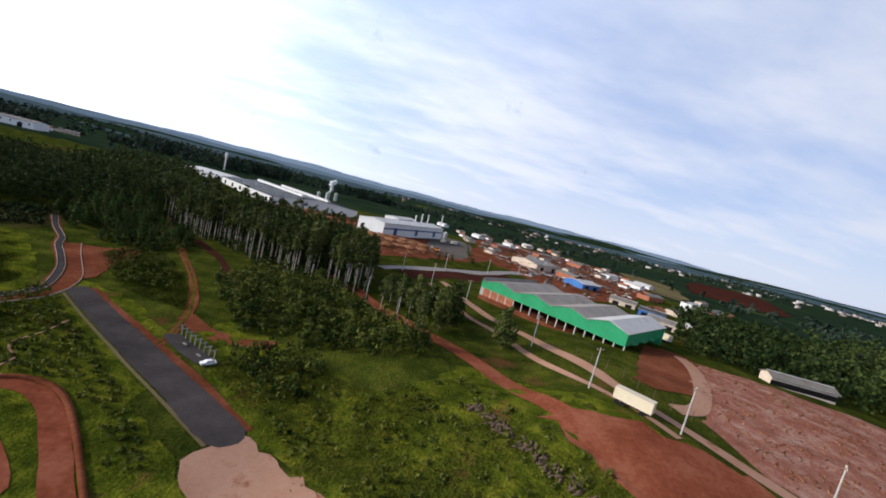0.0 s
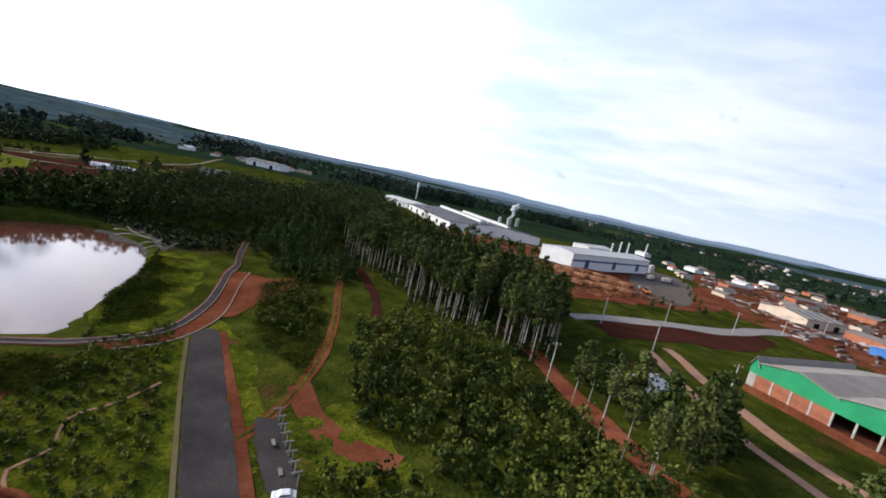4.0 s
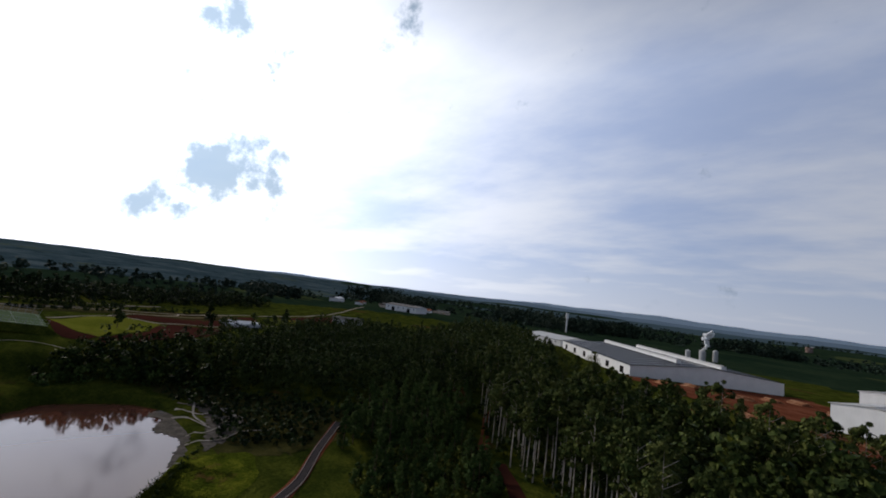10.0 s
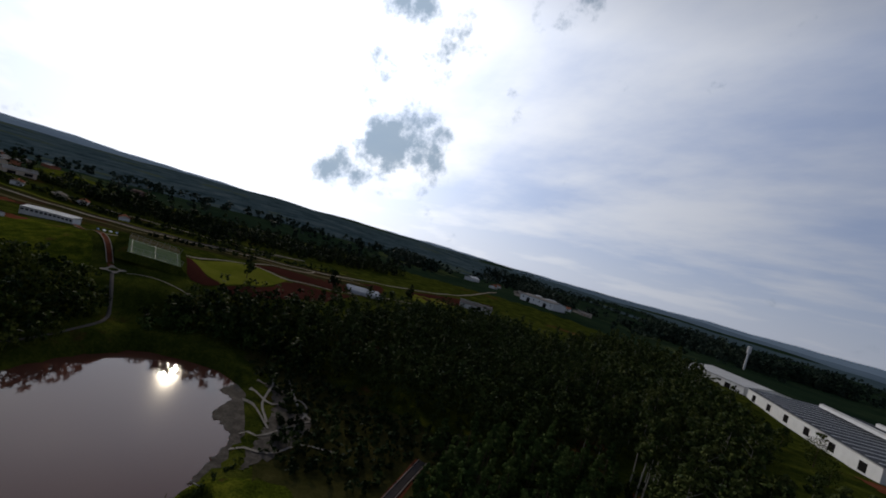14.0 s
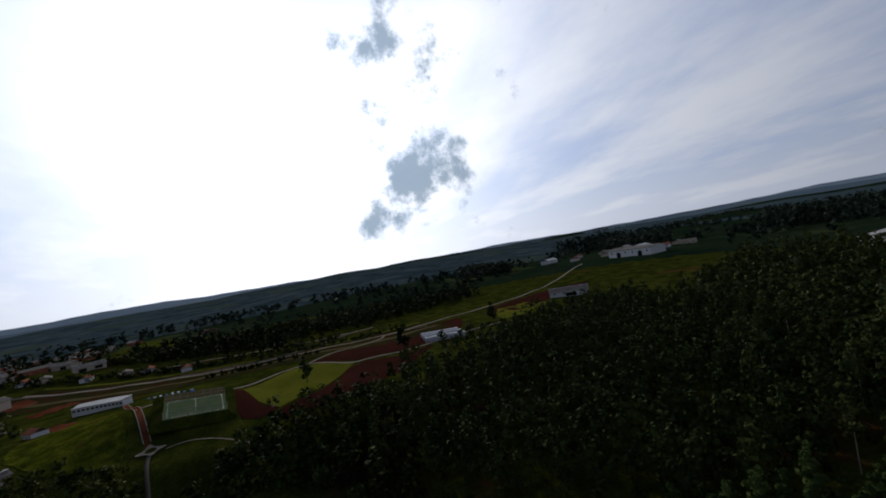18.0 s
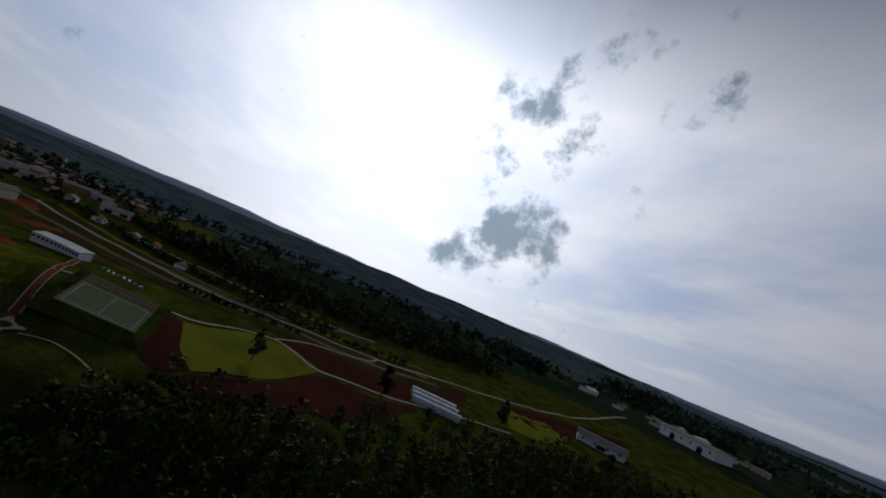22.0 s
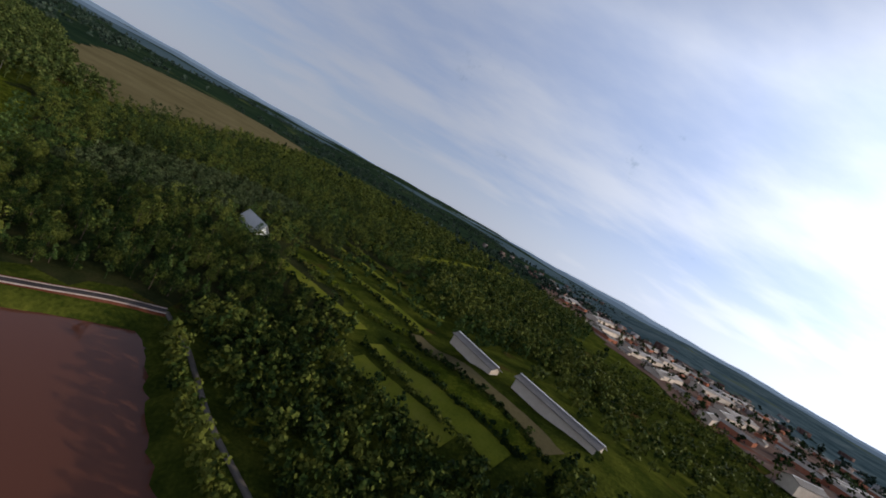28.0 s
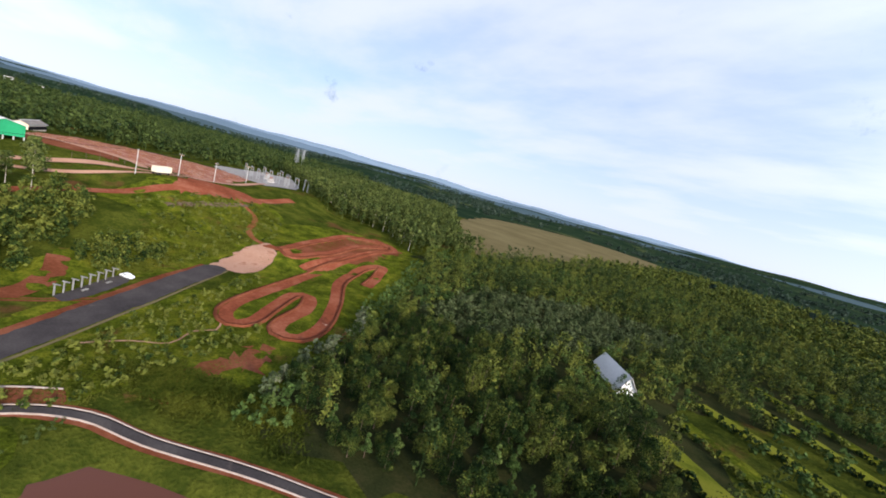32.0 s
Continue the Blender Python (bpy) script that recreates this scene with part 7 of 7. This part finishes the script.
# ---------------------------------------------------------------- western fields
def build_court():
    t = thing("sports_court", -226.0, 132, None, 10, "fenced green sports court with white lines", "sports court")
    z = gz(-227.5, 131)
    sx, sy = (gz(-219, 131) - gz(-236, 131)) / 17, (gz(-227.5, 139) - gz(-227.5, 123)) / 16
    up = Vector((-sx, -sy, 1)).normalized()
    ahead = Vector((0, 1, sy)).normalized()
    side = ahead.cross(up)
    t.matrix_basis = Matrix.Translation((-225.5, 132, z + 0.1)) @ Matrix((side, ahead, up)).transposed().to_4x4() @ Matrix.Rotation(radians(8), 4, "Z") @ Matrix.Scale(0.98, 4)
    bm = bmesh.new()
    box(bm, -5.2, -8, -0.05, 5.2, 8, 0.1)
    part("surface", bm, M["turf"], t)
    bm = bmesh.new()
    lo = [bm.verts.new(p) for p in ((-12.5, -11, -1.6), (8.5, -11, -1.6), (8.5, 11, -1.6), (-12.5, 11, -1.6))]
    hi = [bm.verts.new(p) for p in ((-9.6, -8.2, -0.06), (5.4, -8.2, -0.06), (5.4, 8.2, -0.06), (-9.6, 8.2, -0.06))]
    bm.faces.new(hi)
    for i in range(4):
        bm.faces.new((lo[i], lo[(i + 1) % 4], hi[(i + 1) % 4], hi[i]))
    part("embankment", bm, M["grass"], t, "grassed earth bank")
    for b in ((-4.6, -7.1, 4.6, -7.0), (-4.6, 7.0, 4.6, 7.1), (-4.6, -7.0, -4.5, 7.0), (4.5, -7.0, 4.6, 7.0), (-4.5, -0.05, 4.5, 0.05)):
        bm = bmesh.new()
        box(bm, b[0], b[1], 0.1, b[2], b[3], 0.12)
        part("line", bm, M["roof_pale"], t)
    for k in range(9):
        for s in (-5.1, 5.1):
            bm = bmesh.new()
            rod(bm, (s, -8 + 2 * k, -0.2), (s, -8 + 2 * k, 2.2), 0.05, None, 6)
            part("fence_post", bm, M["steel"], t)
    for s in (-5.1, 5.1):
        for z0 in (1.1, 2.2):
            bm = bmesh.new()
            rod(bm, (s, -8, z0), (s, 8, z0), 0.03, None, 4)
            part("rail", bm, M["steel"], t)
    bm = bmesh.new()
    box(bm, -9.5, -8, -0.05, -5.4, 8, 0.06)
    part("apron", bm, M["dry_grass"], t, "dry tan strip beside the court")


build_court()


def greenhouse(x, y, turn, length):
    t = thing("greenhouse", x, y, None, turn, "low white plastic-film greenhouse tunnel", "greenhouse", "greenhouses")
    bm = bmesh.new()
    n = 10
    prof = [(2.4 * math.cos(math.pi * i / n), 2.0 * math.sin(math.pi * i / n)) for i in range(n + 1)]
    rows = [[bm.verts.new((s, a, b)) for a, b in prof] for s in (0, length)]
    for i in range(n):
        bm.faces.new((rows[0][i], rows[0][i + 1], rows[1][i + 1], rows[1][i]))
    for r in rows:
        bm.faces.new(r)
    part("cover", bm, M["film"], t)
    for k in range(5):
        bm = bmesh.new()
        for i in range(n):
            rod(bm, (length * k / 4, prof[i][0] * 1.02, prof[i][1] * 1.02), (length * k / 4, prof[i + 1][0] * 1.02, prof[i + 1][1] * 1.02), 0.06, None, 4)
        part("hoop", bm, M["steel"], t)


for k in range(3):
    greenhouse(-258 - 6.5 * k, 218 + 1.5 * k, 66, 18)


# ---------------------------------------------------------------- rough grass, shrubs and litter
def tufts(name, label, poly, n, size, mat, seed, gap=None):
    rnd = np.random.RandomState(seed)
    p = np.array(poly, float)
    lo, hi = p.min(0), p.max(0)
    q = rnd.uniform(lo, hi, (n * 4, 2))
    q = q[inside_distance(q[:, 0], q[:, 1], p) > 0.5]
    q = q[inside_distance(q[:, 0], q[:, 1], np.array(RUNWAY, float)) < -1.0]
    dense = np.sin(q[:, 0] / 4.1 + 0.8) * np.cos(q[:, 1] / 3.3) + 0.6 * np.sin((q[:, 0] + q[:, 1]) / 9.0) + 0.5 * rnd.randn(len(q))
    q = q[dense > -0.2]
    q = clear_of(q, [LAP, LAP2, LAP3, LAP4], 3.2)[:n]
    z = ground(q[:, 0], q[:, 1])
    k = 5
    c = np.repeat(np.column_stack([q, z]), k, 0)
    c[:, :2] += rnd.randn(len(c), 2) * size * 1.1
    a = rnd.uniform(0, 6.283, len(c))
    h = size * rnd.uniform(0.25, 0.7, len(c))
    w = size * 0.22
    d = np.stack([np.cos(a), np.sin(a), 0 * a], -1)
    lean = rnd.randn(len(c), 3) * size * 0.8
    lean[:, 2] = 0
    v = np.stack([c - d * w, c + d * w, c + lean + np.stack([0 * h, 0 * h, h], -1)], 1).reshape(-1, 3)
    ob = new(name, quick_mesh(name, v, np.arange(len(v)).reshape(-1, 3), M[mat]))
    tagged(ob, label, "grass", kind="stuff")


tufts("tall_grass", "rough tussocks of tall green grass", [(-75, 112), (-66, 112), (-40, 80), (-12, 52), (20, 34), (36, 20), (34, -20), (10, -32), (-45, 20), (-72, 60), (-76, 88), (-78, 100)], 19000, 0.45, "blade", 1)
tufts("tall_grass", "rough tussocks of tall meadow grass", [(-12, 96), (10, 78), (28, 84), (38, 66), (52, 30), (34, 26), (8, 38), (0, 52), (-12, 70), (-30, 92)], 11000, 0.55, "blade", 2)
tufts("tall_grass", "tussocks of grass on the pond dam", [(-82, 104), (-90, 108), (-104, 120), (-115, 136), (-122, 146), (-112, 152), (-96, 136), (-82, 117)], 8000, 0.5, "blade", 3)
tufts("reeds", "dark reeds beside the pond road", [(-66, 96), (-76, 92), (-100, 76), (-90, 72), (-70, 84)], 3000, 0.9, "grass", 4)
tufts("tall_grass", "tussocks between the dirt tracks", [(-78, 170), (-60, 150), (-46, 128), (-40, 112), (-62, 122), (-72, 135), (-84, 150)], 7000, 0.55, "blade", 5)
PALE = [tree_kit("flowering_shrub", "pale silver-leaved shrub at the wood's edge", "shrub", "pale shrubs", 90 + n, 3.2 + n, 0.5, 1.7 + 0.3 * n, 10, 18, 0.35, "leaf_pale", "bark", 0.1, 3, 0.2, "round") for n in range(2)]
RED_BUSH = tree_kit("red_shrub", "small shrub with dark red leaves", "shrub", "", 95, 3.0, 0.4, 1.5, 9, 18, 0.35, "leaf_red", "bark", 0.1, 3, 0.2, "round")
RED_BUSH.matrix_basis = pose(-67, 51.5, gz(-67, 51.5), 0, 0, 20)
for n, (x, y) in enumerate(((-69, 60), (-71, 57), (-68, 55), (-62, 44), (-53, 37), (-75, 66), (-66, 50), (-57, 41), (-79, 71), (-83, 75))):
    m = pose(x, y, gz(x, y), 0, 0, 50 * n)
    if n < 2:
        PALE[n].matrix_basis = m
    else:
        copy_thing(PALE[n % 2], m)


def litter(name, label, poly, n, mat, seed, size):
    """Slabs and offcuts lying about."""
    rnd = np.random.RandomState(seed)
    p = np.array(poly, float)
    q = rnd.uniform(p.min(0), p.max(0), (n * 3, 2))
    q = q[inside_distance(q[:, 0], q[:, 1], p) > 1][:n]
    z = ground(q[:, 0], q[:, 1]) + 0.3
    cube = np.array([(-1, -1, 0), (1, -1, 0), (1, 1, 0), (-1, 1, 0), (-1, -1, 1), (1, -1, 1), (1, 1, 1), (-1, 1, 1)], float)
    quads = np.array([(0, 1, 5, 4), (1, 2, 6, 5), (2, 3, 7, 6), (3, 0, 4, 7), (4, 5, 6, 7)])
    a = rnd.normal(0.6, 0.5, len(q))
    s = np.stack([rnd.uniform(0.6, 2.2, len(q)) * size, rnd.uniform(0.12, 0.4, len(q)) * size, rnd.uniform(0.1, 0.45, len(q)) * size], -1)
    c = cube[None] * s[:, None]
    x = c[..., 0] * np.cos(a)[:, None] - c[..., 1] * np.sin(a)[:, None] + q[:, :1]
    y = c[..., 0] * np.sin(a)[:, None] + c[..., 1] * np.cos(a)[:, None] + q[:, 1:]
    v = np.stack([x, y, c[..., 2] + z[:, None] - 0.25], -1).reshape(-1, 3)
    f = (quads[None] + 8 * np.arange(len(q))[:, None, None]).reshape(-1, 4)
    tagged(new(name, quick_mesh(name, v, f, M[mat])), label, "litter", kind="stuff")


_m = in_poly(np.random.RandomState(8), [(-75, 114), (-40, 80), (-20, 54), (-57, 60), (-70, 88), (-78, 100)], 240, 2.4)
_m = np.vstack([_m, in_poly(np.random.RandomState(9), [(-26, 90), (10, 78), (28, 84), (38, 66), (50, 34), (34, 26), (8, 40), (0, 54), (-10, 70)], 150, 3.0), in_poly(np.random.RandomState(10), [(-78, 168), (-62, 150), (-50, 128), (-64, 126), (-74, 138), (-84, 152)], 120, 2.5)])
_m = clear_of(_m, [LAP, LAP2, LAP4, np.array(RED_ROAD, float)], 4.0)
_m = _m[inside_distance(_m[:, 0], _m[:, 1], np.array(RUNWAY, float)) < -2]
wood("meadow_weeds", "low dark weeds and bushes scattered in the grass", _m, 61, 1.2, 0.9, 4, 8, 0.28, "leaf_mixed", 0.5)
litter("timber_waste", "pale timber offcuts strewn over the yard", [(98, 98), (112, 110), (168, 78), (158, 26), (118, 14), (76, 50), (80, 74)], 1500, "timber", 1, 0.5)
litter("shore_stones", "pale stones along the foot of the dam", [(-79, 99), (-84, 105), (-97, 120), (-109, 136), (-120, 145), (-128, 152), (-129, 150.5), (-121.5, 143.5), (-110.5, 134.5), (-98.5, 119), (-85.5, 104), (-81, 98)], 700, "gravel", 12, 0.28)
litter("brush_heap", "brown heap of dead brush beside the dirt road", [(24, 72), (28, 74), (36, 58), (46, 40), (43, 37), (33, 54)], 420, "bark", 7, 0.7)
litter("bark_waste", "loose logs and bark round the log piles", [(-6, 262), (0, 230), (24, 230), (60, 262), (40, 290), (12, 280)], 500, "timber", 2, 1.0)
litter("town_clutter", "stacked goods between the workshops", [(110, 250), (150, 230), (230, 300), (320, 420), (300, 560), (150, 520), (110, 400)], 500, "town_walls", 3, 2.5)


def build_loader(x, y, turn):
    t = thing("wheel_loader", x, y, None, turn, "orange wheel loader working in the log yard", "loader")
    bm = bmesh.new()
    box(bm, -2.2, -0.9, 0.7, 1.4, 0.9, 1.9)
    bmesh.ops.bevel(bm, geom=bm.edges[:], offset=0.12, segments=2)
    part("body", bm, M["orange_paint"], t)
    bm = bmesh.new()
    box(bm, -0.6, -0.7, 1.9, 0.8, 0.7, 3.1)
    part("cab", bm, M["glass"], t)
    bm = bmesh.new()
    for s in (-0.6, 0.6):
        rod(bm, (1.2, s, 1.6), (3.2, s, 2.4), 0.14, None, 6)
    part("boom", bm, M["orange_paint"], t)
    bm = bmesh.new()
    box(bm, 3.1, -1.3, 1.9, 4.0, 1.3, 2.9)
    part("grapple", bm, M["steel"], t)
    for a in (-1.3, 1.1):
        for s in (-1.0, 1.0):
            bm = bmesh.new()
            rod(bm, (a, s - 0.25, 0.7), (a, s + 0.25, 0.7), 0.7, None, 14)
            part("wheel", bm, M["rubber"], t)


build_loader(46, 262, 150)
FENCE = [(60, 96), (66, 84), (70, 72), (82, 56), (96, 38), (112, 20), (124, 8)]


def fence(points, gap, h, label):
    t = thing("fence", points[0][0], points[0][1], 0, 0, label, "fence")
    c = fine_line(points, gap, smooth=False)
    o = np.array(points[0])
    for x, y in c:
        bm = bmesh.new()
        g = gz(x, y)
        rod(bm, (x - o[0], y - o[1], g - 0.3), (x - o[0], y - o[1], g + h), 0.07, 0.06, 5)
        part("post", bm, M["bark"], t)
    for f in (0.4, 0.75):
        bm = bmesh.new()
        for (ax, ay), (bx, by) in zip(c, c[1:]):
            rod(bm, (ax - o[0], ay - o[1], gz(ax, ay) + h * f), (bx - o[0], by - o[1], gz(bx, by) + h * f), 0.014, None, 3)
        part("wire", bm, M["bark"], t)


fence(FENCE, 4.0, 2.4, "wooden post and wire fence along the log yard")
fence([(38, 62), (46, 46), (54, 32), (64, 10)], 3.0, 1.1, "wooden post and wire fence above the meadow")
plant(YOUNG, np.array([(97.7, 404.9), (91.8, 370.2), (86.1, 338.8), (78.7, 307.7), (74.2, 283.9), (70.5, 263.9), (69.1, 251.9), (44.0, 237.1), (49.7, 245.3), (53.7, 245.0)]), 21, 0.55, 0.8)
_hall_trees = np.array([(-128, 372), (-118, 352), (-104, 334), (-92, 322), (-84, 300), (-70, 292), (-60, 284), (-112, 318), (-98, 300), (-40, 262), (-30, 250), (-20, 243)], float)
plant(BROAD, _hall_trees, 9, 0.6, 0.9)
